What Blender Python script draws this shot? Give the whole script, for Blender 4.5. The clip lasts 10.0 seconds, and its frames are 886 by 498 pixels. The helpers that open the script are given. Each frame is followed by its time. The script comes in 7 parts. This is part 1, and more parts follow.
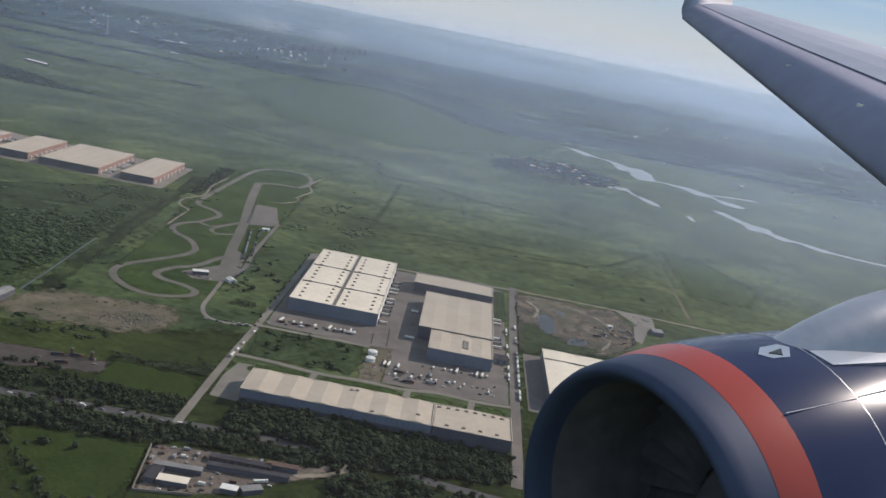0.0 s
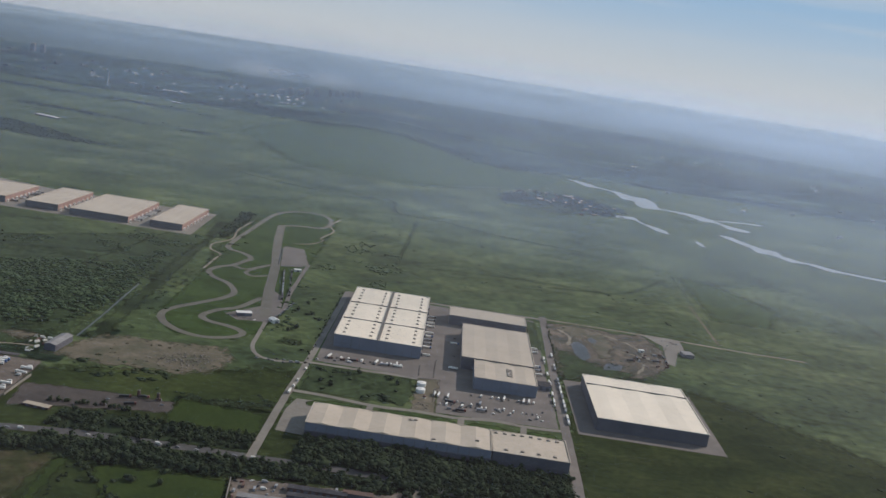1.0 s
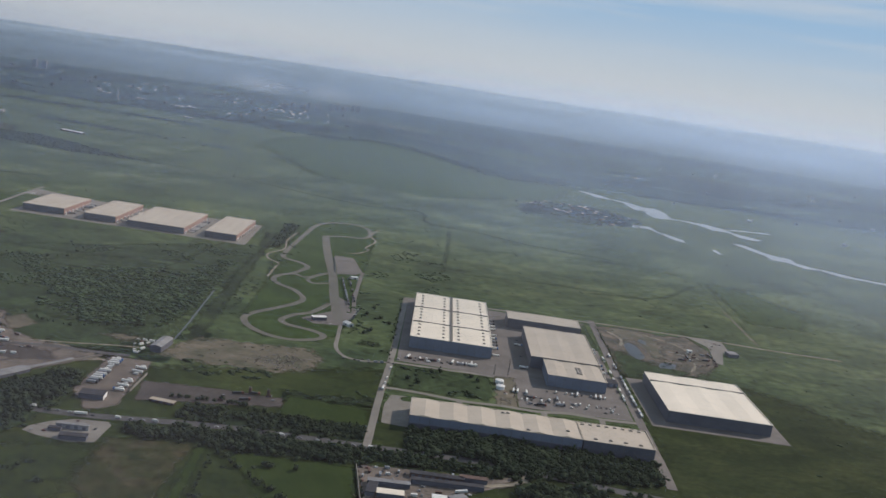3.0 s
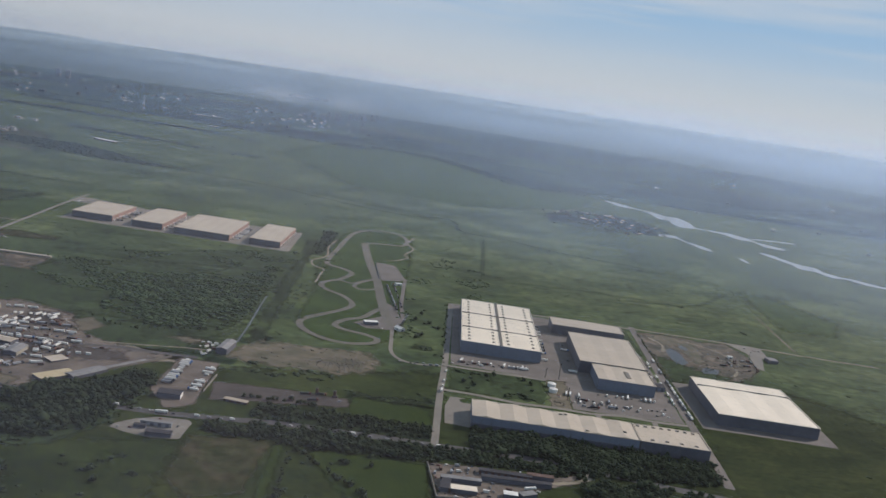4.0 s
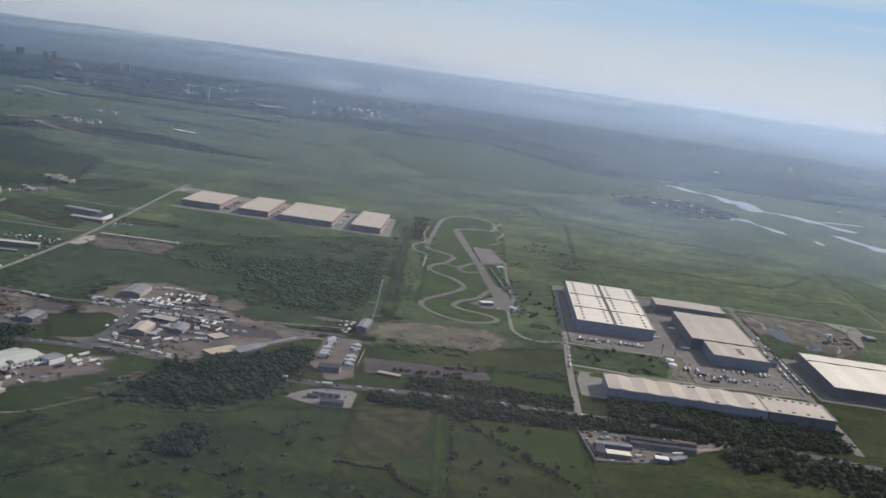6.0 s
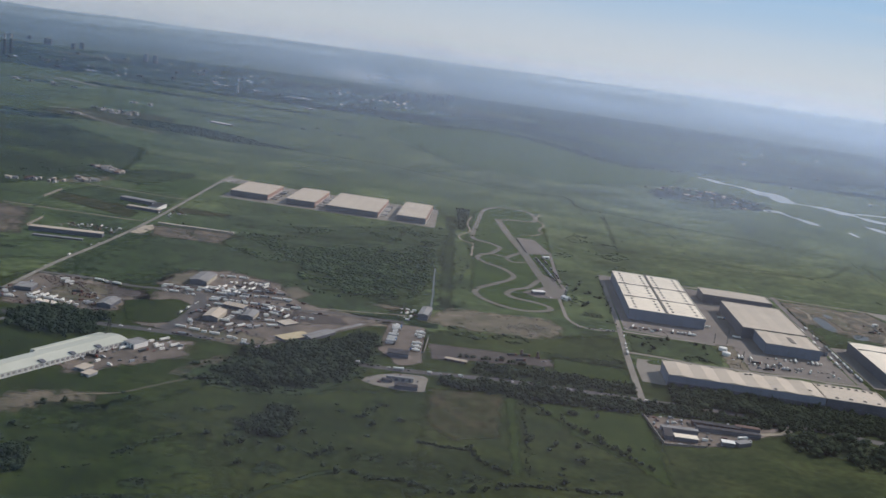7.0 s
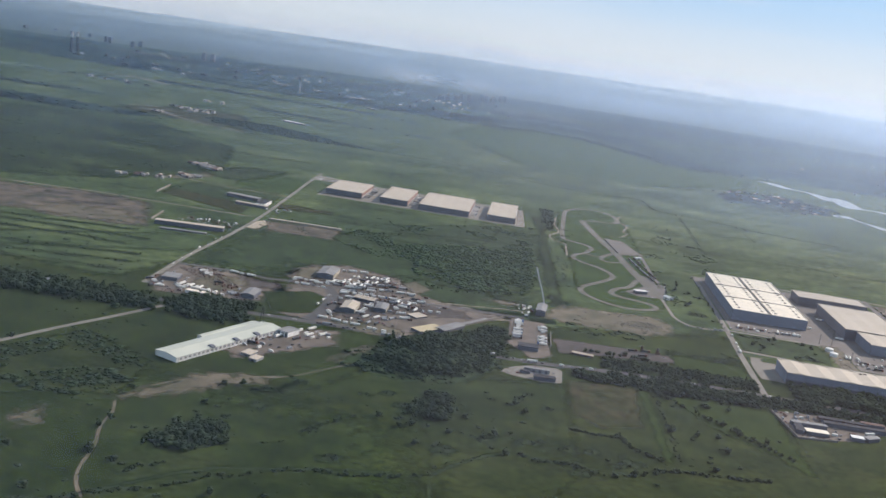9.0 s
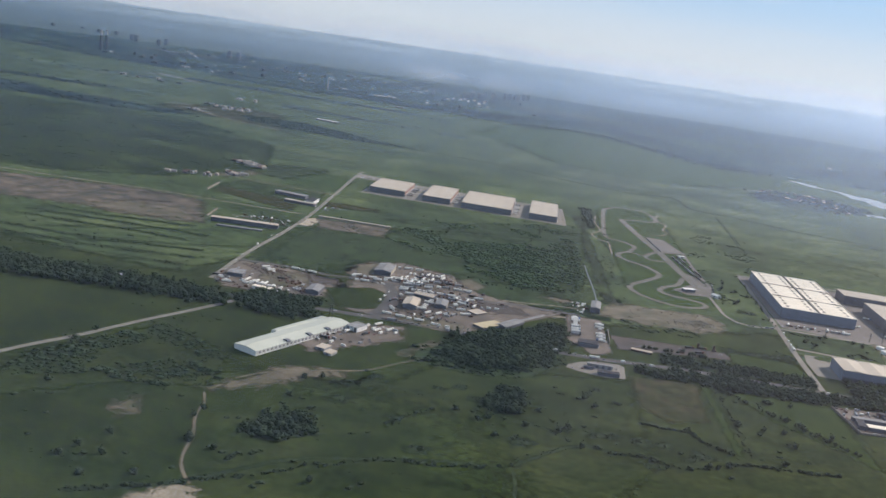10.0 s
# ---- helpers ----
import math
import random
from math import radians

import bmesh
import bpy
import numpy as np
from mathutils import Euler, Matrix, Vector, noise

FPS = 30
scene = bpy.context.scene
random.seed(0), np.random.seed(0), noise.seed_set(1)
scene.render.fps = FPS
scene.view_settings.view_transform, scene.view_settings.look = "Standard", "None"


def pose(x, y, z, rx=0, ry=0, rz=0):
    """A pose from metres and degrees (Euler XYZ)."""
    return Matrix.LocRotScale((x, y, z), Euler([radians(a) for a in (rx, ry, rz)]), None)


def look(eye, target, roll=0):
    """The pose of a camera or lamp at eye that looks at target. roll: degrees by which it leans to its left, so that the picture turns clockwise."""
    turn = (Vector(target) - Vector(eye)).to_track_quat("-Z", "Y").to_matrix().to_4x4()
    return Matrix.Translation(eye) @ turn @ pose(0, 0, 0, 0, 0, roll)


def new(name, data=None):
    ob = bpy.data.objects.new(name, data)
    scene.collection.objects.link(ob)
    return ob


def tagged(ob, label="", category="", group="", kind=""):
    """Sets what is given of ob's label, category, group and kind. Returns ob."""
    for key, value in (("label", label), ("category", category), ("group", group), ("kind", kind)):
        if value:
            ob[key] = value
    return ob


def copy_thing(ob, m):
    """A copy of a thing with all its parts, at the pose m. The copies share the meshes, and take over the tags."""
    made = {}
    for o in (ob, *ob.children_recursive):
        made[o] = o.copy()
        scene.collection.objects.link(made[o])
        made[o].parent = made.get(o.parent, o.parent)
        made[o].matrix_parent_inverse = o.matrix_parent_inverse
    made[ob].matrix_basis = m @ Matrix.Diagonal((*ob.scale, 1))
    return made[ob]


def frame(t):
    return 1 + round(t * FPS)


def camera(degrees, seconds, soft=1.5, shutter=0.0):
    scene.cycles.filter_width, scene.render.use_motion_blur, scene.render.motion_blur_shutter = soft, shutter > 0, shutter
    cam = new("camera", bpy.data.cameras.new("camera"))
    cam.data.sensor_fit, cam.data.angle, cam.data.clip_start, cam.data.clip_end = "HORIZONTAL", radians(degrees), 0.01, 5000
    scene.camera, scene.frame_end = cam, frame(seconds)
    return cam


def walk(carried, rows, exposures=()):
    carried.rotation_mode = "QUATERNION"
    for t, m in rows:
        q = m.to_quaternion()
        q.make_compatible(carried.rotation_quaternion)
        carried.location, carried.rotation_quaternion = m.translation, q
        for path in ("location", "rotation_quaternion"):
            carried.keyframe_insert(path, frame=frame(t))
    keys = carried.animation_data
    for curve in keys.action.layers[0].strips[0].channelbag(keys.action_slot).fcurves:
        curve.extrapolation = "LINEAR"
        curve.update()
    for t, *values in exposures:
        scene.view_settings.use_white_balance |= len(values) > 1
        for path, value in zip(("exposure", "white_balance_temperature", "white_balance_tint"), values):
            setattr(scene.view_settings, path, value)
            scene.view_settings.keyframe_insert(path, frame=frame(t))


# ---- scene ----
cam = camera(50.0, 10.0, soft=1.5)
# seconds, place in metres, turn in degrees
ROWS = [
    (0.0, 0.0, 0.0, 214.6, 76.04, -10.84, 2.68),
    (0.5, -15.8, -10.9, 212.7, 77.33, -9.71, 2.13),
    (1.0, -31.7, -21.6, 210.9, 78.45, -8.71, 1.68),
    (1.5, -47.4, -32.1, 209.1, 79.14, -8.12, 1.25),
    (2.0, -63.2, -42.6, 207.4, 79.36, -8.12, 0.84),
    (3.5, -110.4, -73.1, 202.5, 79.45, -8.63, 0.60),
    (4.0, -126.0, -82.9, 201.0, 79.88, -8.60, 1.18),
    (4.5, -141.7, -92.7, 199.5, 80.03, -8.43, 1.76),
    (5.0, -157.3, -102.3, 198.1, 79.83, -8.22, 2.34),
    (5.5, -172.9, -111.8, 196.7, 79.34, -7.94, 2.84),
    (7.0, -219.5, -139.3, 192.9, 78.18, -7.68, 4.25),
    (7.5, -235.0, -148.2, 191.7, 78.12, -7.88, 4.80),
    (8.0, -250.5, -157.0, 190.6, 78.07, -8.09, 5.36),
    (8.5, -265.9, -165.6, 189.5, 78.00, -8.22, 5.90),
    (9.0, -281.4, -174.1, 188.4, 77.89, -8.20, 6.42),
    (9.5, -296.8, -182.4, 187.5, 77.75, -8.22, 6.89),
    (10.0, -312.1, -190.7, 186.5, 77.62, -8.27, 7.35),
]
walk(cam, [(t, pose(*row)) for t, *row in ROWS], exposures=[
    (0.0, -0.19, 6380, 14), (0.5, -0.28, 6340, 14), (1.5, -0.32, 6320, 14), (2.0, -0.32, 6320, 14), (3.5, -0.26, 6300, 14.5), (4.0, -0.27, 6300, 14.5), (4.5, -0.08, 6290, 14.5), (5.0, -0.13, 6290, 14.5),
    (5.5, -0.05, 6290, 14.5), (6.5, -0.10, 6290, 14.5), (7.5, -0.12, 6300, 14.5), (8.0, -0.08, 6300, 14.5), (8.5, 0.02, 6310, 14.5), (9.0, 0.30, 6320, 14.5), (9.5, 0.36, 6320, 14.5), (10.0, 0.24, 6320, 14.5)])

# ---- light: low sun ahead to the right, clear sky with thin streaks of cloud ----
SUN_EL, SUN_AZ = 31.0, 38.0  # degrees; azimuth from +x towards +y
sun_dir = Vector((math.cos(radians(SUN_AZ)) * math.cos(radians(SUN_EL)), math.sin(radians(SUN_AZ)) * math.cos(radians(SUN_EL)), math.sin(radians(SUN_EL))))
sun = new("sun", bpy.data.lights.new("sun", "SUN"))
sun.data.energy, sun.data.angle, sun.data.color = 4.75, radians(0.6), (1.0, 0.885, 0.765)
sun.matrix_world = look(sun_dir * 1000, (0, 0, 0))

world = bpy.data.worlds.new("sky")
scene.world = world
world.use_nodes = True
wn, wl = world.node_tree.nodes, world.node_tree.links
wn.clear()
sky = wn.new("ShaderNodeTexSky")
sky.sky_type, sky.sun_disc = "NISHITA", False
sky.sun_elevation, sky.sun_rotation = radians(SUN_EL), radians(90 - SUN_AZ)
sky.air_density, sky.dust_density, sky.ozone_density, sky.altitude = 1.0, 0.15, 3.0, 200
coord = wn.new("ShaderNodeTexCoord")
stretch = wn.new("ShaderNodeMapping")
stretch.inputs["Scale"].default_value = (1.4, 2.0, 24.0)
stretch.inputs["Rotation"].default_value = (0.0, radians(3), 0.0)
wl.new(coord.outputs["Generated"], stretch.inputs["Vector"])
cirrus = wn.new("ShaderNodeTexNoise")
cirrus.inputs["Scale"].default_value, cirrus.inputs["Detail"].default_value = 1.7, 6
wl.new(stretch.outputs["Vector"], cirrus.inputs["Vector"])
cover = wn.new("ShaderNodeMapRange")
for key, value in (("From Min", 0.45), ("From Max", 0.68), ("To Min", 0.0), ("To Max", 0.92)):
    cover.inputs[key].default_value = value
wl.new(cirrus.outputs["Fac"], cover.inputs["Value"])
# pale veil of haze, whiter low over the horizon
up = wn.new("ShaderNodeSeparateXYZ")
wl.new(coord.outputs["Generated"], up.inputs["Vector"])


def by_height(z0, z1, v0, v1):
    node = wn.new("ShaderNodeMapRange")
    node.interpolation_type = "SMOOTHSTEP"
    for key, value in (("From Min", z0), ("From Max", z1), ("To Min", v0), ("To Max", v1)):
        node.inputs[key].default_value = value
    wl.new(up.outputs["Z"], node.inputs["Value"])
    return node.outputs["Result"]


def mix_rgb(factor, one, two):
    node = wn.new("ShaderNodeMixRGB")
    for socket, value in (("Fac", factor), ("Color1", one), ("Color2", two)):
        if isinstance(value, tuple):
            node.inputs[socket].default_value = value
        else:
            wl.new(value, node.inputs[socket])
    return node.outputs["Color"]


tint = mix_rgb(by_height(0.0, 0.11, 0.0, 1.0), (10.2, 11.1, 11.3, 1), (5.8, 9.2, 12.5, 1))
veiled = mix_rgb(by_height(-0.02, 0.45, 0.92, 0.45), sky.outputs["Color"], tint)
thin_low = wn.new("ShaderNodeMath")
thin_low.operation = "MULTIPLY"
wl.new(cover.outputs["Result"], thin_low.inputs[0]), wl.new(by_height(0.02, 0.09, 0.0, 1.0), thin_low.inputs[1])
clouded = mix_rgb(thin_low.outputs["Value"], veiled, (10.2, 11.2, 11.6, 1))
back = wn.new("ShaderNodeBackground")
back.inputs["Strength"].default_value = 0.064
wl.new(clouded, back.inputs["Color"])
wl.new(back.outputs["Background"], wn.new("ShaderNodeOutputWorld").inputs["Surface"])


# ---- materials ----
def mat(name, cols, big=60.0, small=3.0, rough=0.9, metal=0.0, bump=0.0, wear=0.25, stretch=(1, 1, 1), island=0.0, spec=0.3, thin=0.0, tufts=None, soft=False, parcels=None):
    """A weathered surface: colours drift over `big` metres, grain over `small` metres. soft: thins out towards the rim of its patch.
    parcels: (length, depth, contrast) of strips of land that differ a little from one another."""
    m = bpy.data.materials.new(name)
    m.use_nodes = True
    n, l = m.node_tree.nodes, m.node_tree.links
    b = n["Principled BSDF"]
    b.inputs["Roughness"].default_value, b.inputs["Metallic"].default_value = rough, metal
    b.inputs["Specular IOR Level"].default_value = spec
    geo = n.new("ShaderNodeNewGeometry")
    mp = n.new("ShaderNodeMapping")
    mp.inputs["Scale"].default_value = stretch
    l.new(geo.outputs["Position"], mp.inputs["Vector"])
    n1 = n.new("ShaderNodeTexNoise")
    n1.inputs["Scale"].default_value, n1.inputs["Detail"].default_value, n1.inputs["Roughness"].default_value = 1.0 / big, 5, 0.62
    n2 = n.new("ShaderNodeTexNoise")
    n2.inputs["Scale"].default_value, n2.inputs["Detail"].default_value = 1.0 / small, 3
    for k in (n1, n2):
        l.new(mp.outputs["Vector"], k.inputs["Vector"])
    ramp = n.new("ShaderNodeValToRGB")
    ramp.color_ramp.elements[0].position, ramp.color_ramp.elements[1].position = 0.32, 0.68
    ramp.color_ramp.elements[0].color, ramp.color_ramp.elements[1].color = (*cols[0], 1), (*cols[-1], 1)
    if len(cols) == 3:
        ramp.color_ramp.elements.new(0.5).color = (*cols[1], 1)
    l.new(n1.outputs["Fac"], ramp.inputs["Fac"])
    grain = n.new("ShaderNodeMapRange")
    for key, value in (("From Min", 0.25), ("From Max", 0.75), ("To Min", 1 - wear), ("To Max", 1 + wear)):
        grain.inputs[key].default_value = value
    l.new(n2.outputs["Fac"], grain.inputs["Value"])
    value = grain.outputs["Result"]
    if island:
        r = n.new("ShaderNodeMapRange")
        r.inputs["To Min"].default_value, r.inputs["To Max"].default_value = 1 - island, 1 + island
        l.new(geo.outputs["Random Per Island"], r.inputs["Value"])
        mul = n.new("ShaderNodeMath")
        mul.operation = "MULTIPLY"
        l.new(r.outputs["Result"], mul.inputs[0]), l.new(value, mul.inputs[1])
        value = mul.outputs["Value"]
    if tufts:
        size, lo, hi, dark = tufts
        n3 = n.new("ShaderNodeTexNoise")
        n3.inputs["Scale"].default_value, n3.inputs["Detail"].default_value, n3.inputs["Roughness"].default_value = 1.0 / size, 6, 0.7
        l.new(mp.outputs["Vector"], n3.inputs["Vector"])
        r = n.new("ShaderNodeMapRange")
        for key, val in (("From Min", lo), ("From Max", hi), ("To Min", 1.0), ("To Max", dark)):
            r.inputs[key].default_value = val
        l.new(n3.outputs["Fac"], r.inputs["Value"])
        mul = n.new("ShaderNodeMath")
        mul.operation = "MULTIPLY"
        l.new(r.outputs["Result"], mul.inputs[0]), l.new(value, mul.inputs[1])
        value = mul.outputs["Value"]
    if parcels:
        long_side, deep_side, contrast = parcels
        warp = n.new("ShaderNodeTexNoise")
        warp.inputs["Scale"].default_value, warp.inputs["Detail"].default_value = 1.0 / 40, 3
        l.new(geo.outputs["Position"], warp.inputs["Vector"])
        push = n.new("ShaderNodeVectorMath")
        push.operation, push.inputs[1].default_value, push.inputs[2].default_value = "MULTIPLY_ADD", (26, 26, 0), (0, 0, 0)
        l.new(warp.outputs["Color"], push.inputs[0]), l.new(geo.outputs["Position"], push.inputs[2])
        strips = n.new("ShaderNodeMapping")
        strips.inputs["Rotation"].default_value = (0, 0, radians(7))
        strips.inputs["Scale"].default_value = (1 / long_side, 1 / deep_side, 0.0)
        l.new(push.outputs["Vector"], strips.inputs["Vector"])
        cells = n.new("ShaderNodeTexVoronoi")
        cells.inputs["Scale"].default_value = 1.0
        l.new(strips.outputs["Vector"], cells.inputs["Vector"])
        tone = n.new("ShaderNodeSeparateColor")
        l.new(cells.outputs["Color"], tone.inputs["Color"])
        level = n.new("ShaderNodeMapRange")
        level.inputs["To Min"].default_value, level.inputs["To Max"].default_value = 1 - contrast, 1 + contrast
        l.new(tone.outputs["Red"], level.inputs["Value"])
        streak = n.new("ShaderNodeTexNoise")
        streak.inputs["Scale"].default_value, streak.inputs["Detail"].default_value, streak.inputs["Roughness"].default_value = 1.0, 5, 0.7
        lines = n.new("ShaderNodeMapping")
        lines.inputs["Rotation"].default_value = (0, 0, radians(7))
        lines.inputs["Scale"].default_value = (1 / 120, 1 / 14, 0.0)
        l.new(push.outputs["Vector"], lines.inputs["Vector"]), l.new(lines.outputs["Vector"], streak.inputs["Vector"])
        comb = n.new("ShaderNodeMapRange")
        for key, val in (("From Min", 0.3), ("From Max", 0.7), ("To Min", 1 - contrast), ("To Max", 1 + contrast)):
            comb.inputs[key].default_value = val
        l.new(streak.outputs["Fac"], comb.inputs["Value"])
        for more in (level, comb):
            mul = n.new("ShaderNodeMath")
            mul.operation = "MULTIPLY"
            l.new(more.outputs["Result"], mul.inputs[0]), l.new(value, mul.inputs[1])
            value = mul.outputs["Value"]
    mix = n.new("ShaderNodeVectorMath")
    mix.operation = "SCALE"
    l.new(ramp.outputs["Color"], mix.inputs["Vector"]), l.new(value, mix.inputs["Scale"])
    l.new(mix.outputs["Vector"], b.inputs["Base Color"])
    if thin:
        through_light = n.new("ShaderNodeBsdfTranslucent")
        l.new(mix.outputs["Vector"], through_light.inputs["Color"])
        both = n.new("ShaderNodeMixShader")
        both.inputs["Fac"].default_value = thin
        l.new(b.outputs["BSDF"], both.inputs[1]), l.new(through_light.outputs["BSDF"], both.inputs[2])
        l.new(both.outputs["Shader"], n["Material Output"].inputs["Surface"])
    if bump:
        bp = n.new("ShaderNodeBump")
        bp.inputs["Strength"].default_value, bp.inputs["Distance"].default_value = 0.6, bump
        l.new(n2.outputs["Fac"], bp.inputs["Height"]), l.new(bp.outputs["Normal"], b.inputs["Normal"])
    if soft:
        rim = n.new("ShaderNodeAttribute")
        rim.attribute_name = "rim"
        ragged = n.new("ShaderNodeTexNoise")
        ragged.inputs["Scale"].default_value, ragged.inputs["Detail"].default_value, ragged.inputs["Roughness"].default_value = 1 / 7, 5, 0.65
        l.new(geo.outputs["Position"], ragged.inputs["Vector"])
        sway = n.new("ShaderNodeMath")
        sway.operation, sway.inputs[1].default_value = "MULTIPLY_ADD", 1.5
        lift = n.new("ShaderNodeMath")
        lift.operation, lift.inputs[1].default_value = "SUBTRACT", 0.75
        l.new(rim.outputs["Fac"], lift.inputs[0])
        l.new(ragged.outputs["Fac"], sway.inputs[0]), l.new(lift.outputs["Value"], sway.inputs[2])
        gone = n.new("ShaderNodeMapRange")
        gone.interpolation_type = "SMOOTHSTEP"
        gone.inputs["From Min"].default_value, gone.inputs["From Max"].default_value = 0.3, 0.7
        l.new(sway.outputs["Value"], gone.inputs["Value"])
        turf = n.new("ShaderNodeBsdfTransparent")
        fade = n.new("ShaderNodeMixShader")
        l.new(gone.outputs["Result"], fade.inputs["Fac"]), l.new(b.outputs["BSDF"], fade.inputs[1]), l.new(turf.outputs["BSDF"], fade.inputs[2])
        l.new(fade.outputs["Shader"], n["Material Output"].inputs["Surface"])
        m["soft"] = 1
    return m


def haze_mat(name, density, top0, top1, seed, puff, colour, east=None):
    """A tinted sheet imitating thin lit haze: mostly clear, denser in drifting patches, gone above top1 metres."""
    m = bpy.data.materials.new(name)
    m.use_nodes = True
    n, l = m.node_tree.nodes, m.node_tree.links
    n.remove(n["Principled BSDF"])
    geo = n.new("ShaderNodeNewGeometry")
    sep = n.new("ShaderNodeSeparateXYZ")
    l.new(geo.outputs["Position"], sep.inputs["Vector"])
    fade = n.new("ShaderNodeMapRange")
    fade.interpolation_type = "SMOOTHSTEP"
    for key, value in (("From Min", top0), ("From Max", top1), ("To Min", density), ("To Max", 0.0)):
        fade.inputs[key].default_value = value
    l.new(sep.outputs["Z"], fade.inputs["Value"])
    mp = n.new("ShaderNodeMapping")
    mp.inputs["Scale"].default_value = (1 / 420, 1 / 420, 1 / 90)
    mp.inputs["Location"].default_value = (seed, seed * 2.3, 0)
    l.new(geo.outputs["Position"], mp.inputs["Vector"])
    drift = n.new("ShaderNodeTexNoise")
    drift.inputs["Scale"].default_value, drift.inputs["Detail"].default_value = 1.0, 2
    l.new(mp.outputs["Vector"], drift.inputs["Vector"])
    var = n.new("ShaderNodeMapRange")
    var.interpolation_type = "SMOOTHERSTEP"
    for key, value in (("From Min", 0.15), ("From Max", 0.85), ("To Min", 1 - puff), ("To Max", 1 + puff)):
        var.inputs[key].default_value = value
    l.new(drift.outputs["Fac"], var.inputs["Value"])
    foot = n.new("ShaderNodeMapRange")
    foot.interpolation_type = "SMOOTHSTEP"
    for key, value in (("From Min", 0.0), ("From Max", 85.0), ("To Min", 0.0), ("To Max", 1.0)):
        foot.inputs[key].default_value = value
    l.new(sep.outputs["Z"], foot.inputs["Value"])
    low = n.new("ShaderNodeMath")
    low.operation = "MULTIPLY"
    l.new(fade.outputs["Result"], low.inputs[0]), l.new(foot.outputs["Result"], low.inputs[1])
    mul = n.new("ShaderNodeMath")
    mul.operation, mul.use_clamp = "MULTIPLY", True
    l.new(low.outputs["Value"], mul.inputs[0]), l.new(var.outputs["Result"], mul.inputs[1])
    amount = mul.outputs["Value"]
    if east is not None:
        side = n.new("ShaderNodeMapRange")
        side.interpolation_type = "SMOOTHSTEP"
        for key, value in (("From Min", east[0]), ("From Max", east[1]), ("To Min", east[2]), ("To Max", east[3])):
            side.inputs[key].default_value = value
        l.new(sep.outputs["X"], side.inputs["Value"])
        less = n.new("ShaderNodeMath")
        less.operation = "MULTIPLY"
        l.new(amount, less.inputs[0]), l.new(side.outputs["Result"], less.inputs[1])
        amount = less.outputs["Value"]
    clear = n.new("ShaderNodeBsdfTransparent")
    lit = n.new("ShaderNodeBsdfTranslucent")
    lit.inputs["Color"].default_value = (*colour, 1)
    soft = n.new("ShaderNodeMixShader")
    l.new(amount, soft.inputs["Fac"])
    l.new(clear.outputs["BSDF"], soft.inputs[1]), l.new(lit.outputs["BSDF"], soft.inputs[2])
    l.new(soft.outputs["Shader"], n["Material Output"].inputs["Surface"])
    return m


# near meadow painted darker than GRASS, copying vignetting and thinner haze
DIM_MEADOW = mat("dimmed_meadow", [(0.0192, 0.0301, 0.0094), (0.0298, 0.0429, 0.0128), (0.0442, 0.057, 0.0173)], big=38, small=3, wear=0.4, bump=0.3, stretch=(0.7, 1, 1), tufts=(13, 0.52, 0.7, 0.62), soft=True, parcels=(150, 60, 0.15), spec=0.04)
UNDER = mat("shaded_undergrowth", [(0.0213, 0.0338, 0.0171), (0.0363, 0.0513, 0.0236)], big=25, small=3, wear=0.4, bump=0.4, soft=True, spec=0.04)
# canopy shade and the blue of haze are mixed into this colour
WOODED = mat("shade_blue_wood_ground", [(0.008, 0.021, 0.026), (0.030, 0.053, 0.050), (0.135, 0.185, 0.115)], big=150, small=26, wear=0.6, stretch=(0.35, 1, 1), tufts=(70, 0.42, 0.58, 0.2), parcels=(380, 130, 0.4), spec=0.03)
TAN = mat("tan_earth", [(0.0538, 0.0605, 0.0307), (0.1098, 0.0963, 0.0637), (0.1624, 0.1366, 0.0966)], big=20, small=2, wear=0.3, bump=0.3, tufts=(8, 0.54, 0.7, 0.6), soft=True)
GRASS = mat("meadow_grass", [(0.0345, 0.0534, 0.0267), (0.0614, 0.0871, 0.0375), (0.1007, 0.1279, 0.0552)], big=80, small=7, wear=0.5, bump=0.3, stretch=(0.8, 1, 1), tufts=(34, 0.5, 0.68, 0.62), parcels=(260, 70, 0.08), spec=0.04)
FIELD = mat("bright_grass", [(0.0329, 0.0561, 0.0189), (0.0573, 0.0891, 0.0268)], big=40, small=3, wear=0.4, bump=0.3, stretch=(0.8, 1, 1), tufts=(12, 0.48, 0.64, 0.62), soft=True, spec=0.04)
ROUGH = mat("rough_pasture", [(0.0297, 0.0459, 0.0208), (0.0527, 0.0756, 0.0341)], big=30, small=4, wear=0.45, bump=0.4, tufts=(14, 0.5, 0.65, 0.55), soft=True, spec=0.04)
BROWN = mat("dry_field", [(0.025, 0.0363, 0.0125), (0.045, 0.05, 0.02), (0.08, 0.0663, 0.0387)], big=14, small=2.5, wear=0.45, bump=0.3, tufts=(10, 0.48, 0.64, 0.6), soft=True, spec=0.04)
DIRT = mat("bare_earth", [(0.060, 0.064, 0.036), (0.100, 0.088, 0.058), (0.150, 0.125, 0.090)], big=26, small=2.5, wear=0.4, bump=0.3, tufts=(9, 0.5, 0.66, 0.6), soft=True)
SAND = mat("sandy_path", [(0.15, 0.132, 0.094), (0.27, 0.235, 0.175)], big=12, small=1.5, wear=0.2, soft=True)
DARKLOT = mat("dark_cinder_lot", [(0.046, 0.039, 0.034), (0.080, 0.067, 0.057)], big=20, small=3, soft=True)
ASPHALT = mat("worn_asphalt", [(0.110, 0.099, 0.089), (0.168, 0.150, 0.134)], big=18, small=1.5, wear=0.15)
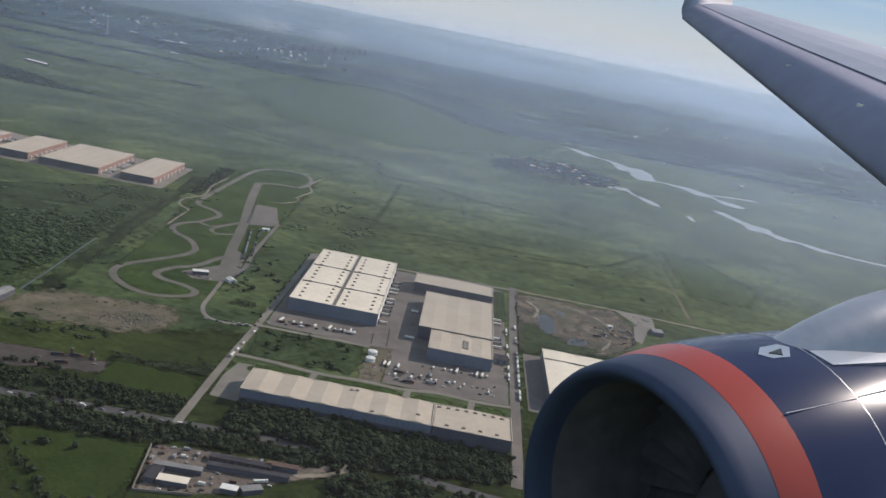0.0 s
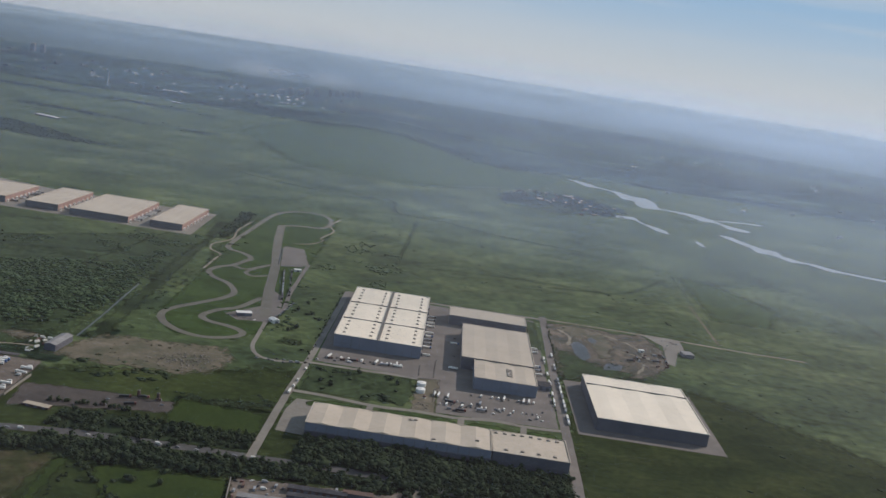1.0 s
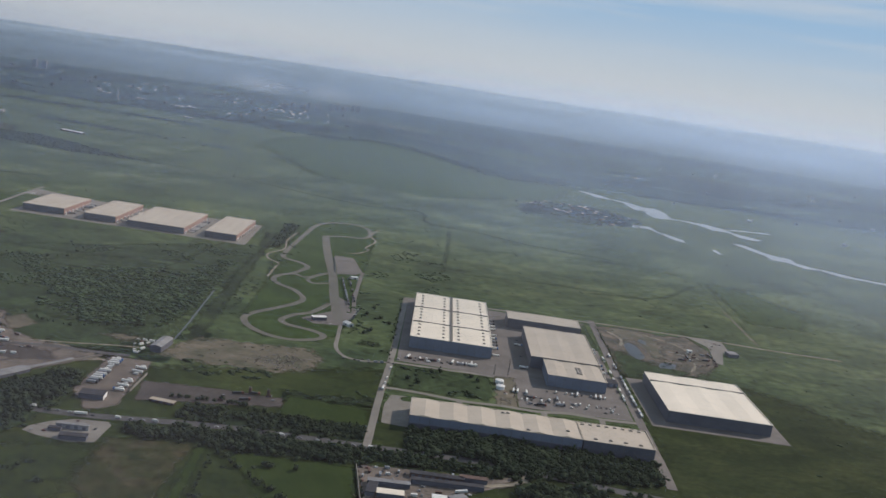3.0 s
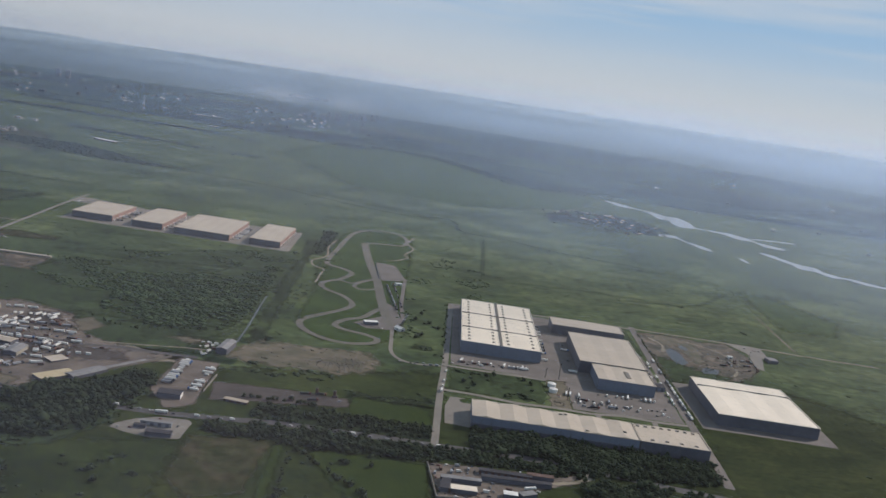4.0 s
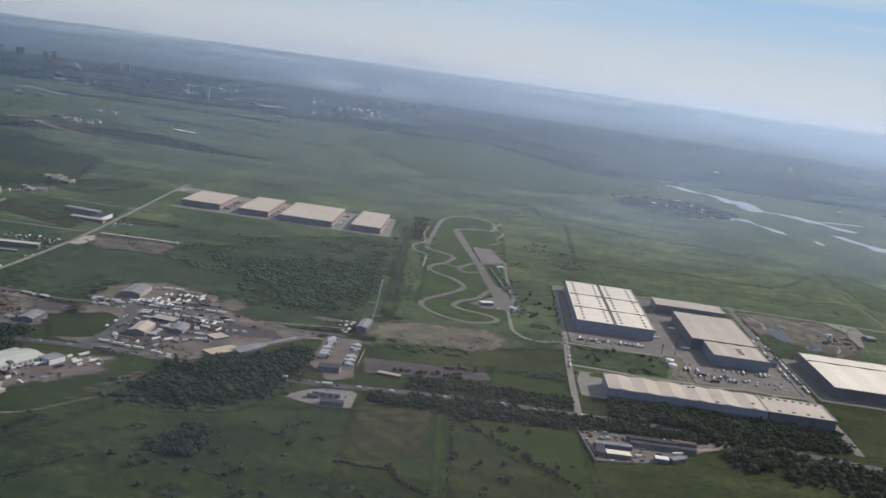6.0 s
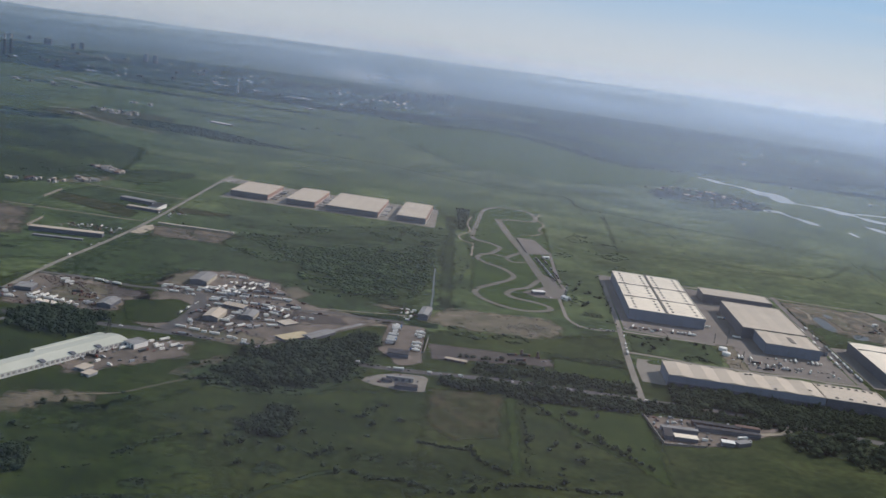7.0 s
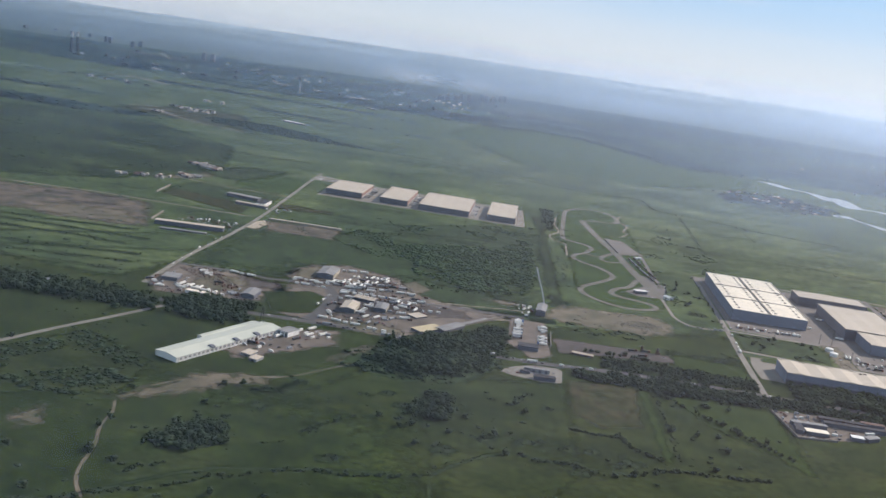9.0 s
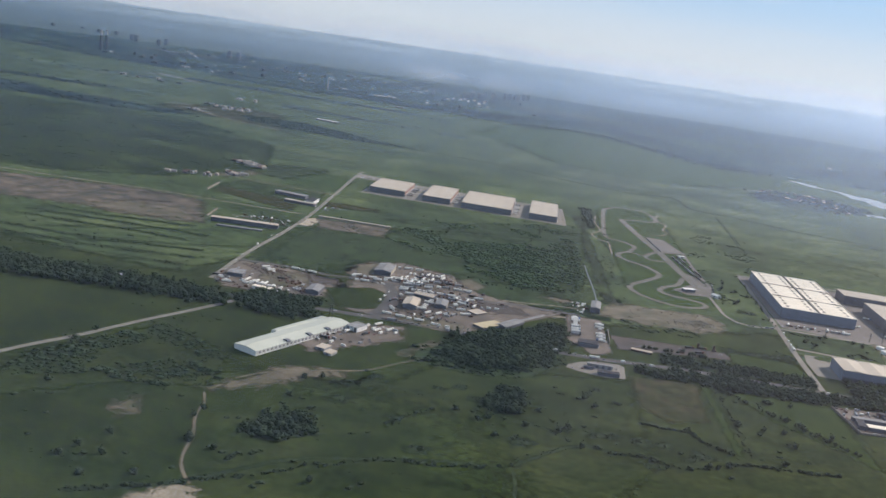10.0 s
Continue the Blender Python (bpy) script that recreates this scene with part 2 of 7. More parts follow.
TRACK = mat("track_asphalt", [(0.099, 0.0927, 0.0765), (0.144, 0.135, 0.1098)], big=15, small=1.5, wear=0.15)
SLAB = mat("pale_tan_slab", [(0.33, 0.28, 0.21), (0.40, 0.34, 0.26)], big=8, small=1, wear=0.15)
MUD = mat("wet_mud", [(0.030, 0.038, 0.028), (0.088, 0.074, 0.052), (0.190, 0.148, 0.108)], big=18, small=2, wear=0.4, bump=0.3, tufts=(6, 0.5, 0.64, 0.5), soft=True)
CONCRETE = mat("dusty_concrete", [(0.1485, 0.135, 0.1152), (0.2205, 0.2025, 0.171)], big=20, small=2, wear=0.15)
YARD = mat("packed_yard", [(0.078, 0.066, 0.054), (0.138, 0.114, 0.092), (0.215, 0.176, 0.140)], big=14, small=1.5, wear=0.35, tufts=(7, 0.5, 0.66, 0.55), soft=True)
# silvery sky reflection is partly painted as a pale base colour
WATER = mat("pale_glare_water", [(0.24, 0.235, 0.215), (0.30, 0.29, 0.265)], big=200, small=40, rough=0.3, spec=0.8, wear=0.1)
DITCH = mat("murky_water", [(0.03, 0.035, 0.035), (0.045, 0.05, 0.05)], big=30, small=4, rough=0.38, spec=0.4)
LEAF = mat("leaves", [(0.0463, 0.0678, 0.0394), (0.0712, 0.0983, 0.0522)], big=14, small=2, island=0.14, wear=0.25, thin=0.46, spec=0.04)
LONE = mat("meadow_bush_leaves", [(0.044, 0.0616, 0.0401), (0.0638, 0.0858, 0.0512)], big=10, small=1.5, island=0.18, wear=0.25, thin=0.42, spec=0.04)
TARMAC = mat("grey_road_tarmac", [(0.062, 0.060, 0.060), (0.090, 0.086, 0.083)], big=14, small=1.5, wear=0.2)
# bluish tone of distant haze is painted into this wood colour
DARKWOOD = mat("haze_blue_dark_wood", [(0.009, 0.023, 0.026), (0.024, 0.045, 0.043), (0.075, 0.110, 0.075)], big=110, small=18, wear=0.5, stretch=(0.4, 1, 1), tufts=(60, 0.45, 0.6, 0.35), soft=True, spec=0.03)
VERGE = mat("bright_verge_grass", [(0.0234, 0.0393, 0.0094), (0.0356, 0.0543, 0.0131)], big=20, small=2, wear=0.3, bump=0.3, soft=True, spec=0.04)
# meadow tone darkened by colour to imitate vignetting over the western grass
VIGNETTE_GRASS = mat("vignette_dark_grass", [(0.0176, 0.0288, 0.0088), (0.0272, 0.041, 0.0117), (0.0403, 0.0541, 0.0161)], big=34, small=3, wear=0.4, bump=0.3, stretch=(0.7, 1, 1), tufts=(11, 0.52, 0.7, 0.62), soft=True, parcels=(120, 40, 0.15), spec=0.04)
DARKLOT_HEAP = mat("dark_dug_earth", [(0.040, 0.034, 0.028), (0.070, 0.058, 0.047)], big=12, small=1.5, wear=0.3)
HEATH = mat("dark_scrubland", [(0.0198, 0.0312, 0.0156), (0.0327, 0.0482, 0.0218), (0.0582, 0.0794, 0.0328)], big=70, small=9, wear=0.45, stretch=(0.6, 1, 1), tufts=(26, 0.47, 0.62, 0.6), soft=True, spec=0.04)
LEAF_B = mat("pale_leaves", [(0.081, 0.1265, 0.0686), (0.1189, 0.1746, 0.0857)], big=24, small=3, island=0.14, wear=0.3, thin=0.5, spec=0.04)
SCRUB = mat("scrub_leaves", [(0.044, 0.066, 0.0363), (0.0638, 0.0902, 0.046)], big=12, small=2, island=0.15, wear=0.3, thin=0.4, spec=0.04)
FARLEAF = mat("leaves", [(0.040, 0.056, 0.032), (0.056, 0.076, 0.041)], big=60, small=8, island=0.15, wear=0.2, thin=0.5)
BARK = mat("bark", [(0.05, 0.04, 0.03), (0.09, 0.075, 0.06)], big=2, small=0.3)
ROOF_W = mat("white_membrane_roof", [(0.70, 0.615, 0.485), (0.79, 0.70, 0.56)], big=25, small=4, rough=0.6, wear=0.05)
ROOF_G = mat("grey_beige_roof", [(0.425, 0.360, 0.280), (0.495, 0.425, 0.332)], big=22, small=3, rough=0.6, wear=0.06)
ROOF_P = mat("pale_green_roof", [(0.44, 0.45, 0.375), (0.52, 0.525, 0.44)], big=14, small=2, rough=0.5, wear=0.06)
ROOF_T = mat("tan_roof", [(0.42, 0.35, 0.22), (0.50, 0.42, 0.27)], big=8, small=1.5, wear=0.12)
ROOF_D = mat("dark_roof", [(0.030, 0.031, 0.036), (0.060, 0.060, 0.066)], big=8, small=1, wear=0.2, spec=0.15)
ROOF_S = mat("steel_sheet_roof", [(0.185, 0.182, 0.178), (0.26, 0.256, 0.25)], big=8, small=1, rough=0.75, wear=0.12, spec=0.2)
RUST = mat("rusty_roof", [(0.090, 0.058, 0.047), (0.135, 0.085, 0.067)], big=8, small=1, wear=0.25)
GUTTER = mat("dark_gutter", [(0.11, 0.10, 0.09), (0.16, 0.15, 0.13)], big=8, small=1)
# blue-grey lowered to the tone of unlit fronts, shade included
WALL_B = mat("blue_grey_shade_panels", [(0.140, 0.165, 0.215), (0.190, 0.215, 0.268)], big=20, small=2, rough=0.5, wear=0.06)
WALL_W = mat("white_panels", [(0.62, 0.62, 0.60), (0.72, 0.72, 0.69)], big=20, small=2, rough=0.5, wear=0.06)
WALL_D = mat("dark_grey_panels", [(0.085, 0.09, 0.11), (0.12, 0.125, 0.145)], big=20, small=2, rough=0.6, wear=0.08)
WALL_O = mat("terracotta_panels", [(0.24, 0.155, 0.128), (0.29, 0.19, 0.157)], big=10, small=1.5, rough=0.6, wear=0.1)
WALL_Y = mat("yellowish_plaster", [(0.25, 0.235, 0.19), (0.33, 0.305, 0.245)], big=8, small=1)
BRICK_R = mat("red_brown_brickwork", [(0.0475, 0.029, 0.0216), (0.07, 0.0425, 0.0306)], big=30, small=5)
BLOCK_W = mat("pale_block_walls", [(0.24, 0.24, 0.23), (0.36, 0.36, 0.34)], big=60, small=10)
BLOCK_G = mat("grey_block_walls", [(0.0303, 0.0303, 0.033), (0.055, 0.055, 0.0578)], big=60, small=10)
VENTM = mat("tan_vent_metal", [(0.24, 0.215, 0.185), (0.31, 0.28, 0.24)], big=6, small=1)
GLASS = mat("dark_glazing", [(0.03, 0.035, 0.045), (0.05, 0.055, 0.065)], big=5, small=1, rough=0.38, spec=0.4)
PAINT_W = mat("white_paint", [(0.60, 0.585, 0.54), (0.76, 0.745, 0.69)], big=6, small=0.6, rough=0.55, wear=0.08)
PAINT_G = mat("grey_paint", [(0.22, 0.23, 0.24), (0.30, 0.31, 0.32)], big=3, small=0.6, rough=0.4)
PAINT_K = mat("dark_paint", [(0.025, 0.027, 0.03), (0.045, 0.047, 0.05)], big=3, small=0.6, rough=0.35)
PAINT_R = mat("faded_red_paint", [(0.17, 0.065, 0.052), (0.23, 0.09, 0.07)], big=3, small=0.6, rough=0.5)
PAINT_B = mat("blue_paint", [(0.07, 0.13, 0.28), (0.10, 0.18, 0.34)], big=3, small=0.6, rough=0.45)
RUBBER = mat("rubber", [(0.02, 0.02, 0.02), (0.035, 0.035, 0.035)], big=1, small=0.2)


def distance_mat():
    """Far land: streaks of wood and field. Its haze is painted as emission, paler with height towards the horizon."""
    m = bpy.data.materials.new("glowing_far_land")
    m.use_nodes = True
    n, l = m.node_tree.nodes, m.node_tree.links
    geo = n.new("ShaderNodeNewGeometry")
    mp = n.new("ShaderNodeMapping")
    mp.inputs["Scale"].default_value = (1 / 700, 1 / 700, 1 / 16)
    l.new(geo.outputs["Position"], mp.inputs["Vector"])
    tex = n.new("ShaderNodeTexNoise")
    tex.inputs["Scale"].default_value, tex.inputs["Detail"].default_value, tex.inputs["Roughness"].default_value = 1.0, 6, 0.68
    l.new(mp.outputs["Vector"], tex.inputs["Vector"])
    streak = n.new("ShaderNodeMapRange")
    for key, value in (("From Min", 0.36), ("From Max", 0.64), ("To Min", 0.52), ("To Max", 1.42)):
        streak.inputs[key].default_value = value
    l.new(tex.outputs["Fac"], streak.inputs["Value"])
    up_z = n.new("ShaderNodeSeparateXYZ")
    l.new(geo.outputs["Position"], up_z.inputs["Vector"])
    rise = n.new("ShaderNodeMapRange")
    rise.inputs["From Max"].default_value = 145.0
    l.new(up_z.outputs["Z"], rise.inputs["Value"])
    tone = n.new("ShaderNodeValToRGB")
    # emission stops carry the painted haze from foot to skyline
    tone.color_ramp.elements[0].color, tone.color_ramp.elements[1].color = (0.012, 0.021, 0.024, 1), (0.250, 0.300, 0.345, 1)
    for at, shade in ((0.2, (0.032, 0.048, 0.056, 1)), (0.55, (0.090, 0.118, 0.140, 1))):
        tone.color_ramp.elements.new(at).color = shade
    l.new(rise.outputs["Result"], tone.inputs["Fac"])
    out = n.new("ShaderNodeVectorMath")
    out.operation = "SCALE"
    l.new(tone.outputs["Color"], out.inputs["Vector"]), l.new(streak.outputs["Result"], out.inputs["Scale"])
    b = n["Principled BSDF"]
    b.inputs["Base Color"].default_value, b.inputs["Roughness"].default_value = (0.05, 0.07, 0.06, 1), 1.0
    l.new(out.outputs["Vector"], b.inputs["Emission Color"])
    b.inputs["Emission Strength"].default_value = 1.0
    return m


FAR = distance_mat()


# ---- building helpers ----
def mesh_ob(name, bm, material, smooth=False):
    bmesh.ops.recalc_face_normals(bm, faces=bm.faces)
    me = bpy.data.meshes.new(name)
    bm.to_mesh(me)
    bm.free()
    if smooth:
        for p in me.polygons:
            p.use_smooth = True
    me.materials.append(material)
    return new(name, me)


def part(name, bm, material, parent, label="", smooth=False):
    ob = mesh_ob(name, bm, material, smooth)
    ob.parent = parent
    return tagged(ob, label)


def box(bm, x0, x1, y0, y1, z0, z1, bevel=0.0):
    vs = [bm.verts.new((x, y, z)) for z in (z0, z1) for x, y in ((x0, y0), (x1, y0), (x1, y1), (x0, y1))]
    fs = [bm.faces.new([vs[i] for i in q]) for q in ((3, 2, 1, 0), (4, 5, 6, 7), (0, 1, 5, 4), (1, 2, 6, 5), (2, 3, 7, 6), (3, 0, 4, 7))]
    if bevel:
        bmesh.ops.bevel(bm, geom=list({e for f in fs for e in f.edges}), offset=bevel, segments=1, affect="EDGES")
    return bm


def boxm(*a, bevel=0.0):
    return box(bmesh.new(), *a, bevel=bevel)


def prism(profile, y0, y1):
    """A closed profile of (x, z) pairs pushed from y0 to y1."""
    bm = bmesh.new()
    a = [bm.verts.new((x, y0, z)) for x, z in profile]
    b = [bm.verts.new((x, y1, z)) for x, z in profile]
    n = len(a)
    bm.faces.new(a), bm.faces.new(b[::-1])
    for i in range(n):
        bm.faces.new((a[i], b[i], b[(i + 1) % n], a[(i + 1) % n]))
    return bm


def empty(name, m, label, category, group="", kind=""):
    ob = new(name)
    ob.matrix_basis = m
    ob.empty_display_size = 0.5
    return tagged(ob, label, category, group, kind)


def smooth_line(pts, step=4.0, closed=False):
    """Catmull-Rom through the given plan points."""
    p = [Vector((*q, 0)) for q in pts]
    p = [p[-1], *p, p[0], p[1]] if closed else [2 * p[0] - p[1], *p, 2 * p[-1] - p[-2]]
    out = []
    for i in range(1, len(p) - 2):
        k = max(1, int((p[i + 1] - p[i]).length / step))
        for j in range(k):
            u = j / k
            out.append(0.5 * (2 * p[i] + (p[i + 1] - p[i - 1]) * u + (2 * p[i - 1] - 5 * p[i] + 4 * p[i + 1] - p[i + 2]) * u * u + (3 * p[i] - p[i - 1] - 3 * p[i + 1] + p[i + 2]) * u ** 3))
    if not closed:
        out.append(p[-2])
    return out


def rimmed(ob, values):
    """Stores how near each vertex lies to the rim: 0 well inside, 1 outside."""
    ob.data.attributes.new("rim", "FLOAT", "POINT").data.foreach_set("value", np.ascontiguousarray(values, np.float32))


def ribbon(name, pts, width, material, z, label, category, ragged=0.0, step=4.0, kind="structure", wave=0.11):
    line = smooth_line(pts, step)
    soft = "soft" in material
    across = (-1.7, -0.75, 0.0, 0.75, 1.7) if soft else (-1.0, 1.0)
    rim = (1.0, 0.42, 0.0, 0.42, 1.0)
    bm = bmesh.new()
    rows, rims = [], []
    for i, p in enumerate(line):
        d = (line[min(i + 1, len(line) - 1)] - line[max(i - 1, 0)]).normalized()
        s = Vector((-d.y, d.x, 0))
        a = width / 2 * (1 + ragged * noise.noise(p * wave))
        b = width / 2 * (1 + ragged * noise.noise(p * wave + Vector((40, 7, 3))))
        rows.append([bm.verts.new(p + s * (k * (a if k > 0 else b)) + Vector((0, 0, z))) for k in across])
        rims += [1.0] * 5 if soft and i in (0, len(line) - 1) else rim
    for q, r in zip(rows, rows[1:]):
        for k in range(len(across) - 1):
            bm.faces.new((q[k + 1], q[k], r[k], r[k + 1]))
    ob = mesh_ob(name, bm, material)
    if soft:
        rimmed(ob, rims)
    return tagged(ob, label, category, "", kind)


LAID = []


def depth_in(x, y, pts):
    """How far the plan points lie inside an outline, negative outside."""
    near, odd = np.full(x.shape, 1e9), np.zeros(x.shape, bool)
    for (x0, y0), (x1, y1) in zip(pts, [*pts[1:], pts[0]]):
        dx, dy = x1 - x0, y1 - y0
        u = np.clip(((x - x0) * dx + (y - y0) * dy) / (dx * dx + dy * dy + 1e-9), 0, 1)
        near = np.minimum(near, np.hypot(x - x0 - u * dx, y - y0 - u * dy))
        if y0 != y1:
            odd ^= ((y0 > y) != (y1 > y)) & (x < dx * (y - y0) / dy + x0)
    return np.where(odd, near, -near)


def patch(name, pts, material, z, label, category, ragged=0.0, step=5.0, wave=0.03):
    """A flat piece of ground with an uneven edge; each lies a hair above the one before. Natural ground thins out at its rim."""
    LAID.append(name)
    z += 0.0008 * (len(LAID) % 5)
    if "soft" in material:
        xs, ys = [p[0] for p in pts], [p[1] for p in pts]
        fade = max(3.0, 1.6 * ragged)
        cell = max(fade * 0.4, max(max(xs) - min(xs), max(ys) - min(ys)) / 150)
        gx, gy = np.arange(min(xs) - fade, max(xs) + fade + cell, cell), np.arange(min(ys) - fade, max(ys) + fade + cell, cell)
        x, y = (a.ravel() for a in np.meshgrid(gx, gy))
        rim = np.clip(0.5 - depth_in(x, y, pts) / fade / 2, 0, 1)
        n = len(gx)
        a = (np.arange(len(gy) - 1)[:, None] * n + np.arange(n - 1)[None, :]).ravel()
        quads = np.stack([a, a + 1, a + n + 1, a + n], 1)
        quads = quads[(rim[quads] < 1).any(1)]
        used, quads = np.unique(quads, return_inverse=True)
        quads = quads.reshape(-1, 4)
        me = bpy.data.meshes.new(name)
        me.from_pydata(np.stack([x[used], y[used], np.full(len(used), z)], 1).tolist(), [], quads.tolist())
        me.materials.append(material)
        ob = new(name, me)
        rimmed(ob, rim[used])
        return tagged(ob, label, category, "", "structure")
    out = []
    for a, b in zip(pts, [*pts[1:], pts[0]]):
        a, b = Vector((*a, 0)), Vector((*b, 0))
        k = max(1, int((b - a).length / step))
        side = Vector((a.y - b.y, b.x - a.x, 0)).normalized()
        out += [a.lerp(b, j / k) + side * (ragged * (noise.noise(a.lerp(b, j / k) * 0.15) + 1.2 * noise.noise(a.lerp(b, j / k) * wave))) for j in range(k)]
    bm = bmesh.new()
    bm.faces.new([bm.verts.new((p.x, p.y, z)) for p in out])
    bmesh.ops.triangulate(bm, faces=bm.faces[:])
    ob = mesh_ob(name, bm, material)
    return tagged(ob, label, category, "", "structure")


def inside(x, y, poly):
    hit = False
    for (x0, y0), (x1, y1) in zip(poly, [*poly[1:], poly[0]]):
        if (y0 > y) != (y1 > y) and x < (x1 - x0) * (y - y0) / (y1 - y0) + x0:
            hit = not hit
    return hit


# ---- trees: crowns of many small leaf clumps ----
OCTA = np.array([(1, 0, 0), (-1, 0, 0), (0, 1, 0), (0, -1, 0), (0, 0, 1), (0, 0, -1)], float)
OCTA_F = np.array([(0, 2, 4), (2, 1, 4), (1, 3, 4), (3, 0, 4), (2, 0, 5), (1, 2, 5), (3, 1, 5), (0, 3, 5)])
rng = np.random.default_rng(7)


def ball(detail):
    bm = bmesh.new()
    bmesh.ops.create_icosphere(bm, subdivisions=detail, radius=1.0)
    v = np.array([p.co[:] for p in bm.verts])
    f = np.array([[p.index for p in q.verts] for q in bm.faces])
    bm.free()
    return v, f


BALLS = {1: ball(1), 2: ball(2)}


def crown(clumps, tall, sprigs, detail=1):
    """Vertices and triangles of one crown: a leafy core with uneven limbs of leaf clumps and loose sprigs round it, z 0.15 to 1."""
    bv, bf = BALLS[detail]
    off = rng.uniform(0, 50, 3)
    lump = np.array([1 + 0.9 * noise.noise(Vector(p * 1.9 + off)) for p in bv])[:, None]
    v, f = [bv * lump * np.array([0.34 / tall, 0.34 / tall, 0.34]) + rng.normal(0, 0.02, bv.shape) + np.array([0, 0, 0.48])], [bf]
    lean = rng.normal(0, 0.1, 2)
    for _ in range(clumps):
        d = rng.normal(size=3)
        d /= np.linalg.norm(d)
        c = d * rng.uniform(0.55, 1.2)
        c = np.array([(c[0] * 0.40 + lean[0]) / tall, (c[1] * 0.40 + lean[1]) / tall, 0.52 + c[2] * 0.36])
        s = rng.uniform(0.08, 0.22) * np.array([1 / tall ** 0.5, 1 / tall ** 0.5, 0.75])
        f.append(OCTA_F + sum(len(a) for a in v))
        v.append(OCTA * s * rng.uniform(0.5, 1.4, (6, 1)) + rng.normal(0, 0.025, (6, 3)) + c)
    for _ in range(sprigs):
        d = rng.normal(size=3)
        d /= np.linalg.norm(d)
        c = np.array([d[0] * 0.55 / tall, d[1] * 0.55 / tall, 0.56 + d[2] * 0.44])
        f.append(np.array([(0, 1, 2)]) + sum(len(a) for a in v))
        v.append(c + rng.normal(0, 0.07, (3, 3)))
    return np.concatenate(v), np.concatenate(f)


CROWNS = [crown(13, 1.1, 8) for _ in range(12)] + [crown(11, 1.7, 8) for _ in range(5)]
BUSHES = [crown(6, 0.75, 4) for _ in range(10)]
FARS = [crown(2, 0.7, 2) for _ in range(8)]


def raw_mesh(name, v, f):
    me = bpy.data.meshes.new(name)
    me.vertices.add(len(v)), me.loops.add(len(f) * 3), me.polygons.add(len(f))
    me.vertices.foreach_set("co", np.ascontiguousarray(v, np.float32).ravel())
    me.loops.foreach_set("vertex_index", np.ascontiguousarray(f, np.int32).ravel())
    me.polygons.foreach_set("loop_start", np.arange(0, len(f) * 3, 3, dtype=np.int32))
    me.polygons.foreach_set("use_smooth", np.ones(len(f), bool))
    me.update(calc_edges=True)
    return me


def plant(name, spots, kinds, material, label, category="trees", kind="stuff"):
    """One object of many plants: spots are (x, y, height, spread)."""
    vs, fs, n = [], [], 0
    for x, y, h, w in spots:
        v, f = kinds[rng.integers(len(kinds))]
        a = rng.uniform(0, 6.28)
        c, s = math.cos(a) * w, math.sin(a) * w
        vs.append(np.stack([x + v[:, 0] * c - v[:, 1] * s, y + v[:, 0] * s + v[:, 1] * c, v[:, 2] * h - 0.12 * h], 1))
        fs.append(f + n)
        n += len(v)
    me = raw_mesh(name, np.concatenate(vs), np.concatenate(fs))
    me.materials.append(material)
    return tagged(new(name, me), label, category, "", kind)


def fill(poly, spacing, h0, h1, spread=1.0, gaps=0.0):
    """Spots spread over a plan outline; gaps: the share left open in patches."""
    xs, ys = [p[0] for p in poly], [p[1] for p in poly]
    out = []
    y = min(ys)
    while y < max(ys):
        x = min(xs)
        while x < max(xs):
            px, py = x + rng.uniform(-0.7, 0.7) * spacing, y + rng.uniform(-0.7, 0.7) * spacing
            if inside(px + rng.normal(0, 1.3) * spacing, py + rng.normal(0, 1.3) * spacing, poly) and noise.noise(Vector((px * 0.03, py * 0.03, 5))) * 0.5 + 0.5 > gaps:
                h = rng.uniform(h0, h1) * (1 + 0.45 * noise.noise(Vector((px * 0.05, py * 0.05, 9))))
                out.append((px, py, h, h * spread * rng.uniform(0.65, 1.5)))
            x += spacing
        y += spacing
    return out


def along(pts, spacing, width, h0, h1, spread=1.0, gaps=0.0):
    """Spots along a plan line."""
    out = []
    for p in smooth_line(pts, spacing):
        px, py = p.x + rng.uniform(-0.5, 0.5) * width, p.y + rng.uniform(-0.5, 0.5) * width
        if rng.uniform() > gaps:
            h = rng.uniform(h0, h1)
            out.append((px, py, h, h * spread * rng.uniform(0.8, 1.3)))
    return out


def woodland(poly, spacing, h0, h1, spread, gaps, material, label, floor=None):
    """A wood: its trees, and the dark undergrowth that they stand in."""
    low = h1 < 3.2
    k = 0.74 if spacing < 6 else 0.9
    plant("woodland", fill(poly, spacing * k, h0 * 0.42, h1 * (0.86 if low else 0.74), spread * (1.5 if low else 1.25), gaps), BUSHES if low else CROWNS, material, label)
    patch("undergrowth", poly, floor or (ROUGH if material is LEAF_B else UNDER), 0.0515 + 0.0017 * (len(LAID) % 4), "shaded undergrowth of a wood", "undergrowth", spacing * 0.8, 3)


# ---- the large structure: ground, distance, haze ----
CX, CY = -150.0, -100.0
bm = bmesh.new()
rings = [0, 150, 300, 450, 600, 750, 900, 1100, 1300, 1550, 1850, 2200, 2600, 3100, 3700, 4300]
prev = None
for r in rings:
    cur = [bm.verts.new((CX + r * math.cos(i * math.pi / 48), CY + r * math.sin(i * math.pi / 48), 0)) for i in range(96)] if r else [bm.verts.new((CX, CY, 0))]
    if prev:
        for i in range(96):
            q = (prev[i % len(prev)], cur[i], cur[(i + 1) % 96], prev[(i + 1) % len(prev)])
            bm.faces.new(q if len(prev) > 1 else q[:3])
    prev = cur
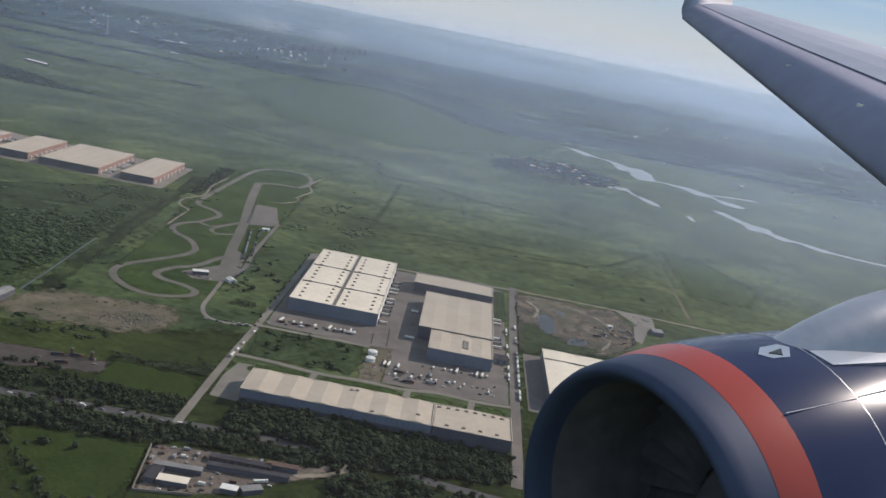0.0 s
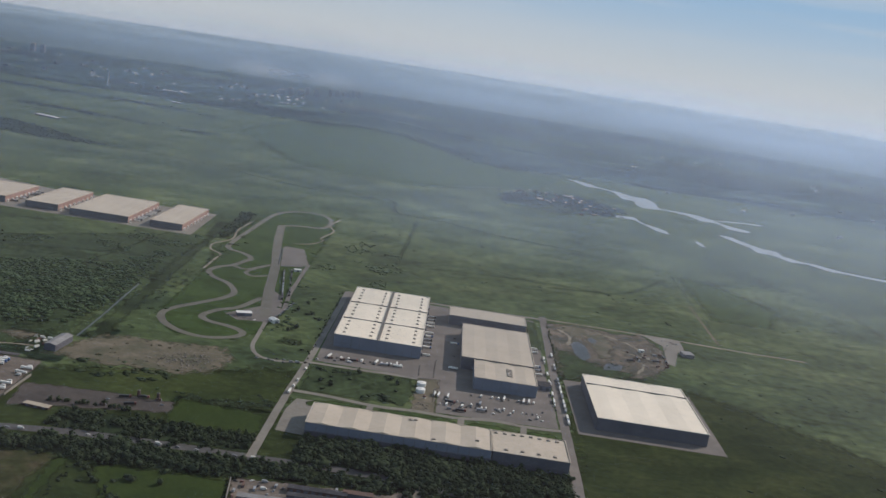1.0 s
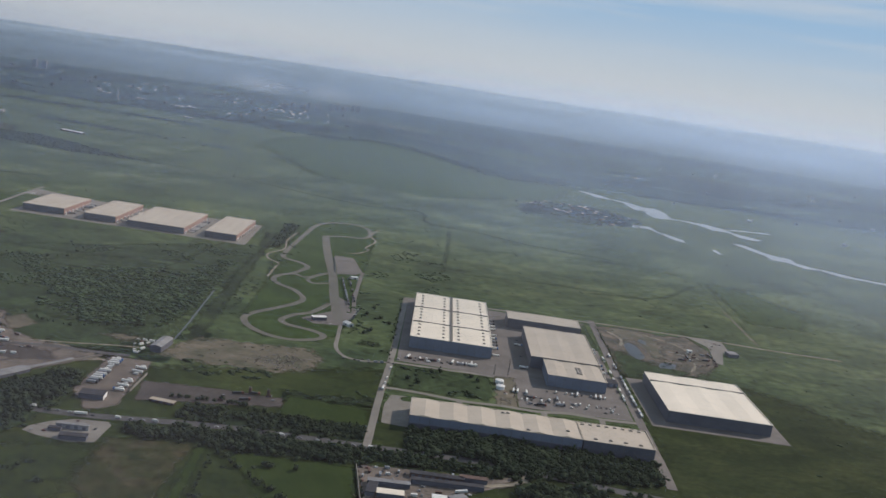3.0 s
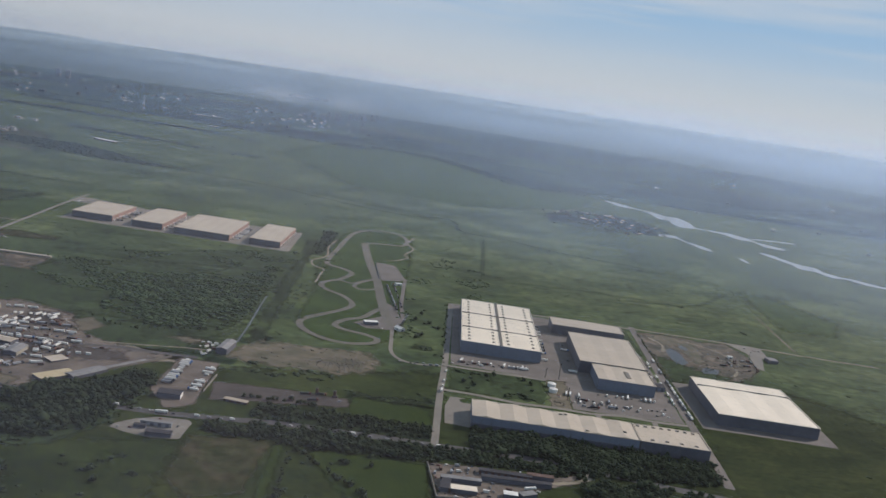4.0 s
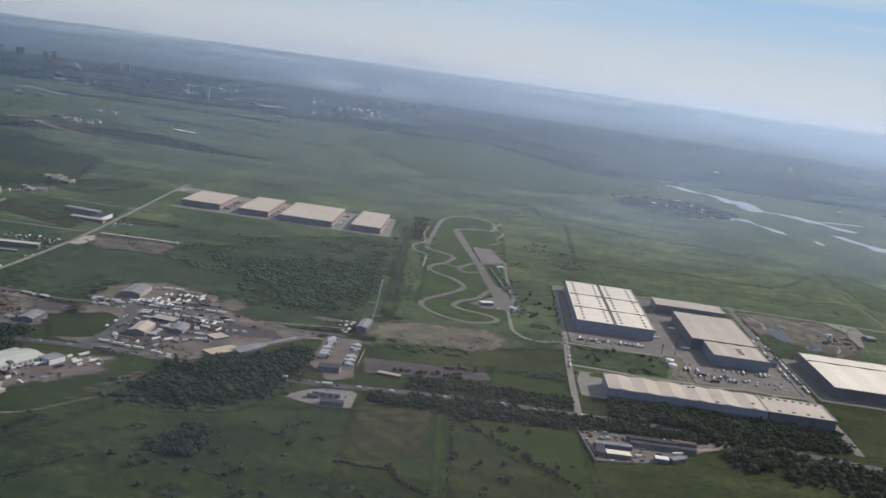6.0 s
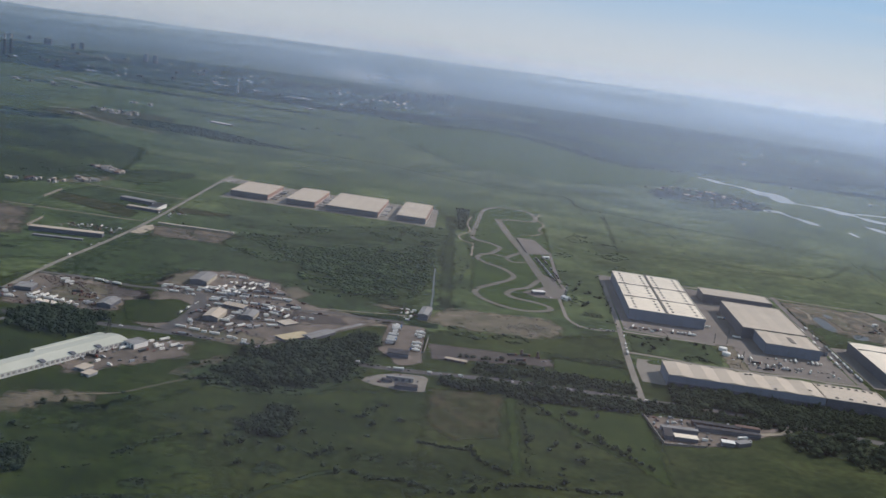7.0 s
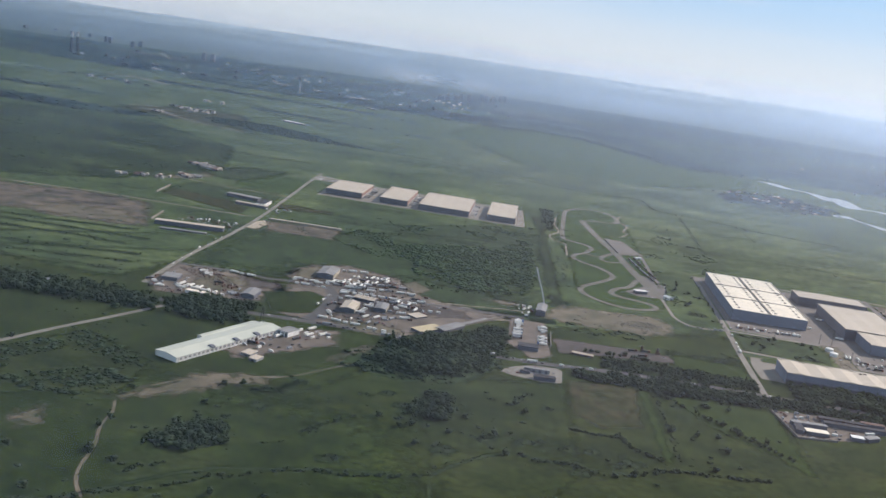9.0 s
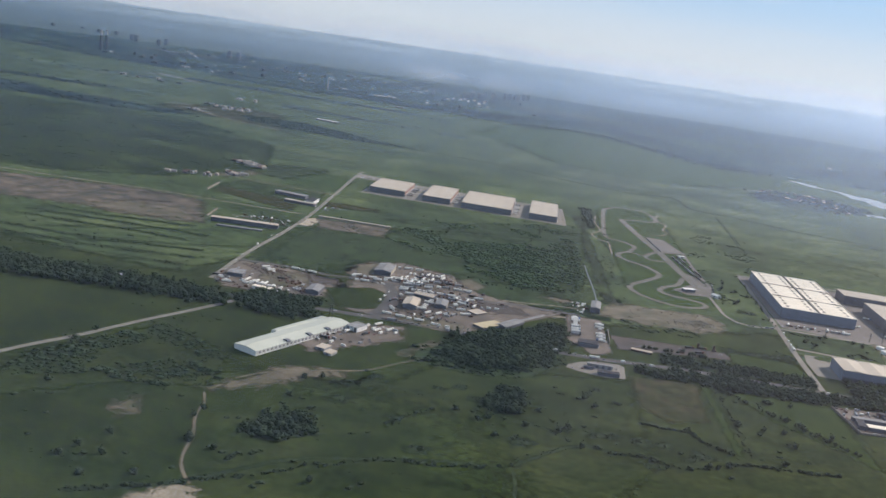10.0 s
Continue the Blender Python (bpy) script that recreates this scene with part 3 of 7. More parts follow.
tagged(mesh_ob("ground", bm, GRASS), "wide flat green meadow land with mottled grass", "ground", "", "structure")

bm = bmesh.new()
prev = None
for r, z in ((4290, -0.5), (4450, 45), (4600, 95), (4740, 140), (4745, -5)):
    cur = [bm.verts.new((CX + r * math.cos(i * math.pi / 120), CY + r * math.sin(i * math.pi / 120), z + (6 * noise.noise(Vector((i * 0.35, r * 0.01, 0))) if z > 0 else 0))) for i in range(240)]
    if prev:
        for i in range(240):
            bm.faces.new((prev[i], cur[i], cur[(i + 1) % 240], prev[(i + 1) % 240]))
    prev = cur
tagged(mesh_ob("backdrop", bm, FAR, True), "distant wooded land, haze painted in as glow", "land", "", "structure")

# haze imitated by tinted thin curtains; far ones denser with distance and towards the sun
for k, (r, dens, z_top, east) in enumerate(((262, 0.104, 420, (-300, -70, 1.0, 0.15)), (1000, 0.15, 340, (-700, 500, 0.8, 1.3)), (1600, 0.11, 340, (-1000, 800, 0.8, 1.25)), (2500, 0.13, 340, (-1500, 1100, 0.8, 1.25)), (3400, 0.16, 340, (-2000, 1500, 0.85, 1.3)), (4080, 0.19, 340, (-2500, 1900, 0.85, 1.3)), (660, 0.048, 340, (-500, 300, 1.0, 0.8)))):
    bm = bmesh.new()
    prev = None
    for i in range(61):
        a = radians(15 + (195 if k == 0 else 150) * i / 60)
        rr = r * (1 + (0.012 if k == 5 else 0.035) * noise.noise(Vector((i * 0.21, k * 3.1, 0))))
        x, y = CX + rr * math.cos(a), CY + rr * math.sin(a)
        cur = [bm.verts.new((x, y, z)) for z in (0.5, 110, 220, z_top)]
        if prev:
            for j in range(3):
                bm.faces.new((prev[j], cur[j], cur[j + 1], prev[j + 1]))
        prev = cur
    # nearest curtain is added to lift dark tones like window glare, mostly westwards
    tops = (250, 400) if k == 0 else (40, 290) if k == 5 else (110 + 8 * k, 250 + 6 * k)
    tagged(mesh_ob("haze", bm, haze_mat("haze_sheet", dens, *tops, k * 7.7, 0.12 if k == 0 else 0.5, (0.58, 0.57, 0.72) if k == 0 else (0.52, 0.57, 0.64) if k == 6 else (0.41, 0.565, 0.81), east), True), "tinted translucent curtain imitating bluish haze and smoke", "haze", "haze layers", "stuff")

# ---- roads, yards and fields ----
ribbon("road", [(-111, 424), (-110, 510), (-108, 579), (-107, 652), (-106, 774)], 4.5, CONCRETE, 0.10, "straight pale concrete road past the warehouses", "road", 0.12)
ribbon("road", [(-106, 774), (-60, 777), (0, 780), (66, 782)], 4.0, CONCRETE, 0.09, "narrow concrete road behind the warehouses", "road", 0.15)
ribbon("road", [(-108, 579), (-77, 579), (-54, 580), (-34, 579)], 3.6, CONCRETE, 0.11, "short concrete lane into the warehouse yard", "road", 0.12)
ribbon("road", [(-108, 524), (-86, 523), (-58, 519), (-32, 521), (-8, 520), (15, 525), (36, 523), (59, 525)], 4.0, CONCRETE, 0.11, "pale service road behind the long warehouse", "road", 0.15)
ribbon("road", [(58, 425), (59, 449), (60, 511), (61, 595), (65, 772), (66, 790)], 6.0, ASPHALT, 0.12, "straight grey road lined with parked lorries", "road", 0.1)
ribbon("road", [(-152, 654), (-150, 616), (-148, 592), (-140, 576), (-127, 572), (-108, 577)], 3.0, CONCRETE, 0.10, "narrow bending lane to the kart track", "road", 0.15)
ribbon("road", [(-700, 404), (-520, 408), (-381, 417), (-314, 412), (-266, 411), (-220, 418), (-188, 422), (-111, 424), (-40, 424), (30, 412), (120, 402), (260, 395)], 7.0, TARMAC, 0.085, "grey country road between belts of trees", "road", 0.08)
ribbon("road", [(-534, 440), (-536, 494), (-537, 543), (-535, 615), (-536, 710), (-543, 831), (-554, 1000), (-556, 1060)], 4.0, CONCRETE, 0.10, "straight pale road past sheds and fields", "road", 0.15)
ribbon("road", [(-502, 397), (-515, 367), (-534, 327), (-553, 283), (-567, 256), (-600, 180)], 4.0, CONCRETE, 0.09, "pale country lane through the meadows", "road", 0.2)
ribbon("road", [(-860, 695), (-767, 703), (-712, 711), (-656, 714), (-597, 713), (-538, 716)], 3.2, SAND, 0.07, "sandy farm track beside the dirt field", "road", 0.3)
ribbon("road", [(66, 784), (155, 783), (225, 778), (300, 776)], 3.2, SAND, 0.07, "sandy lane along the building site", "road", 0.3)
ribbon("dirt_path", [(420, 1320), (424, 1183), (426, 990), (424, 780)], 3.0, BROWN, 0.06, "thin earth path across the meadow", "path", 0.4)
ribbon("dirt_path", [(222, 783), (224, 830), (226, 880), (228, 930)], 2.6, TAN, 0.06, "earth path beside a ditch", "path", 0.4)
ribbon("dirt_path", [(-456, 264), (-444, 281), (-428, 288), (-413, 302), (-396, 311), (-383, 328), (-366, 352)], 1.8, TAN, 0.06, "trodden earth path across the grass", "path", 0.6)
ribbon("dirt_path", [(-463, 246), (-461, 239), (-457, 229), (-455, 213), (-448, 192), (-445, 174), (-440, 160), (-430, 146)], 2.0, TAN, 0.06, "trodden earth path across the grass", "path", 0.6)
ribbon("ditch", [(-268, 990), (-262, 900), (-254, 740), (-247, 600), (-243, 560)], 12, HEATH, 0.042, "dark overgrown bank beside the canal", "bank", 0.6, 6)
ribbon("canal", [(-263, 700), (-260, 650), (-257, 605), (-255, 560)], 1.5, DITCH, 0.062, "straight narrow drainage canal with still water", "canal", 0.2)

for x in (-60, -5, 33):
    ribbon("road", [(x - 1, 491), (x, 505), (x + 1, 521)], 4.0, CONCRETE, 0.105, "short concrete drive to the long warehouse", "road", 0.1)
ribbon("dirt_path", [(-30, 421), (-24, 414), (-29, 404), (-40, 398), (-50, 393)], 4.5, SAND, 0.092, "sandy drive into a yard", "path", 0.3)

# kart track
ribbon("race_track", [(-168, 714), (-178, 679), (-190, 664), (-197, 645), (-190, 634), (-172, 628), (-161, 619), (-165, 606), (-183, 597), (-201, 602), (-217, 617), (-224, 636), (-220, 653), (-209, 672), (-194, 700), (-192, 720), (-203, 742), (-219, 756), (-227, 772), (-224, 790), (-215, 803), (-209, 822), (-206, 840), (-216, 855), (-233, 866), (-237, 892), (-235, 966), (-232, 1052), (-226, 1086), (-209, 1111), (-184, 1114), (-168, 1093), (-164, 1050), (-172, 1030), (-191, 1026), (-211, 1012)], 5.4, TRACK, 0.12, "winding grey asphalt kart track", "race track", 0.08, 2.5)
ribbon("race_track", [(-211, 1014), (-202, 951), (-190, 880), (-179, 820), (-168, 742), (-162, 705), (-154, 662)], 8.5, TRACK, 0.13, "long straight of grey asphalt on the kart track", "race track", 0.1, 4)
ribbon("race_track", [(-215, 803), (-201, 797), (-192, 812), (-184, 828)], 3.8, TRACK, 0.125, "short link of the kart track", "race track", 0.08, 2)
ribbon("race_track", [(-184, 826), (-194, 803), (-198, 786), (-190, 777), (-178, 786)], 3.8, TRACK, 0.127, "short hairpin link of the kart track", "race track", 0.08, 2)
patch("pavement", [(-188, 912), (-168, 912), (-154, 850), (-158, 836), (-176, 828)], ASPHALT, 0.11, "grey asphalt paddock beside the kart track", "paddock", 0.8)
patch("pavement", [(-184, 658), (-164, 690), (-164, 740), (-154, 728), (-145, 668), (-150, 653), (-172, 647)], ASPHALT, 0.115, "grey asphalt pit area of the kart track", "pit area", 0.8)
ribbon("road", [(-150, 655), (-146, 690), (-150, 740), (-152, 800), (-153, 850)], 3.5, ASPHALT, 0.105, "narrow asphalt lane along the paddock", "road", 0.2)
patch("field", [(-655, 762), (-557, 722), (-560, 750), (-600, 790), (-658, 802)], BROWN, 0.05, "brown strip of dug field", "field", 3)
patch("field", [(-625, 937), (-600, 1004), (-546, 968), (-550, 871), (-613, 871)], FIELD, 0.05, "bright green field beside the road", "field", 3)
ribbon("sand_edge", [(-233, 775), (-234, 816), (-234, 838), (-247, 852), (-251, 877), (-241, 908), (-246, 960), (-243, 1010)], 2.6, SAND, 0.09, "pale sandy run-off along the track", "sand", 0.7)
ribbon("sand_edge", [(-157, 1102), (-162, 1056), (-154, 1021), (-162, 978), (-157, 968), (-166, 942), (-184, 930)], 2.6, SAND, 0.09, "pale sandy run-off along the track", "sand", 0.7)
patch("field", [(-228, 640), (-205, 596), (-165, 600), (-150, 625), (-150, 760), (-155, 1000), (-160, 1110), (-205, 1118), (-240, 1060), (-244, 860), (-230, 760)], FIELD, 0.03, "bright mown grass inside the kart track", "grass", 4)

# warehouse yards
patch("pavement", [(-104, 584), (-104, 772), (56, 772), (56, 527), (-20, 524), (-20, 560), (-34, 581)], ASPHALT, 0.07, "wide grey asphalt yard round the warehouses", "yard", 0.4)
patch("grass_strip", [(48, 690), (48, 768), (57, 768), (57, 690)], ROUGH, 0.09, "strip of grass beside the road", "grass", 0.5)
patch("field", [(-104, 528), (-104, 576), (-38, 576), (-36, 545), (-40, 526)], ROUGH, 0.05, "rough grass between two service roads", "grass", 1.5)
patch("pavement", [(-106, 462), (-106, 494), (-103, 512), (-86, 514), (-80, 494), (-88, 460)], CONCRETE, 0.08, "pale concrete apron beside the long warehouse", "yard", 0.5)
for x0, x1 in ((-96, -64), (-57, -7), (-2, 22), (28, 54)):
    patch("grass_strip", [(x0 + 2, 504), (x0, 508), (x0 + 3, 514), (x0 + 9, 516), (x1 - 6, 517), (x1, 514), (x1 - 1, 507), (x1 - 6, 503)], FIELD, 0.09, "strip of grass behind the long warehouse", "grass", 1.0)
patch("dirt_field", [(-35, 522), (-34, 580), (-20, 583), (-21, 522)], TAN, 0.1, "tan cluttered strip of bare ground in the yard", "bare earth", 0.8)
patch("pavement", [(-92, 490), (-92, 498), (56, 498), (56, 490)], CONCRETE, 0.085, "concrete strip behind the long warehouse", "yard", 0.4)
patch("pavement", [(68, 525), (68, 625), (160, 630), (160, 525)], ASPHALT, 0.075, "grey asphalt yard round a warehouse", "yard", 0.4)
patch("dirt_field", [(66, 630), (66, 772), (101, 780), (127, 771), (152, 780), (163, 740), (160, 698), (143, 668), (128, 655)], MUD, 0.05, "churned brown earth of a building site", "bare earth", 4)
patch("field", [(68, 628), (70, 700), (86, 690), (100, 668), (126, 664), (120, 652)], ROUGH, 0.056, "weedy corner of the building site", "field", 6)
patch("dirt_field", [(74, 767), (89, 778), (116, 768), (119, 730), (112, 692), (104, 690), (98, 746), (84, 735)], TAN, 0.058, "tan bare earth of the building site", "bare earth", 5)
patch("pond", [(83, 721), (90, 730), (95, 722), (97, 690), (90, 680), (84, 690)], DITCH, 0.062, "murky pool on the building site", "pool", 0.9, 3, 0.2)
patch("pond", [(103, 664), (106, 680), (113, 685), (120, 680), (116, 668)], DITCH, 0.062, "murky pool on the building site", "pool", 0.9, 3, 0.2)
patch("pond", [(99, 738), (103, 748), (108, 742), (105, 730)], DITCH, 0.062, "murky pool on the building site", "pool", 0.9, 3, 0.2)
for pts, w in (([(128, 706), (133, 698), (138, 694), (136, 682), (128, 665)], 3), ([(75, 762), (84, 740), (80, 712)], 4), ([(110, 765), (128, 752), (140, 735), (146, 700)], 4), ([(118, 720), (135, 715), (150, 700)], 3)):
    ribbon("dirt_path", pts, w, SAND, 0.07, "tan wheel tracks on the building site", "path", 0.8, 3)
clods = [(132, 712), (138, 720), (146, 708), (150, 690), (140, 700), (155, 716), (148, 722), (144, 690)]
plant("rubble_heap", [(x + rng.normal(0, 2.5), y + rng.normal(0, 3), h, h * 2) for x, y in clods for h in rng.uniform(0.3, 1.1, 7)], BUSHES, CONCRETE, "grey heaps of stored building material", "rubble")
patch("pavement", [(153, 782), (173, 784), (186, 781), (184, 749), (176, 742), (165, 701), (160, 706), (166, 756)], CONCRETE, 0.09, "pale concrete pad at the building site", "pad", 0.6)
patch("pavement", [(-524, 898), (-524, 1000), (-556, 1002), (-556, 1040), (-470, 1020), (-285, 1018), (-280, 898)], CONCRETE, 0.07, "pale concrete yard round four warehouses", "yard", 0.8)

# fields and bare ground
patch("field", [(-760, 20), (-760, 470), (-560, 440), (-540, 505), (-450, 520), (-440, 560), (-285, 512), (-250, 500), (-112, 560), (-105, 470), (60, 470), (70, 640), (170, 640), (420, 420), (300, 20)], DIM_MEADOW, 0.02, "green meadows near the country road, darkened like vignetting", "meadow", 9, 6, 0.015)
patch("dirt_field", [(-258, 524), (-246, 560), (-230, 574), (-200, 576), (-165, 580), (-154, 560), (-160, 534), (-180, 522), (-215, 520)], TAN, 0.05, "bare brown earth with rubble", "bare earth", 7, 3)
patch("dirt_field", [(-249, 474), (-205, 478), (-165, 477), (-165, 463), (-195, 455), (-244, 442)], DARKLOT, 0.06, "dark cinder lot with sheds", "lot", 2)
patch("dirt_field", [(-529, 706), (-456, 717), (-450, 672), (-480, 668), (-512, 664)], MUD, 0.05, "bare brown earth beside a wall", "bare earth", 4)
patch("pavement", [(-533, 664), (-536, 694), (-528, 707), (-521, 690), (-523, 664)], SLAB, 0.09, "pale concrete slab beside the road", "slab", 0.4)
patch("dirt_field", [(-900, 660), (-762, 693), (-719, 708), (-653, 704), (-640, 698), (-603, 602), (-643, 593), (-678, 587), (-708, 595), (-900, 560)], MUD, 0.05, "brown dug-over field", "bare earth", 8)
patch("dirt_field", [(-720, 600), (-690, 640), (-640, 650), (-612, 610), (-660, 594)], DIRT, 0.054, "pale bare ground of a dug-over field", "bare earth", 8)
for pts, w in (([(-736, 674), (-722, 680), (-708, 684)], 8), ([(-703, 692), (-690, 697), (-672, 703)], 8), ([(-698, 650), (-680, 658), (-659, 668)], 9)):
    ribbon("earth_bank", pts, w, DARKLOT, 0.07, "dark bank of dug earth", "bank", 0.7, 4)
    plant("rubble_heap", along(pts, 2.5, w * 0.6, 0.4, 1.3, 2.2, 0.1), BUSHES, DARKLOT_HEAP, "dark heaps of dug earth", "rubble")
patch("field", [(-661, 795), (-645, 862), (-555, 858), (-547, 770), (-609, 780)], ROUGH, 0.052, "brownish rough pasture beside a track", "field", 5)
patch("dirt_field", [(-542, 802), (-518, 807), (-484, 804), (-483, 786), (-529, 776)], BROWN, 0.052, "trodden brown ground beside the road", "bare earth", 4)
patch("field", [(-690, 945), (-644, 1013), (-590, 1020), (-614, 905), (-653, 909)], HEATH, 0.052, "dark scrubland behind cottages", "scrub", 12)
patch("field", [(-240, 388), (-197, 396), (-199, 330), (-222, 318), (-238, 335)], BROWN, 0.05, "dry brownish field", "field", 3)
patch("field", [(-180, 392), (-113, 399), (-108, 330), (-130, 322), (-158, 352)], DIM_MEADOW, 0.045, "bright green field behind a hedge", "field", 2)
patch("field", [(-360, 340), (-240, 380), (-236, 250), (-270, 180), (-400, 100), (-520, 100), (-470, 240), (-400, 260)], DIM_MEADOW, 0.035, "bright green meadow with scattered bushes", "field", 6)
patch("field", [(-160, 440), (-113, 446), (-112, 482), (-165, 486)], DIM_MEADOW, 0.04, "bright green field beside the road", "field", 2)
patch("dirt_field", [(-380, 352), (-374, 378), (-352, 396), (-345, 380), (-352, 365), (-370, 346)], DIRT, 0.05, "bare earth at the edge of a meadow", "bare earth", 6, 2)
patch("dirt_field", [(-466, 244), (-451, 269), (-442, 290), (-432, 298), (-408, 306), (-402, 297), (-421, 286), (-432, 272), (-450, 252)], DIRT, 0.05, "worn earth along a path", "bare earth", 7, 2)
patch("field", [(247, 1069), (289, 1049), (330, 960), (299, 882), (240, 880)], FIELD, 0.045, "pale green field beside a ditch", "field", 8)
patch("field", [(-620, 40), (-600, 230), (-480, 285), (-400, 282), (-330, 268), (-310, 215), (-230, 40)], VIGNETTE_GRASS, 0.0405, "meadow grass darkened to copy vignetting", "field", 26)
patch("field", [(-196, 392), (-193, 335), (-192, 287), (-187, 287), (-188, 335), (-190, 392)], VERGE, 0.06, "strip of bright tall grass beside a hedge", "field", 1.5)
patch("field", [(-178, 392), (-113, 396), (-112, 300), (-130, 322), (-160, 352)], VERGE, 0.048, "bright green field behind a hedge", "field", 3)
patch("field", [(-165, 452), (-114, 452), (-114, 480), (-165, 484)], VERGE, 0.048, "bright green field beside the road", "field", 3)
patch("dirt_field", [(-495, 208), (-487, 221), (-480, 205), (-484, 196)], DIRT, 0.05, "small bare patch of earth", "bare earth", 6, 1.5)
patch("dirt_field", [(-455, 118), (-450, 134), (-430, 149), (-425, 138), (-432, 112)], SAND, 0.05, "bare sandy patch beside a ditch", "bare earth", 5, 1.5)
patch("pavement", [(-281, 383), (-279, 390), (-272, 398), (-263, 404), (-246, 407), (-243, 403), (-243, 380), (-256, 376), (-272, 379)], CONCRETE, 0.09, "pale concrete forecourt", "forecourt", 0.6)
patch("pavement", [(-280, 446), (-280, 508), (-254, 508), (-250, 430), (-262, 418)], YARD, 0.08, "brown packed yard of a lorry park", "yard", 0.8)
patch("pavement", [(-440, 470), (-452, 530), (-444, 566), (-420, 582), (-376, 568), (-356, 530), (-320, 514), (-285, 506), (-294, 494), (-326, 448), (-346, 428), (-386, 421), (-404, 445), (-412, 470)], YARD, 0.08, "brown packed ground of a works yard", "yard", 6, 3)
patch("pavement", [(-436, 424), (-396, 416), (-351, 409), (-341, 428), (-350, 432), (-386, 423), (-404, 440)], YARD, 0.078, "brown packed ground beside the works lane", "yard", 3, 3)
patch("dirt_field", [(-400, 427), (-378, 440), (-349, 431), (-352, 416), (-376, 415)], TAN, 0.085, "tan bare ground beside the works lane", "bare earth", 3, 2)
patch("pavement", [(-536, 450), (-534, 502), (-502, 504), (-462, 492), (-450, 470), (-454, 440), (-473, 428), (-520, 426)], YARD, 0.08, "brown packed ground of a scrap yard", "yard", 5, 3)
ribbon("road", [(-534, 504), (-508, 507), (-486, 506), (-463, 503), (-446, 507), (-423, 507), (-402, 508), (-381, 507), (-360, 506), (-339, 506), (-319, 511), (-298, 511), (-270, 513)], 4.6, TARMAC, 0.1, "grey lane between the yards", "road", 0.15)
ribbon("road", [(-417, 506), (-411, 486), (-408, 464), (-409, 440), (-412, 420)], 9.0, TARMAC, 0.094, "broad grey drive beside a square of grass", "road", 0.35)
patch("pavement", [(-404, 440), (-406, 502), (-366, 502), (-360, 470), (-384, 440)], DARKLOT, 0.088, "dark ground between works halls", "yard", 5, 3)
patch("dirt_field", [(-446, 520), (-452, 548), (-440, 566), (-431, 560), (-433, 526)], TAN, 0.09, "tan bare ground beside a works hall", "bare earth", 4, 3)
patch("dirt_field", [(-396, 528), (-400, 560), (-384, 566), (-374, 546), (-378, 530)], DARKLOT, 0.089, "dark ground behind parked trailers", "yard", 5, 3)
patch("dirt_field", [(-506, 452), (-508, 488), (-486, 492), (-468, 484), (-470, 458), (-484, 450)], TAN, 0.088, "tan bare ground of a scrap yard", "bare earth", 6, 3)
patch("dirt_field", [(-470, 470), (-478, 496), (-452, 494), (-450, 480)], DARKLOT, 0.092, "dark ground at the edge of a scrap yard", "yard", 5, 3)
patch("dirt_field", [(-352, 480), (-346, 500), (-316, 502), (-306, 488), (-330, 478)], DARKLOT, 0.089, "dark ground at the end of the works yard", "yard", 6, 3)
patch("field", [(-457, 467), (-427, 487), (-412, 479), (-408, 440), (-424, 428), (-440, 428)], DIM_MEADOW, 0.09, "square of bright grass between yards", "field", 1.5)
patch("pavement", [(-448, 340), (-413, 396), (-388, 404), (-384, 378), (-430, 326)], YARD, 0.08, "brown packed yard of a green-roofed hall", "yard", 5, 2)
patch("pavement", [(-114, 398), (-88, 403), (-42, 404), (-30, 412), (-36, 398), (-52, 386), (-76, 366), (-106, 356)], YARD, 0.08, "brown packed yard with sheds and wrecks", "yard", 1)

ribbon("road", [(-345, 512), (-336, 516), (-310, 522), (-285, 529), (-266, 532)], 1.8, SAND, 0.09, "thin sandy track beside the works yard", "road", 0.4)
patch("dirt_field", [(-340, 498), (-330, 515), (-312, 517), (-292, 505), (-276, 498), (-297, 492), (-322, 489)], SAND, 0.07, "pale sandy strip beside the works yard", "bare earth", 3, 3)
patch("dirt_field", [(-370, 556), (-360, 566), (-345, 551), (-350, 534), (-358, 530)], DIRT, 0.07, "mound of bare brown earth", "bare earth", 3, 3)
for pts, w in (([(-700, 1420), (-397, 1402), (-126, 1297)], 7), ([(-462, 1925), (-200, 1990), (-9, 2000), (200, 1900)], 9), ([(76, 910), (160, 938), (229, 1046)], 5), ([(-285, 1324), (-192, 1291), (-113, 1306), (-96, 1214), (-25, 1194), (30, 1158), (139, 1138)], 5), ([(-68, 1175), (-70, 1051), (-74, 903)], 4), ([(-45, 912), (41, 927), (141, 929)], 5), ([(-410, 2078), (-207, 1973), (15, 1968)], 9)):
    ribbon("ditch", pts, w, ROUGH, 0.05, "dark overgrown ditch across the meadow", "ditch", 0.7, 9)
for pts, w in (([(-744, 1496), (-618, 1458), (-544, 1418)], 22), ([(-417, 789), (-350, 812), (-282, 838)], 4), ([(-680, 467), (-526, 555)], 7), ([(-700, 500), (-561, 602)], 7), ([(-160, 1180), (0, 1230), (240, 1250)], 5), ([(-40, 1060), (120, 1120), (236, 1090)], 4), ([(300, 1180), (420, 1060), (560, 1040)], 5)):
    ribbon("ditch", pts, w, ROUGH, 0.05, "dark overgrown ditch across the meadow", "ditch", 0.7, 9)

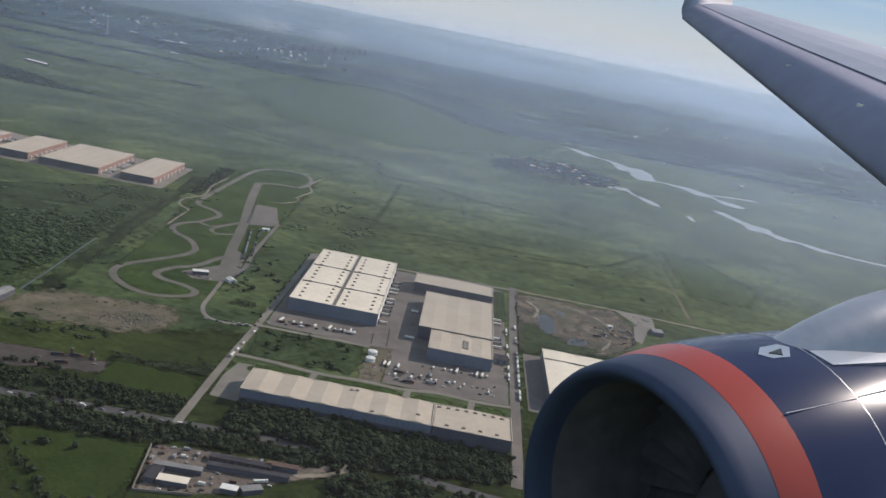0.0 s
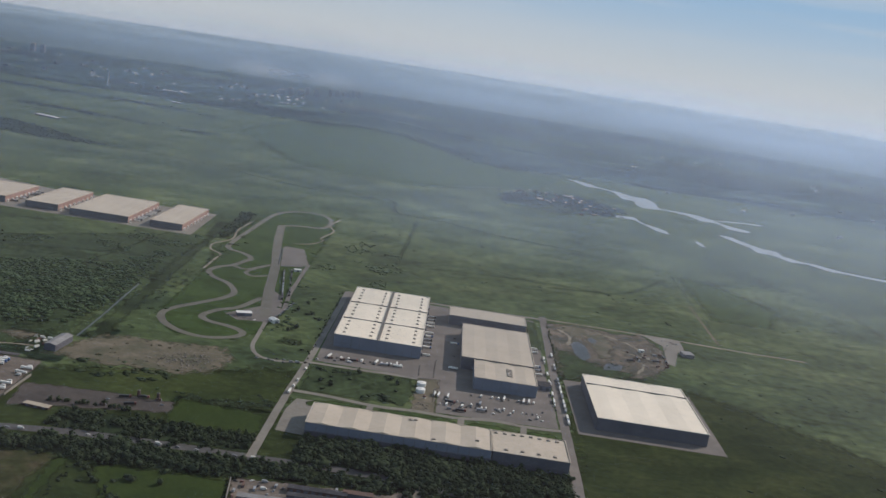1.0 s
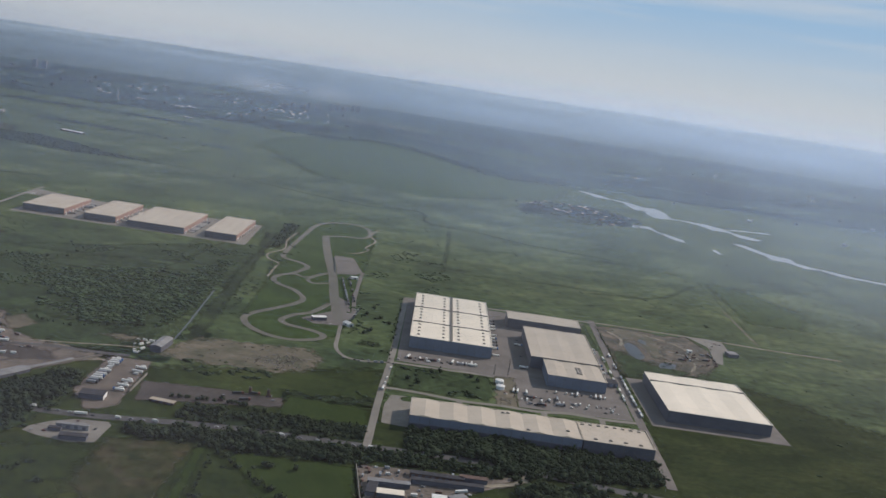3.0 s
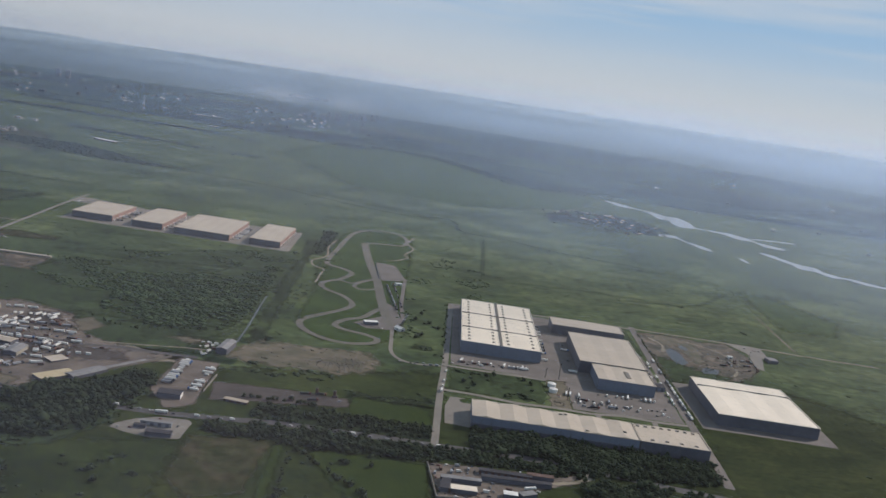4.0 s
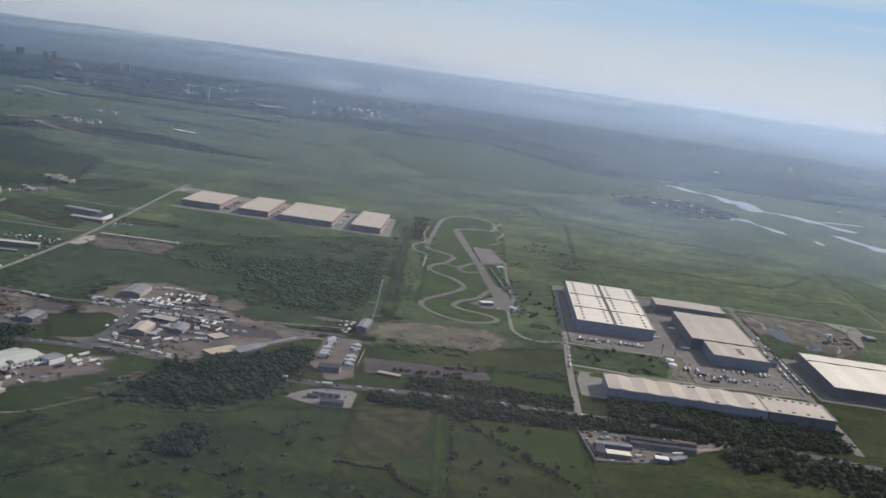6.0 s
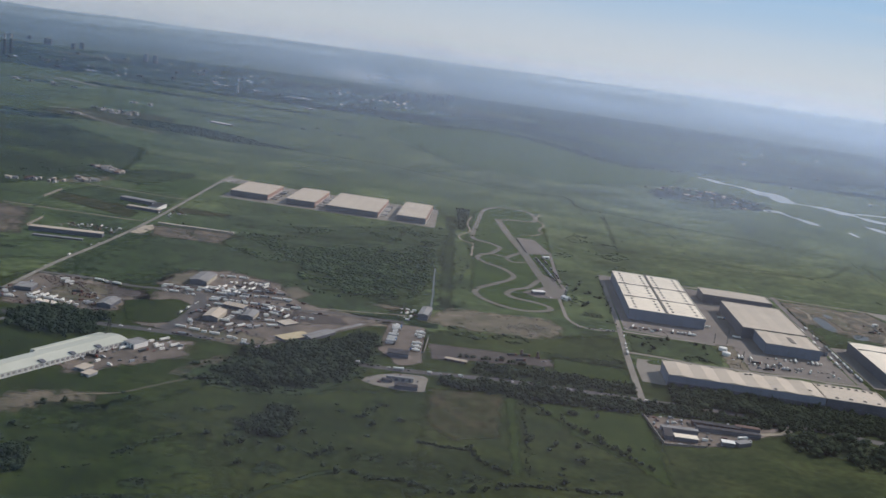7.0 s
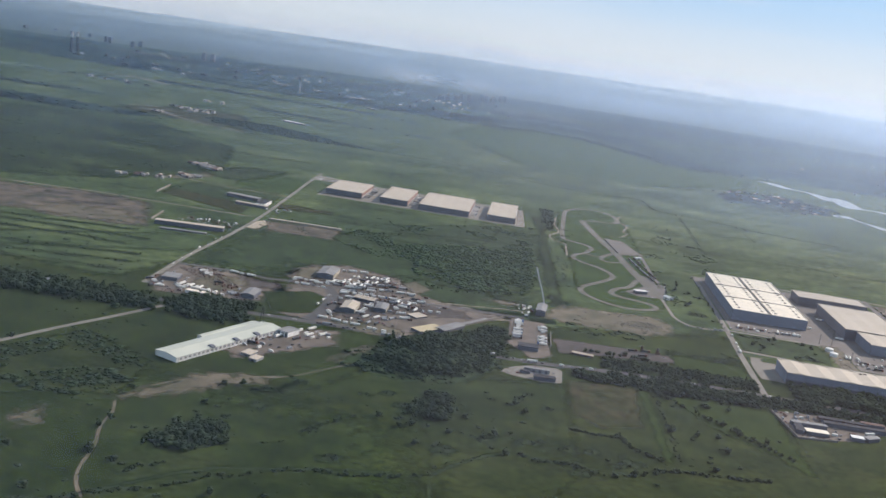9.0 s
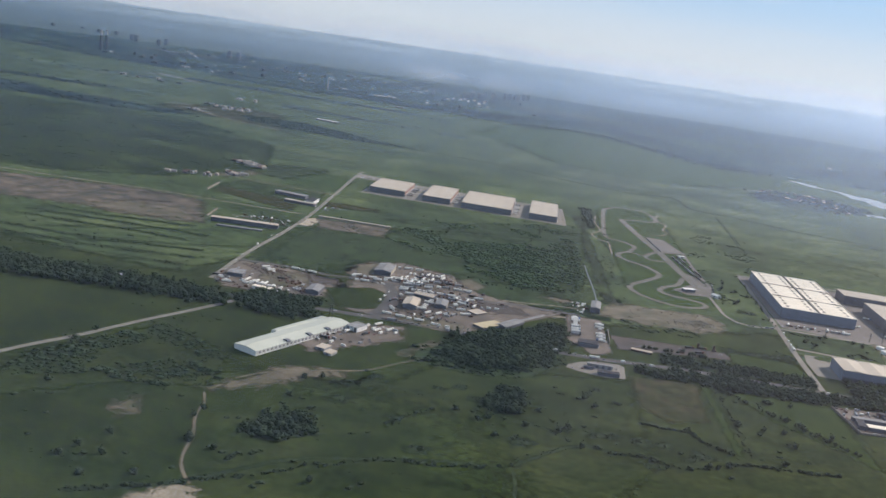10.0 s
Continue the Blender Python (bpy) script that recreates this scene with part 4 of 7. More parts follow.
for pts, w in (([(-395, 298), (-375, 295), (-336, 291), (-323, 283), (-301, 280), (-287, 273), (-275, 265)], 2.6), ([(-475, 124), (-440, 146), (-402, 186), (-376, 199), (-340, 213), (-306, 221)], 3.0), ([(-306, 221), (-299, 232), (-276, 260), (-259, 262), (-237, 262), (-205, 264)], 2.8), ([(-305, 222), (-303, 190), (-310, 120)], 2.0),
               ([(-784, 1168), (-703, 1140), (-630, 1129), (-590, 1142)], 9), ([(-734, 703), (-641, 722), (-557, 719)], 2.5), ([(-420, 760), (-360, 772), (-290, 790)], 3)):
    ribbon("ditch", pts, w, UNDER, 0.06, "narrow overgrown ditch across the meadow", "ditch", 0.5, 4)

patch("field", [(-530, 515), (-530, 650), (-470, 700), (-380, 760), (-270, 760), (-262, 560), (-300, 530), (-390, 560), (-450, 560), (-470, 515)], ROUGH, 0.0335, "dull green rough grass behind the yards", "field", 24)
patch("field", [(-366, 512), (-300, 514), (-276, 536), (-300, 566), (-340, 574), (-374, 580), (-372, 548)], ROUGH, 0.037, "worn brownish grass beside the works yard", "field", 9, 3)
patch("dirt_field", [(-300, 548), (-290, 556), (-276, 552), (-282, 540)], DIRT, 0.052, "small bare patch of earth", "bare earth", 6, 1.5)

# water
patch("river", [(203.2, 1943.3), (237.5, 1938.7), (266.7, 1874.9), (295.6, 1860.6), (319.6, 1814.3), (343.5, 1820.6), (352.8, 1771.3), (348.9, 1693.0), (377.7, 1688.8), (406.3, 1685.4), (430.7, 1654.5), (440.5, 1611.7), (463.6, 1589.3), (478.4, 1568.4), (470.6, 1553.0), (456.4, 1549.0), (437.6, 1561.6), (432.4, 1611.7), (404.5, 1610.3), (391.3, 1652.5), (360.7, 1678.6), (342.3, 1675.2), (310.1, 1663.0), (305.2, 1708.7), (311.5, 1746.4), (288.4, 1751.7), (285.4, 1837.4), (265.3, 1866.1), (235.5, 1865.3), (220.8, 1914.7)], WATER, 0.06, "slow winding river with sky shine in its colour", "river", 2.5, 9, 0.06)
patch("river", [(398.6, 1472.3), (419.7, 1470.4), (432.6, 1424.7), (445.2, 1400.1), (465.0, 1391.9), (465.9, 1357.3), (479.3, 1334.2), (505.8, 1323.2), (529.4, 1298.7), (574.9, 1283.1), (736.8, 1259.6), (902.6, 1211.0), (892.4, 1194.0), (723.2, 1249.4), (566.1, 1270.9), (535.6, 1280.3), (505.2, 1285.8), (484.7, 1317.8), (461.1, 1311.7), (448.0, 1349.1), (424.8, 1353.9), (426.4, 1389.3), (414.3, 1416.6), (401.4, 1460.7)], WATER, 0.06, "slow winding river with sky shine in its colour", "river", 2.5, 9, 0.06)
patch("pond", [(242.8, 1518.5), (271.7, 1527.3), (276.2, 1481.8), (292.3, 1454.9), (305.4, 1424.7), (304.6, 1396.3), (288.7, 1412.1), (277.8, 1452.2), (267.3, 1495.7), (237.2, 1492.5)], WATER, 0.06, "narrow pond with sky shine in its colour", "pond", 2, 7, 0.06)
ribbon("river_arm", [(438, 1646), (484, 1665), (530, 1676)], 12, WATER, 0.058, "thin side arm of the river", "river", 0.8, 6)
ribbon("pond", [(339, 1369), (341, 1330)], 7, WATER, 0.06, "thin pond in the meadow", "pond", 0.6, 5)

# ---- large woods and hedges ----
woodland([(-370, 640), (-386, 702), (-340, 735), (-279, 748), (-263, 637), (-269, 592), (-316, 570), (-362, 600)], 4.0, 0.8, 2.6, 1.7, 0.30, LEAF_B, "dense green scrub wood beside the canal", ROUGH)
woodland([(-456, 678), (-440, 738), (-404, 716), (-366, 712), (-372, 634), (-412, 640)], 4.6, 0.6, 1.7, 2.0, 0.48, LEAF_B, "scrubby green woodland with small clearings", ROUGH)
woodland([(-352, 400), (-334, 420), (-318, 436), (-300, 456), (-287, 474), (-280, 452), (-290, 386), (-328, 350), (-354, 354)], 4.0, 4.5, 9.5, 1.05, 0.36, LEAF, "dense dark green wood of tall trees")
woodland([(-378, 356), (-362, 380), (-350, 404), (-330, 424), (-284, 476), (-276, 452), (-284, 384), (-300, 352), (-328, 338), (-352, 338)], 4.6, 1.2, 3.0, 1.3, 0.44, SCRUB, "low scrub round the edge of a wood", ROUGH)
woodland([(-90, 426), (-90, 461), (56, 457), (56, 428), (20, 420), (-30, 410), (-50, 430)], 3.6, 4, 7.5, 1.05, 0.15, LEAF, "dense dark tree belt along the long warehouse")
woodland([(-216, 424), (-216, 449), (-170, 449), (-114, 449), (-113, 429)], 3.8, 3, 5.5, 1.05, 0.22, LEAF, "scrubby tree belt beside the road")
woodland([(-236, 404), (-190, 416), (-113, 418), (-112, 400), (-180, 394), (-236, 396)], 3.6, 4, 7, 1.05, 0.09, LEAF, "dark tree belt along the country road")
woodland([(-114, 405), (-112, 421), (-62, 421), (-38, 415), (-34, 409), (-60, 406), (-88, 405)], 3.4, 3.5, 7, 1.05, 0.08, LEAF, "dark trees between the road and a yard")
woodland([(-30, 384), (-30, 408), (30, 404), (140, 392), (260, 385), (260, 340), (80, 350)], 5, 5, 9, 1.0, 0.19, LEAF, "dark wood beside the country road")
woodland([(-511, 412), (-459, 432), (-441, 396), (-478, 380)], 4.2, 6, 9.5, 1.0, 0.09, LEAF, "dense dark grove beside the scrap yard")
woodland([(-720, 372), (-720, 412), (-642, 412), (-574, 416), (-512, 410), (-504, 384), (-585, 381), (-628, 373)], 4.6, 6, 9, 1.0, 0.11, LEAF, "dark belt of tall trees")
woodland([(-1500, 1000), (-1300, 1250), (-900, 1320), (-715, 1170), (-655, 942), (-720, 800), (-825, 720), (-1100, 760)], 10.0, 0.3, 0.65, 8.0, 0.56, SCRUB, "wide dark scrub wood in the distance", HEATH)
woodland([(-560, 250), (-520, 330), (-470, 300), (-462, 250), (-500, 236), (-560, 180)], 4.2, 0.7, 1.8, 1.8, 0.42, SCRUB, "scrubby bushes beside the country lane", DIM_MEADOW)
woodland([(-432, 206), (-422, 231), (-405, 235), (-398, 216), (-412, 202)], 3.2, 4, 6.5, 1.0, 0.0, LEAF, "round dark thicket in the meadow")
woodland([(-326, 290), (-316, 325), (-306, 322), (-303, 288)], 3.2, 4.5, 8, 1.0, 0.0, LEAF, "small dark grove in the meadow")
woodland([(-876, 1529), (-745, 1540), (-675, 1473), (-553, 1412), (-597, 1402), (-678, 1395), (-839, 1449)], 6.5, 2.0, 3.1, 2.6, 0.05, LEAF, "long dark shelter belt in the meadows")
woodland([(-300, 560), (-320, 760), (-300, 905), (-262, 905), (-262, 740)], 5, 0.7, 1.9, 2.0, 0.56, LEAF_B, "loose scrub along the canal")
woodland([(-470, 760), (-400, 800), (-310, 880), (-310, 790), (-400, 755)], 5, 0.7, 1.7, 2.0, 0.57, LEAF_B, "loose scrub in front of the warehouses")
woodland([(-255, 905), (-262, 1050), (-248, 1060), (-246, 905)], 5, 2.5, 4.5, 1.2, 0.3, LEAF, "scrub beside the kart track")
plant("woodland", fill([(-146, 600), (-148, 780), (-112, 780), (-112, 600)], 5, 0.5, 1.2, 4.0, 0.57), BUSHES, LEAF_B, "loose bushes beside the concrete road")
plant("woodland", fill([(-148, 780), (-152, 1000), (-60, 960), (-60, 790)], 6, 0.5, 1.1, 4.2, 0.58), BUSHES, LEAF_B, "loose bushes in the meadow")
def hedge(pts, spacing, width, h0, h1, gaps):
    tall = h1 > 2.7
    plant("hedge", along(pts, spacing, width, h0 * 0.8, h1 * 0.78, 1.1 if tall else 2.0, gaps), CROWNS, LEAF if tall else LONE, "uneven dark green hedge of bushes", "hedge")


hedge([(-225, 455), (-193, 458), (-164, 447), (-113, 449)], 2.6, 4, 3, 5.5, 0.05)
hedge([(-193, 401), (-169, 374), (-150, 353), (-135, 335), (-120, 320)], 2.4, 4, 3, 5, 0.1)
hedge([(-570, 1407), (-407, 1383), (-285, 1324), (-192, 1291), (-113, 1306), (-96, 1214), (-25, 1194), (30, 1158), (139, 1138)], 2.4, 9, 0.9, 2.1, 0.25)
hedge([(-68, 1175), (-70, 1051), (-74, 903)], 3.0, 6, 0.5, 1.3, 0.35)
hedge([(26, 953), (77, 920), (128, 924), (149, 921)], 1.6, 7, 0.5, 1.2, 0.3)
hedge([(-25, 1199), (70, 1150), (133, 1133), (180, 1120)], 1.8, 7, 0.4, 1.1, 0.4)
hedge([(296, 905), (270, 900), (240, 890)], 1.8, 8, 0.4, 0.9, 0.3)
hedge([(-139, 912), (-82, 941)], 2.2, 12, 0.5, 1.2, 0.3)
hedge([(226, 790), (233, 936), (239, 1077)], 1.8, 4, 0.4, 1.1, 0.3)
hedge([(-475, 124), (-440, 146), (-404, 173), (-395, 183), (-383, 189), (-369, 201), (-357, 206), (-337, 210), (-306, 222)], 1.1, 4, 0.7, 2.2, 0.3)
hedge([(-306, 222), (-301, 236), (-289, 246), (-275, 261), (-265, 263)], 1.5, 3, 0.5, 1.5, 0.45)
hedge([(-265, 263), (-257, 260), (-242, 263), (-232, 259), (-219, 258), (-202, 267), (-190, 276), (-171, 279), (-140, 284)], 1.1, 3.5, 0.9, 2.6, 0.22)
hedge([(-427, 174), (-422, 182), (-417, 189)], 0.9, 4, 0.6, 1.9, 0.2)
hedge([(-414, 233), (-410, 241), (-405, 248)], 0.9, 4, 0.7, 2.0, 0.2)
hedge([(-386, 222), (-380, 227), (-373, 232)], 0.8, 2.5, 0.5, 1.5, 0.35)
hedge([(-369, 243), (-361, 258), (-350, 275)], 0.9, 2.5, 0.6, 1.9, 0.35)
hedge([(-238, 309), (-228, 307), (-216, 307)], 0.7, 3, 0.8, 2.0, 0.05)
hedge([(-214, 313), (-208, 297), (-200, 292), (-192, 287)], 0.7, 3.5, 1.4, 2.8, 0.05)
hedge([(-186, 388), (-184, 335), (-184, 287)], 1.6, 3, 0.6, 1.6, 0.35)
hedge([(-394, 291), (-377, 291), (-366, 290), (-352, 290), (-339, 289), (-327, 287)], 1.6, 2, 0.4, 1.2, 0.45)
hedge([(-408, 283), (-404, 288), (-399, 292)], 0.7, 5, 0.8, 2.2, 0.1)
for cx, cy, r in ((-402, 287, 4), (-387, 307, 3), (-399, 266, 5), (-340, 314, 3.5), (-350, 306, 3), (-329, 300, 4), (-411, 238, 4), (-350, 222, 5), (-281, 279, 4), (-261, 280, 4), (-242, 281, 5), (-230, 282, 4), (-266, 278, 3), (-302, 254, 5), (-236, 254, 4), (-210, 277, 5), (-216, 271, 4), (-283, 332, 2), (-273, 329, 2), (-269, 341, 2.5), (-263, 350, 2.5), (-252, 333, 2.5), (-127, 615, 6), (-159, 490, 4), (-143, 489, 5), (-128, 490, 6), (-117, 495, 5), (-160, 365, 3)):
    plant("thicket", [(cx + rng.normal(0, r * 0.6), cy + rng.normal(0, r * 0.5), h, h * 1.5) for h in rng.uniform(0.35, 1.35, int(3 + r * 2))], CROWNS, LONE, "dark clump of bushes in the grass", "bushes")
    patch("undergrowth", [(cx - r * 1.3, cy - r), (cx + r, cy - r), (cx + r * 1.3, cy + r * 0.7), (cx - r * 0.6, cy + r)], UNDER, 0.047, "dark grass round a clump of bushes", "undergrowth", r * 0.8)
hedge([(-323, 283), (-300, 279), (-288, 273), (-278, 267)], 1.4, 2.5, 0.4, 1.4, 0.4)
for row in ([(-740, 572), (-695, 570), (-650, 578), (-603, 586)], [(-740, 548), (-660, 556), (-580, 560)], [(-740, 530), (-675, 533), (-629, 537), (-585, 532)], [(-730, 490), (-652, 492), (-611, 499), (-565, 511)], [(-730, 470), (-650, 470), (-560, 486)], [(-720, 446), (-640, 452), (-560, 462)]):
    hedge(row, 1.3, 7, 0.5, 1.7, 0.3)
    ribbon("ditch", row, 7, HEATH, 0.052, "dark overgrown strip between fields", "ditch", 0.6, 6)
hedge([(66, 640), (67, 770)], 3, 2, 1.5, 3, 0.2)
hedge([(-110, 585), (-110, 770)], 5, 3, 1.5, 3, 0.35)
hedge([(-276, 582), (-330, 556), (-360, 572)], 4, 6, 2, 4, 0.2)
hedge([(-420, 800), (-400, 745), (-455, 725), (-530, 730)], 4, 6, 2, 3.5, 0.4)
# far woods and scrub over the whole plain
far = []
for poly, sp, h0, h1, g in (
    ([(40, 1440), (60, 1580), (190, 1690), (270, 1600), (220, 1480), (130, 1510)], 13, 4, 7, 0.35),
    ([(-1700, 1560), (-1100, 1640), (-1080, 1690), (-1700, 1640)], 15, 4, 7, 0.3),
    ([(-1900, 1900), (-1250, 1990), (-1240, 2050), (-1900, 2010)], 17, 4, 8, 0.35),
    ([(-1250, 2120), (-700, 2130), (-560, 2060), (-560, 2090), (-700, 2180), (-1250, 2190)], 17, 4, 7, 0.42),
    ([(-900, 1800), (-500, 1750), (-480, 1780), (-900, 1850)], 15, 3, 6, 0.45),
    ([(-1500, 1330), (-1000, 1340), (-900, 1420), (-1500, 1500)], 15, 4, 7, 0.4),
):
    far += fill(poly, sp * 1.5, h0 * 0.3, h1 * 0.3, 6.0, g)
    patch("undergrowth", poly, WOODED, 0.05, "distant wooded ground with canopy shade in its colour", "undergrowth", 14, 8, 0.02)
for pts in ([(-1750, 2480), (-1200, 2385), (-600, 2355), (-472, 2335), (-278, 2440), (-146, 2355), (12, 2026), (65, 1966), (225, 2012)], [(-1700, 2700), (-1100, 2560), (-500, 2560)]):
    far += along(pts, 7, 60, 1.2, 2.6, 4.5, 0.15)
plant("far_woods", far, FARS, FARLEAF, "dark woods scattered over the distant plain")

# low scrub dotted over the meadows
scrub = []
scrub += fill([(-480, 770), (-560, 900), (-700, 1100), (-600, 1700), (-100, 2000), (300, 1900), (420, 1500), (600, 1250), (560, 900), (200, 790), (60, 800), (-60, 800), (-250, 1080), (-280, 900)], 26, 0.24, 0.54, 7.0, 0.62)
scrub += fill([(-560, 420), (-545, 900), (-650, 860), (-820, 700), (-720, 420)], 13, 0.24, 0.60, 7.0, 0.56)
scrub += fill([(-530, 510), (-530, 900), (-290, 900), (-270, 760), (-420, 740), (-450, 620), (-380, 575), (-440, 560)], 8, 0.18, 0.48, 7.0, 0.6)
scrub += fill([(-600, 100), (-560, 380), (-440, 380), (-300, 340), (-120, 390), (-110, 250), (-300, 90)], 9, 0.15, 0.36, 7.0, 0.62)
scrub += fill([(-250, 485), (-250, 525), (-160, 520), (-113, 560), (-113, 490)], 6, 0.36, 0.78, 7.0, 0.55)
scrub += fill([(-244, 590), (-246, 1000), (-225, 1000), (-225, 590)], 6, 0.30, 0.72, 7.0, 0.5)
scrub += fill([(-102, 528), (-102, 575), (-40, 575), (-38, 528)], 5, 0.36, 0.96, 7.0, 0.52)
scrub += fill([(160, 640), (180, 770), (420, 770), (400, 500), (160, 480)], 14, 0.18, 0.48, 7.0, 0.55)
scrub += fill([(-480, 790), (-640, 1100), (-560, 1650), (-100, 1960), (180, 1900), (420, 1480), (560, 1200), (480, 900), (200, 800), (-40, 810), (-240, 1100), (-280, 960)], 19, 0.3, 0.7, 6.0, 0.57)
plant("scrub", scrub, BUSHES, SCRUB, "low green scrub dotted over the meadows", "scrub")


# ---- warehouses ----
PANEL = {}


def panel_mesh(w, h, along_y, material):
    """One cladding panel, shared between all of its size."""
    key = (round(w, 2), round(h, 2), along_y, material.name)
    if key not in PANEL:
        bm = boxm(-0.06, 0.06, -w / 2, w / 2, 0, h) if along_y else boxm(-w / 2, w / 2, -0.06, 0.06, 0, h)
        bmesh.ops.recalc_face_normals(bm, faces=bm.faces)
        me = bpy.data.meshes.new("panel")
        bm.to_mesh(me)
        bm.free()
        me.materials.append(material)
        PANEL[key] = me
    return PANEL[key]


def clad(wall, length, h, z, along_y, at, material, step=6.0):
    """A row of panels on one wall, proud of it, with open joints."""
    n = max(1, round(length / step))
    w = length / n
    me = panel_mesh(w - 0.18, h, along_y, material)
    for i in range(n):
        p = new("panel", me)
        p.parent = wall
        p.location = (at, -length / 2 + (i + 0.5) * w, z) if along_y else (-length / 2 + (i + 0.5) * w, at, z)


def bay_roof(a, b, h, bays, rise):
    """Low gables side by side, their ridges running away along y."""
    top = []
    for i in range(bays):
        x = -a + 2 * a * i / bays
        top += [(x, h), (x + a / bays, h + rise)]
    top.append((a, h))
    return prism([(-a, h - 0.5), *top, (a, h - 0.5)], -b, b)


def warehouse(x0, x1, y0, y1, h, bays, rise, roof_mat, front, side, base, label, docks=0, vents=(), gutters=(), dock_mat=None):
    w = empty("warehouse", pose((x0 + x1) / 2, (y0 + y1) / 2, 0), label, "warehouse", "warehouses")
    a, b = (x1 - x0) / 2, (y1 - y0) / 2
    fw = part("wall", boxm(-a, a, -b, -b + 0.4, 0, h), GUTTER, w)
    clad(fw, 2 * a, h - 3.1, 3.0, False, -b - 0.05, front)
    clad(fw, 2 * a, 2.7, 0.15, False, -b - 0.05, base)
    part("wall", boxm(-a, a, b - 0.4, b, 0, h), front, w)
    part("wall", boxm(-a, -a + 0.4, -b + 0.4, b - 0.4, 0, h), front, w)
    sw = part("wall", boxm(a - 0.4, a, -b + 0.4, b - 0.4, 0, h), GUTTER, w)
    clad(sw, 2 * b - 0.8, h - 0.3, 0.15, True, a + 0.05, side)
    part("roof", bay_roof(a - 0.3, b - 0.3, h - 0.1, bays, rise), roof_mat, w)
    for s in (-1, 1):
        part("parapet", boxm(s * a - 0.22, s * a + 0.22, -b - 0.15, b + 0.15, h, h + 0.35), roof_mat, w)
        part("parapet", boxm(-a + 0.23, a - 0.23, s * b - 0.2, s * b + 0.2, h, h + 0.3), roof_mat, w)
    for g0, g1, c0, c1 in gutters:
        part("gutter", boxm(g0 - (x0 + x1) / 2, g1 - (x0 + x1) / 2, c0 - (y0 + y1) / 2, c1 - (y0 + y1) / 2, h - 0.2, h + rise + 0.12), GUTTER, w)
    vm = None
    for vx, vy in vents:
        vx, vy = vx - (x0 + x1) / 2, vy - (y0 + y1) / 2
        u = ((vx + a) / (2 * a) * bays) % 1.0
        z = h - 0.1 + rise * (1 - abs(2 * u - 1))
        if vm is None:
            v = part("roof_vent", prism([(-1.1, 0), (1.1, 0), (1.1, 0.4), (0.5, 0.7), (-0.5, 0.7), (-1.1, 0.4)], -0.7, 0.7), VENTM, w)
            vm = v.data
        else:
            v = new("roof_vent", vm)
            v.parent = w
        v.location = (vx, vy, z - 0.03)
    for i in range(docks):
        y = -b + (i + 0.5) * 2 * b / docks
        d = part("loading_dock", boxm(a + 0.12, a + 1.3, y - 1.5, y + 1.5, 0, 2.7, bevel=0.1), dock_mat or PAINT_W, w)
        part("dock_door", boxm(a + 1.31, a + 1.4, y - 0.9, y + 0.9, 0.6, 2.2), WALL_D, d)
    return w


# fronts face away from the sun; their darker panels carry that shade as colour
W_A = [(x, 628 + 9.6 * i) for x in (-91, -72, -60.5, -41) for i in range(14)]
warehouse(-97, -35, 621, 762, 9, 2, 0.4, ROOF_W, WALL_B, WALL_W, WALL_B, "huge white-roofed warehouse with shade-toned blue-grey walls", 9, W_A, ((-67, -65, 621.5, 761.5), (-96.5, -67.2, 664.6, 665.8), (-64.8, -35.5, 664.6, 665.8), (-96.5, -67.2, 711.6, 712.8), (-64.8, -35.5, 711.6, 712.8)), WALL_D)
warehouse(-17, 46, 722, 749, 8, 1, 0.5, ROOF_G, WALL_D, WALL_W, WALL_D, "low beige-roofed warehouse behind a larger one")
warehouse(-6, 45.5, 614.6, 699, 9, 3, 0.3, ROOF_G, WALL_D, WALL_W, WALL_D, "broad beige-roofed warehouse on an asphalt yard", 5, dock_mat=PAINT_G)
warehouse(3, 45, 577, 614.2, 8.2, 3, 0.5, ROOF_G, WALL_B, WALL_W, WALL_B, "lower beige-roofed warehouse with pale blue front", 2, [(26 + 1.9 * (i % 2), 588 + 2.2 * (i // 2)) for i in range(14)], dock_mat=PAINT_G)
warehouse(-90, 12, 461, 491, 7.6, 6, 0.85, ROOF_G, WALL_B, WALL_W, WALL_D, "very long beige-roofed warehouse with ridged bays", 0, [(-34, 486), (-31, 486), (-20, 464), (4, 470)])
warehouse(12.7, 55, 461, 491, 7.6, 1, 0.5, ROOF_G, WALL_D, WALL_W, WALL_D, "flat beige-roofed end section of the long warehouse", 0, [(15 + 5 * i, 487.5) for i in range(8)] + [(20 + 9 * i, 465) for i in range(4)])
warehouse(80, 150, 537, 620, 8, 3, 0.5, ROOF_W, WALL_D, WALL_W, WALL_D, "large pale-roofed warehouse beside the road", 4, gutters=((80.5, 149.5, 600, 600.9),))
ROWS_W = ((-517, -474, 914, 990, 4), (-452, -419, 911, 1002, 3), (-405, -346, 906, 1003, 5), (-325, -292, 909, 1008, 3))
for x0, x1, y0, y1, n in ROWS_W:
    warehouse(x0, x1, y0, y1, 6.6, n, 0.22, ROOF_G, WALL_D, WALL_O, WALL_D, "beige-roofed warehouse with terracotta end wall", 8)


